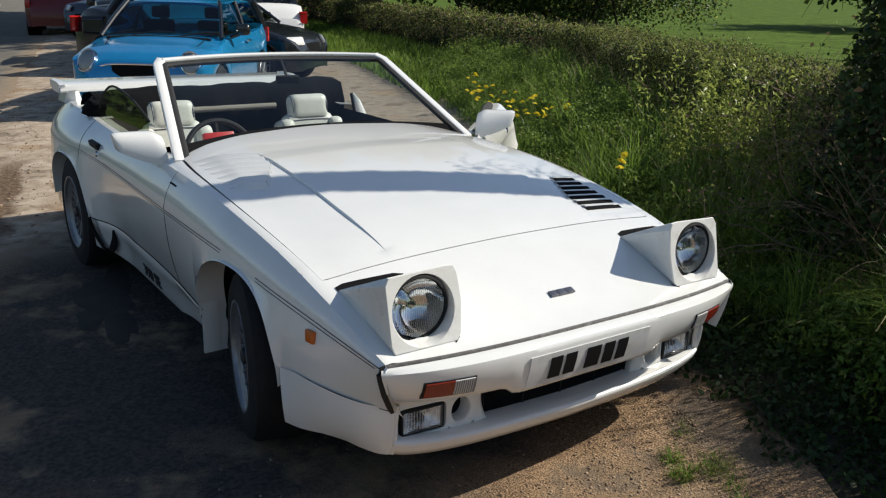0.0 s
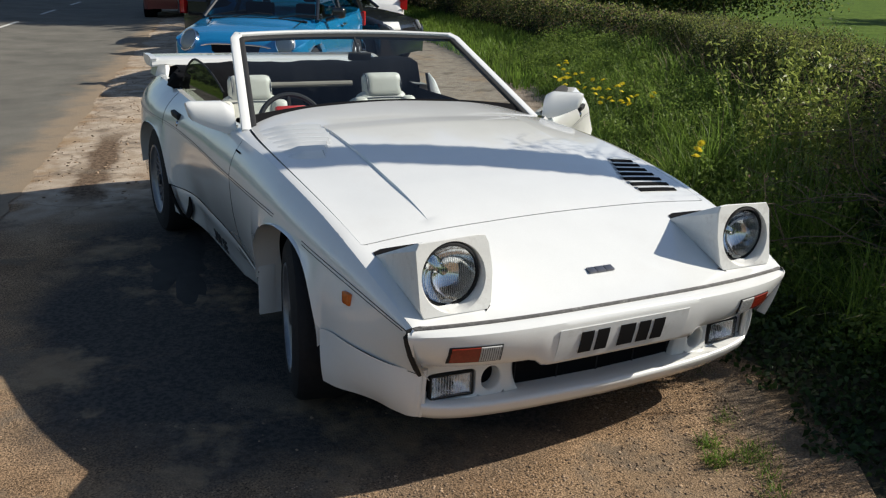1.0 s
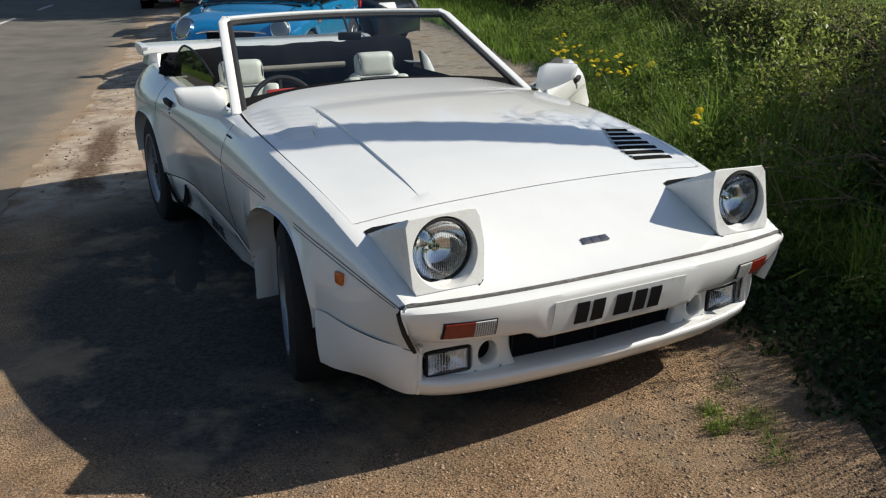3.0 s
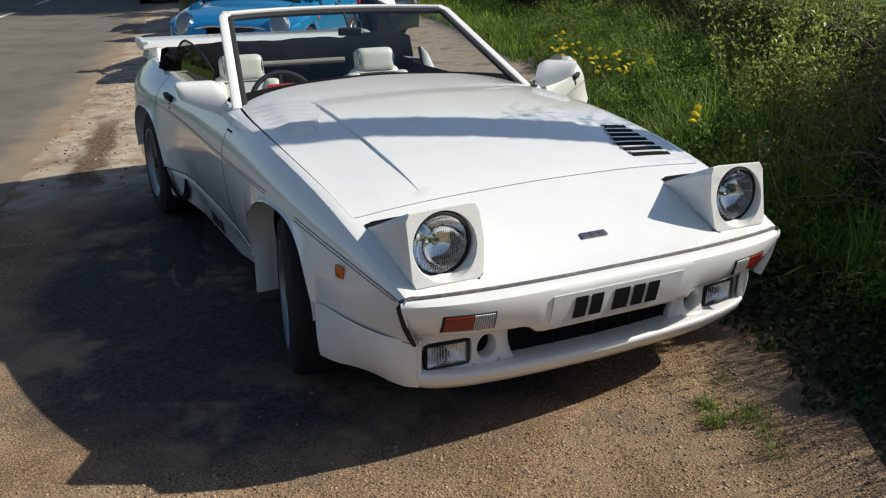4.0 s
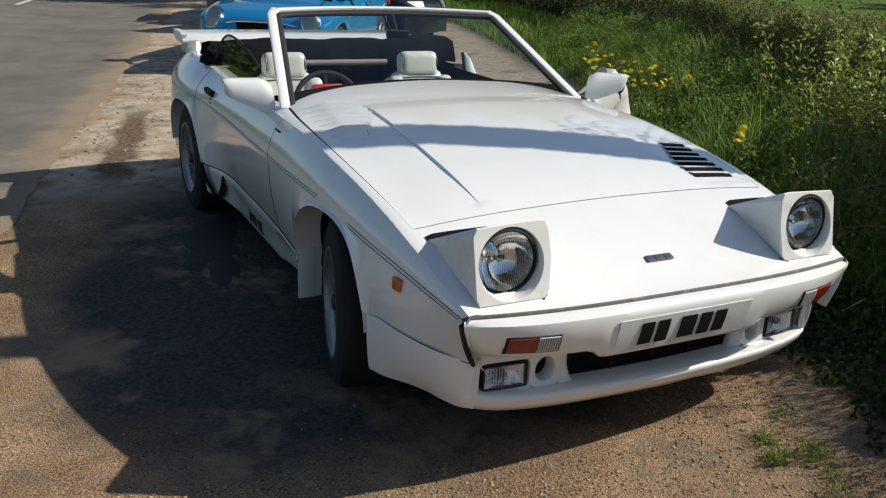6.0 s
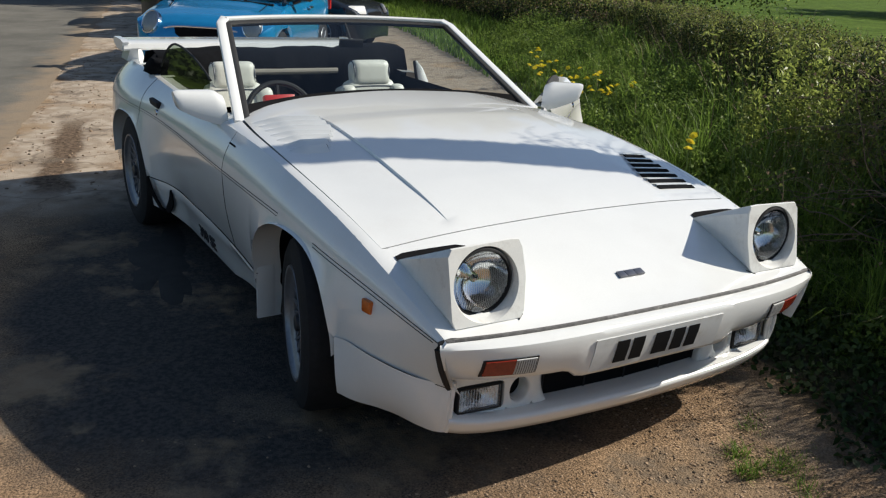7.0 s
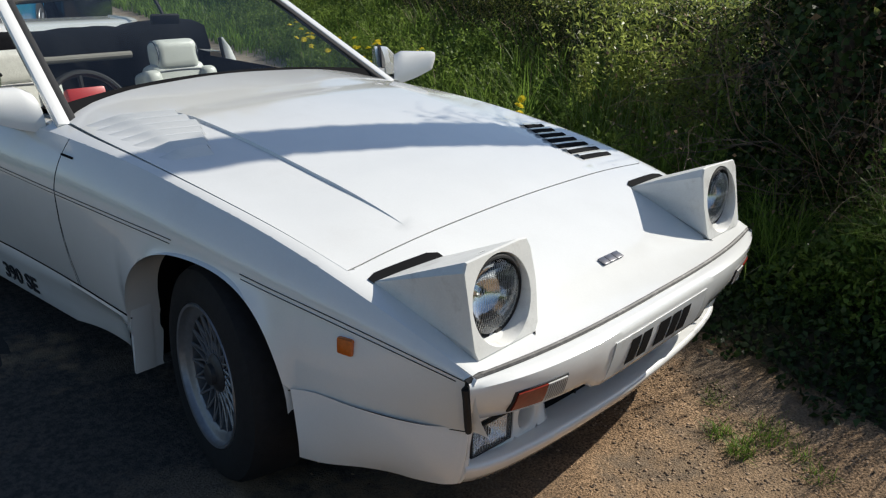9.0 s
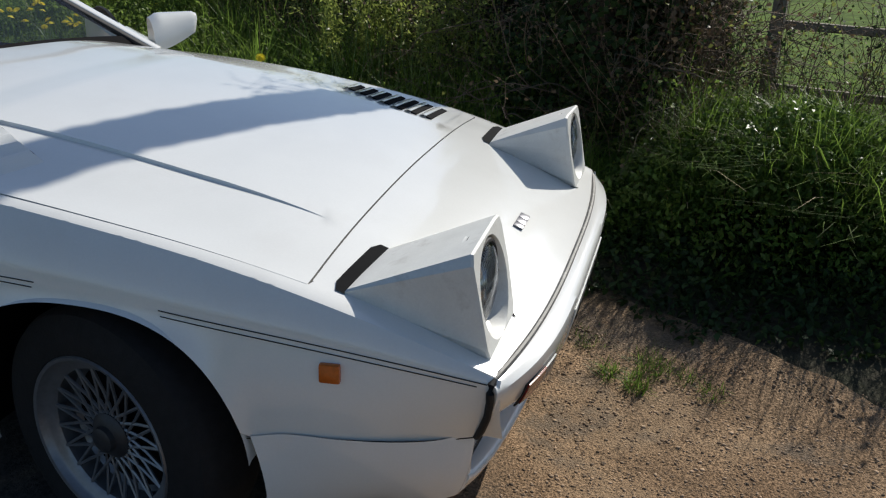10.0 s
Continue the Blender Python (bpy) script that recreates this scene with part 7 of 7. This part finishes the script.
# a broken twig on the gravel
st = Sticks()
st.add([(0.265, -0.345, 0.012), (0.30, -0.385, 0.020), (0.33, -0.40, 0.014), (0.365, -0.435, 0.013)], 0.004, 0.002)
st.add([(0.30, -0.385, 0.018), (0.285, -0.42, 0.014), (0.29, -0.45, 0.012)], 0.0025, 0.001)
tagged(new("twig", st.mesh("twig", TWIG)), "thin brown twig lying on the gravel", "twig")

# field gate with wooden rails
gate = thing("field_gate", "weathered wooden rail gate overgrown with stems", "gate", Matrix.Translation((2.90, -0.80, 0.15)))
ginv = gate.matrix_world.inverted()


def gate_part(name, x0, x1, y0, y1, z0, z1, rot=0.0):
    bm = bmesh.new()
    box(bm, x0, x1, y0, y1, z0, z1, 0.008)
    bmesh.ops.transform(bm, matrix=ginv @ Matrix.Translation((2.90, -0.80, 0)) @ pose(0, 0, 0, 0, 0, -13 + rot), verts=bm.verts)
    part(name, bm, WOOD, gate)


gate_part("post", -0.035, 0.035, -0.035, 0.035, 0.1, 1.35)
gate_part("post", -0.05, 0.05, -3.3, -3.2, 0.1, 1.35)
for z in (0.22, 0.56, 0.90, 1.24):
    gate_part("rail", -0.02, 0.02, -3.2, -0.04, z - 0.022, z + 0.022)
for y in (-0.95, -2.1):
    gate_part("brace", 0.021, 0.045, y - 0.03, y + 0.03, 0.18, 1.27)


# bushes and trees beyond the hedge
def bush(x, y, rx, ry, h, n, size, seed, trunk=True, fresh=0.25, label="dark leafy bush standing in the field"):
    q = np.random.default_rng(seed)
    b = thing("field_bush", label, "bush", Matrix.Translation((x, y, 0.0)), "bushes in the field")
    s = Sticks()
    tp = []
    for k in range(16):
        d = np.array([q.normal() * 0.7, q.normal() * 0.7, 1.0])
        grow(s, q, (q.normal() * rx * 0.2, q.normal() * ry * 0.2, 0), d / np.linalg.norm(d), h * q.uniform(0.6, 0.95), h * 0.012, 2, tp, wild=0.3)
    l = tagged(new("limb", s.mesh("limb", BARK)), kind="stuff")
    l.parent = b
    # clumps with gaps
    c = np.stack([q.normal(size=90) * rx * 0.5, q.normal(size=90) * ry * 0.5, h * (0.12 + 0.85 * q.random(90))], 1)
    pos = c[q.integers(0, 90, n)] + q.normal(size=(n, 3)) * (rx * 0.14, ry * 0.14, h * 0.07)
    pos[:, 2] = np.abs(pos[:, 2])
    v_, f_ = leaf_quads(pos, size * q.uniform(0.6, 1.4, n), q, slim=0.7)
    cr = tagged(new("crown", mesh_np("crown", v_, f_, [LEAF_FRESH, LEAF_DARK], q.choice(2, n, p=[fresh, 1 - fresh]))), kind="stuff")
    cr.parent = b


bush(19.5, 20.8, 3.8, 3.0, 5.0, 42000, 0.11, 101)
bush(24.0, 31.0, 4.0, 4.0, 6.0, 9000, 0.3, 102)
bush(14.0, 33.0, 3.0, 3.0, 4.5, 8000, 0.28, 103)
bush(9.5, 30.0, 2.4, 2.4, 4.0, 8000, 0.25, 104)
bush(46.0, 24.0, 5.0, 4.0, 6.0, 7000, 0.4, 105)


# roadside trees whose shade lies across the lane further on
def roadside_tree(x, y, scale, leaves, seed):
    t = thing("roadside_tree", "tall leafy tree behind the hedge, shading the lane", "tree", Matrix.Translation((x, y, 0.0)), "trees along the lane")
    bm = bmesh.new()
    tube(bm, [(0, 0, 0), (0.05, 0.02, 1.5 * scale), (-0.05, 0.06, 3.2 * scale), (0.0, 0.0, 5.5 * scale), (0.1, 0.05, 7.5 * scale)], 0.3, 12, radii=[0.34, 0.27, 0.22, 0.14, 0.05])
    part("trunk", bm, BARK, t)
    q = np.random.default_rng(seed)
    st, tp = Sticks(), []
    for k in range(26):
        d = np.array([q.normal(), q.normal(), 0.5 + 0.3 * q.random()])
        grow(st, q, (0, 0, scale * q.uniform(2.6, 6.8)), d / np.linalg.norm(d), scale * q.uniform(2.4, 4.4), 0.05, 2, tp, wild=0.3)
    ob = tagged(new("limb", st.mesh("limb", BARK)), kind="stuff")
    ob.parent = t
    tp = np.array(tp)
    pos = tp[q.integers(0, len(tp), leaves)] + q.normal(size=(leaves, 3)) * 0.32
    v_, f_ = leaf_quads(pos, q.uniform(0.14, 0.34, leaves) * scale, q, slim=0.7)
    ob = tagged(new("crown", mesh_np("crown", v_, f_, [LEAF_FRESH, LEAF_DARK], q.choice(2, leaves, p=[0.3, 0.7]))), kind="stuff")
    ob.parent = t


roadside_tree(11.6, 21.5, 1.0, 42000, 111)
roadside_tree(12.6, 27.0, 1.3, 42000, 112)
roadside_tree(14.4, 34.0, 1.5, 40000, 113)
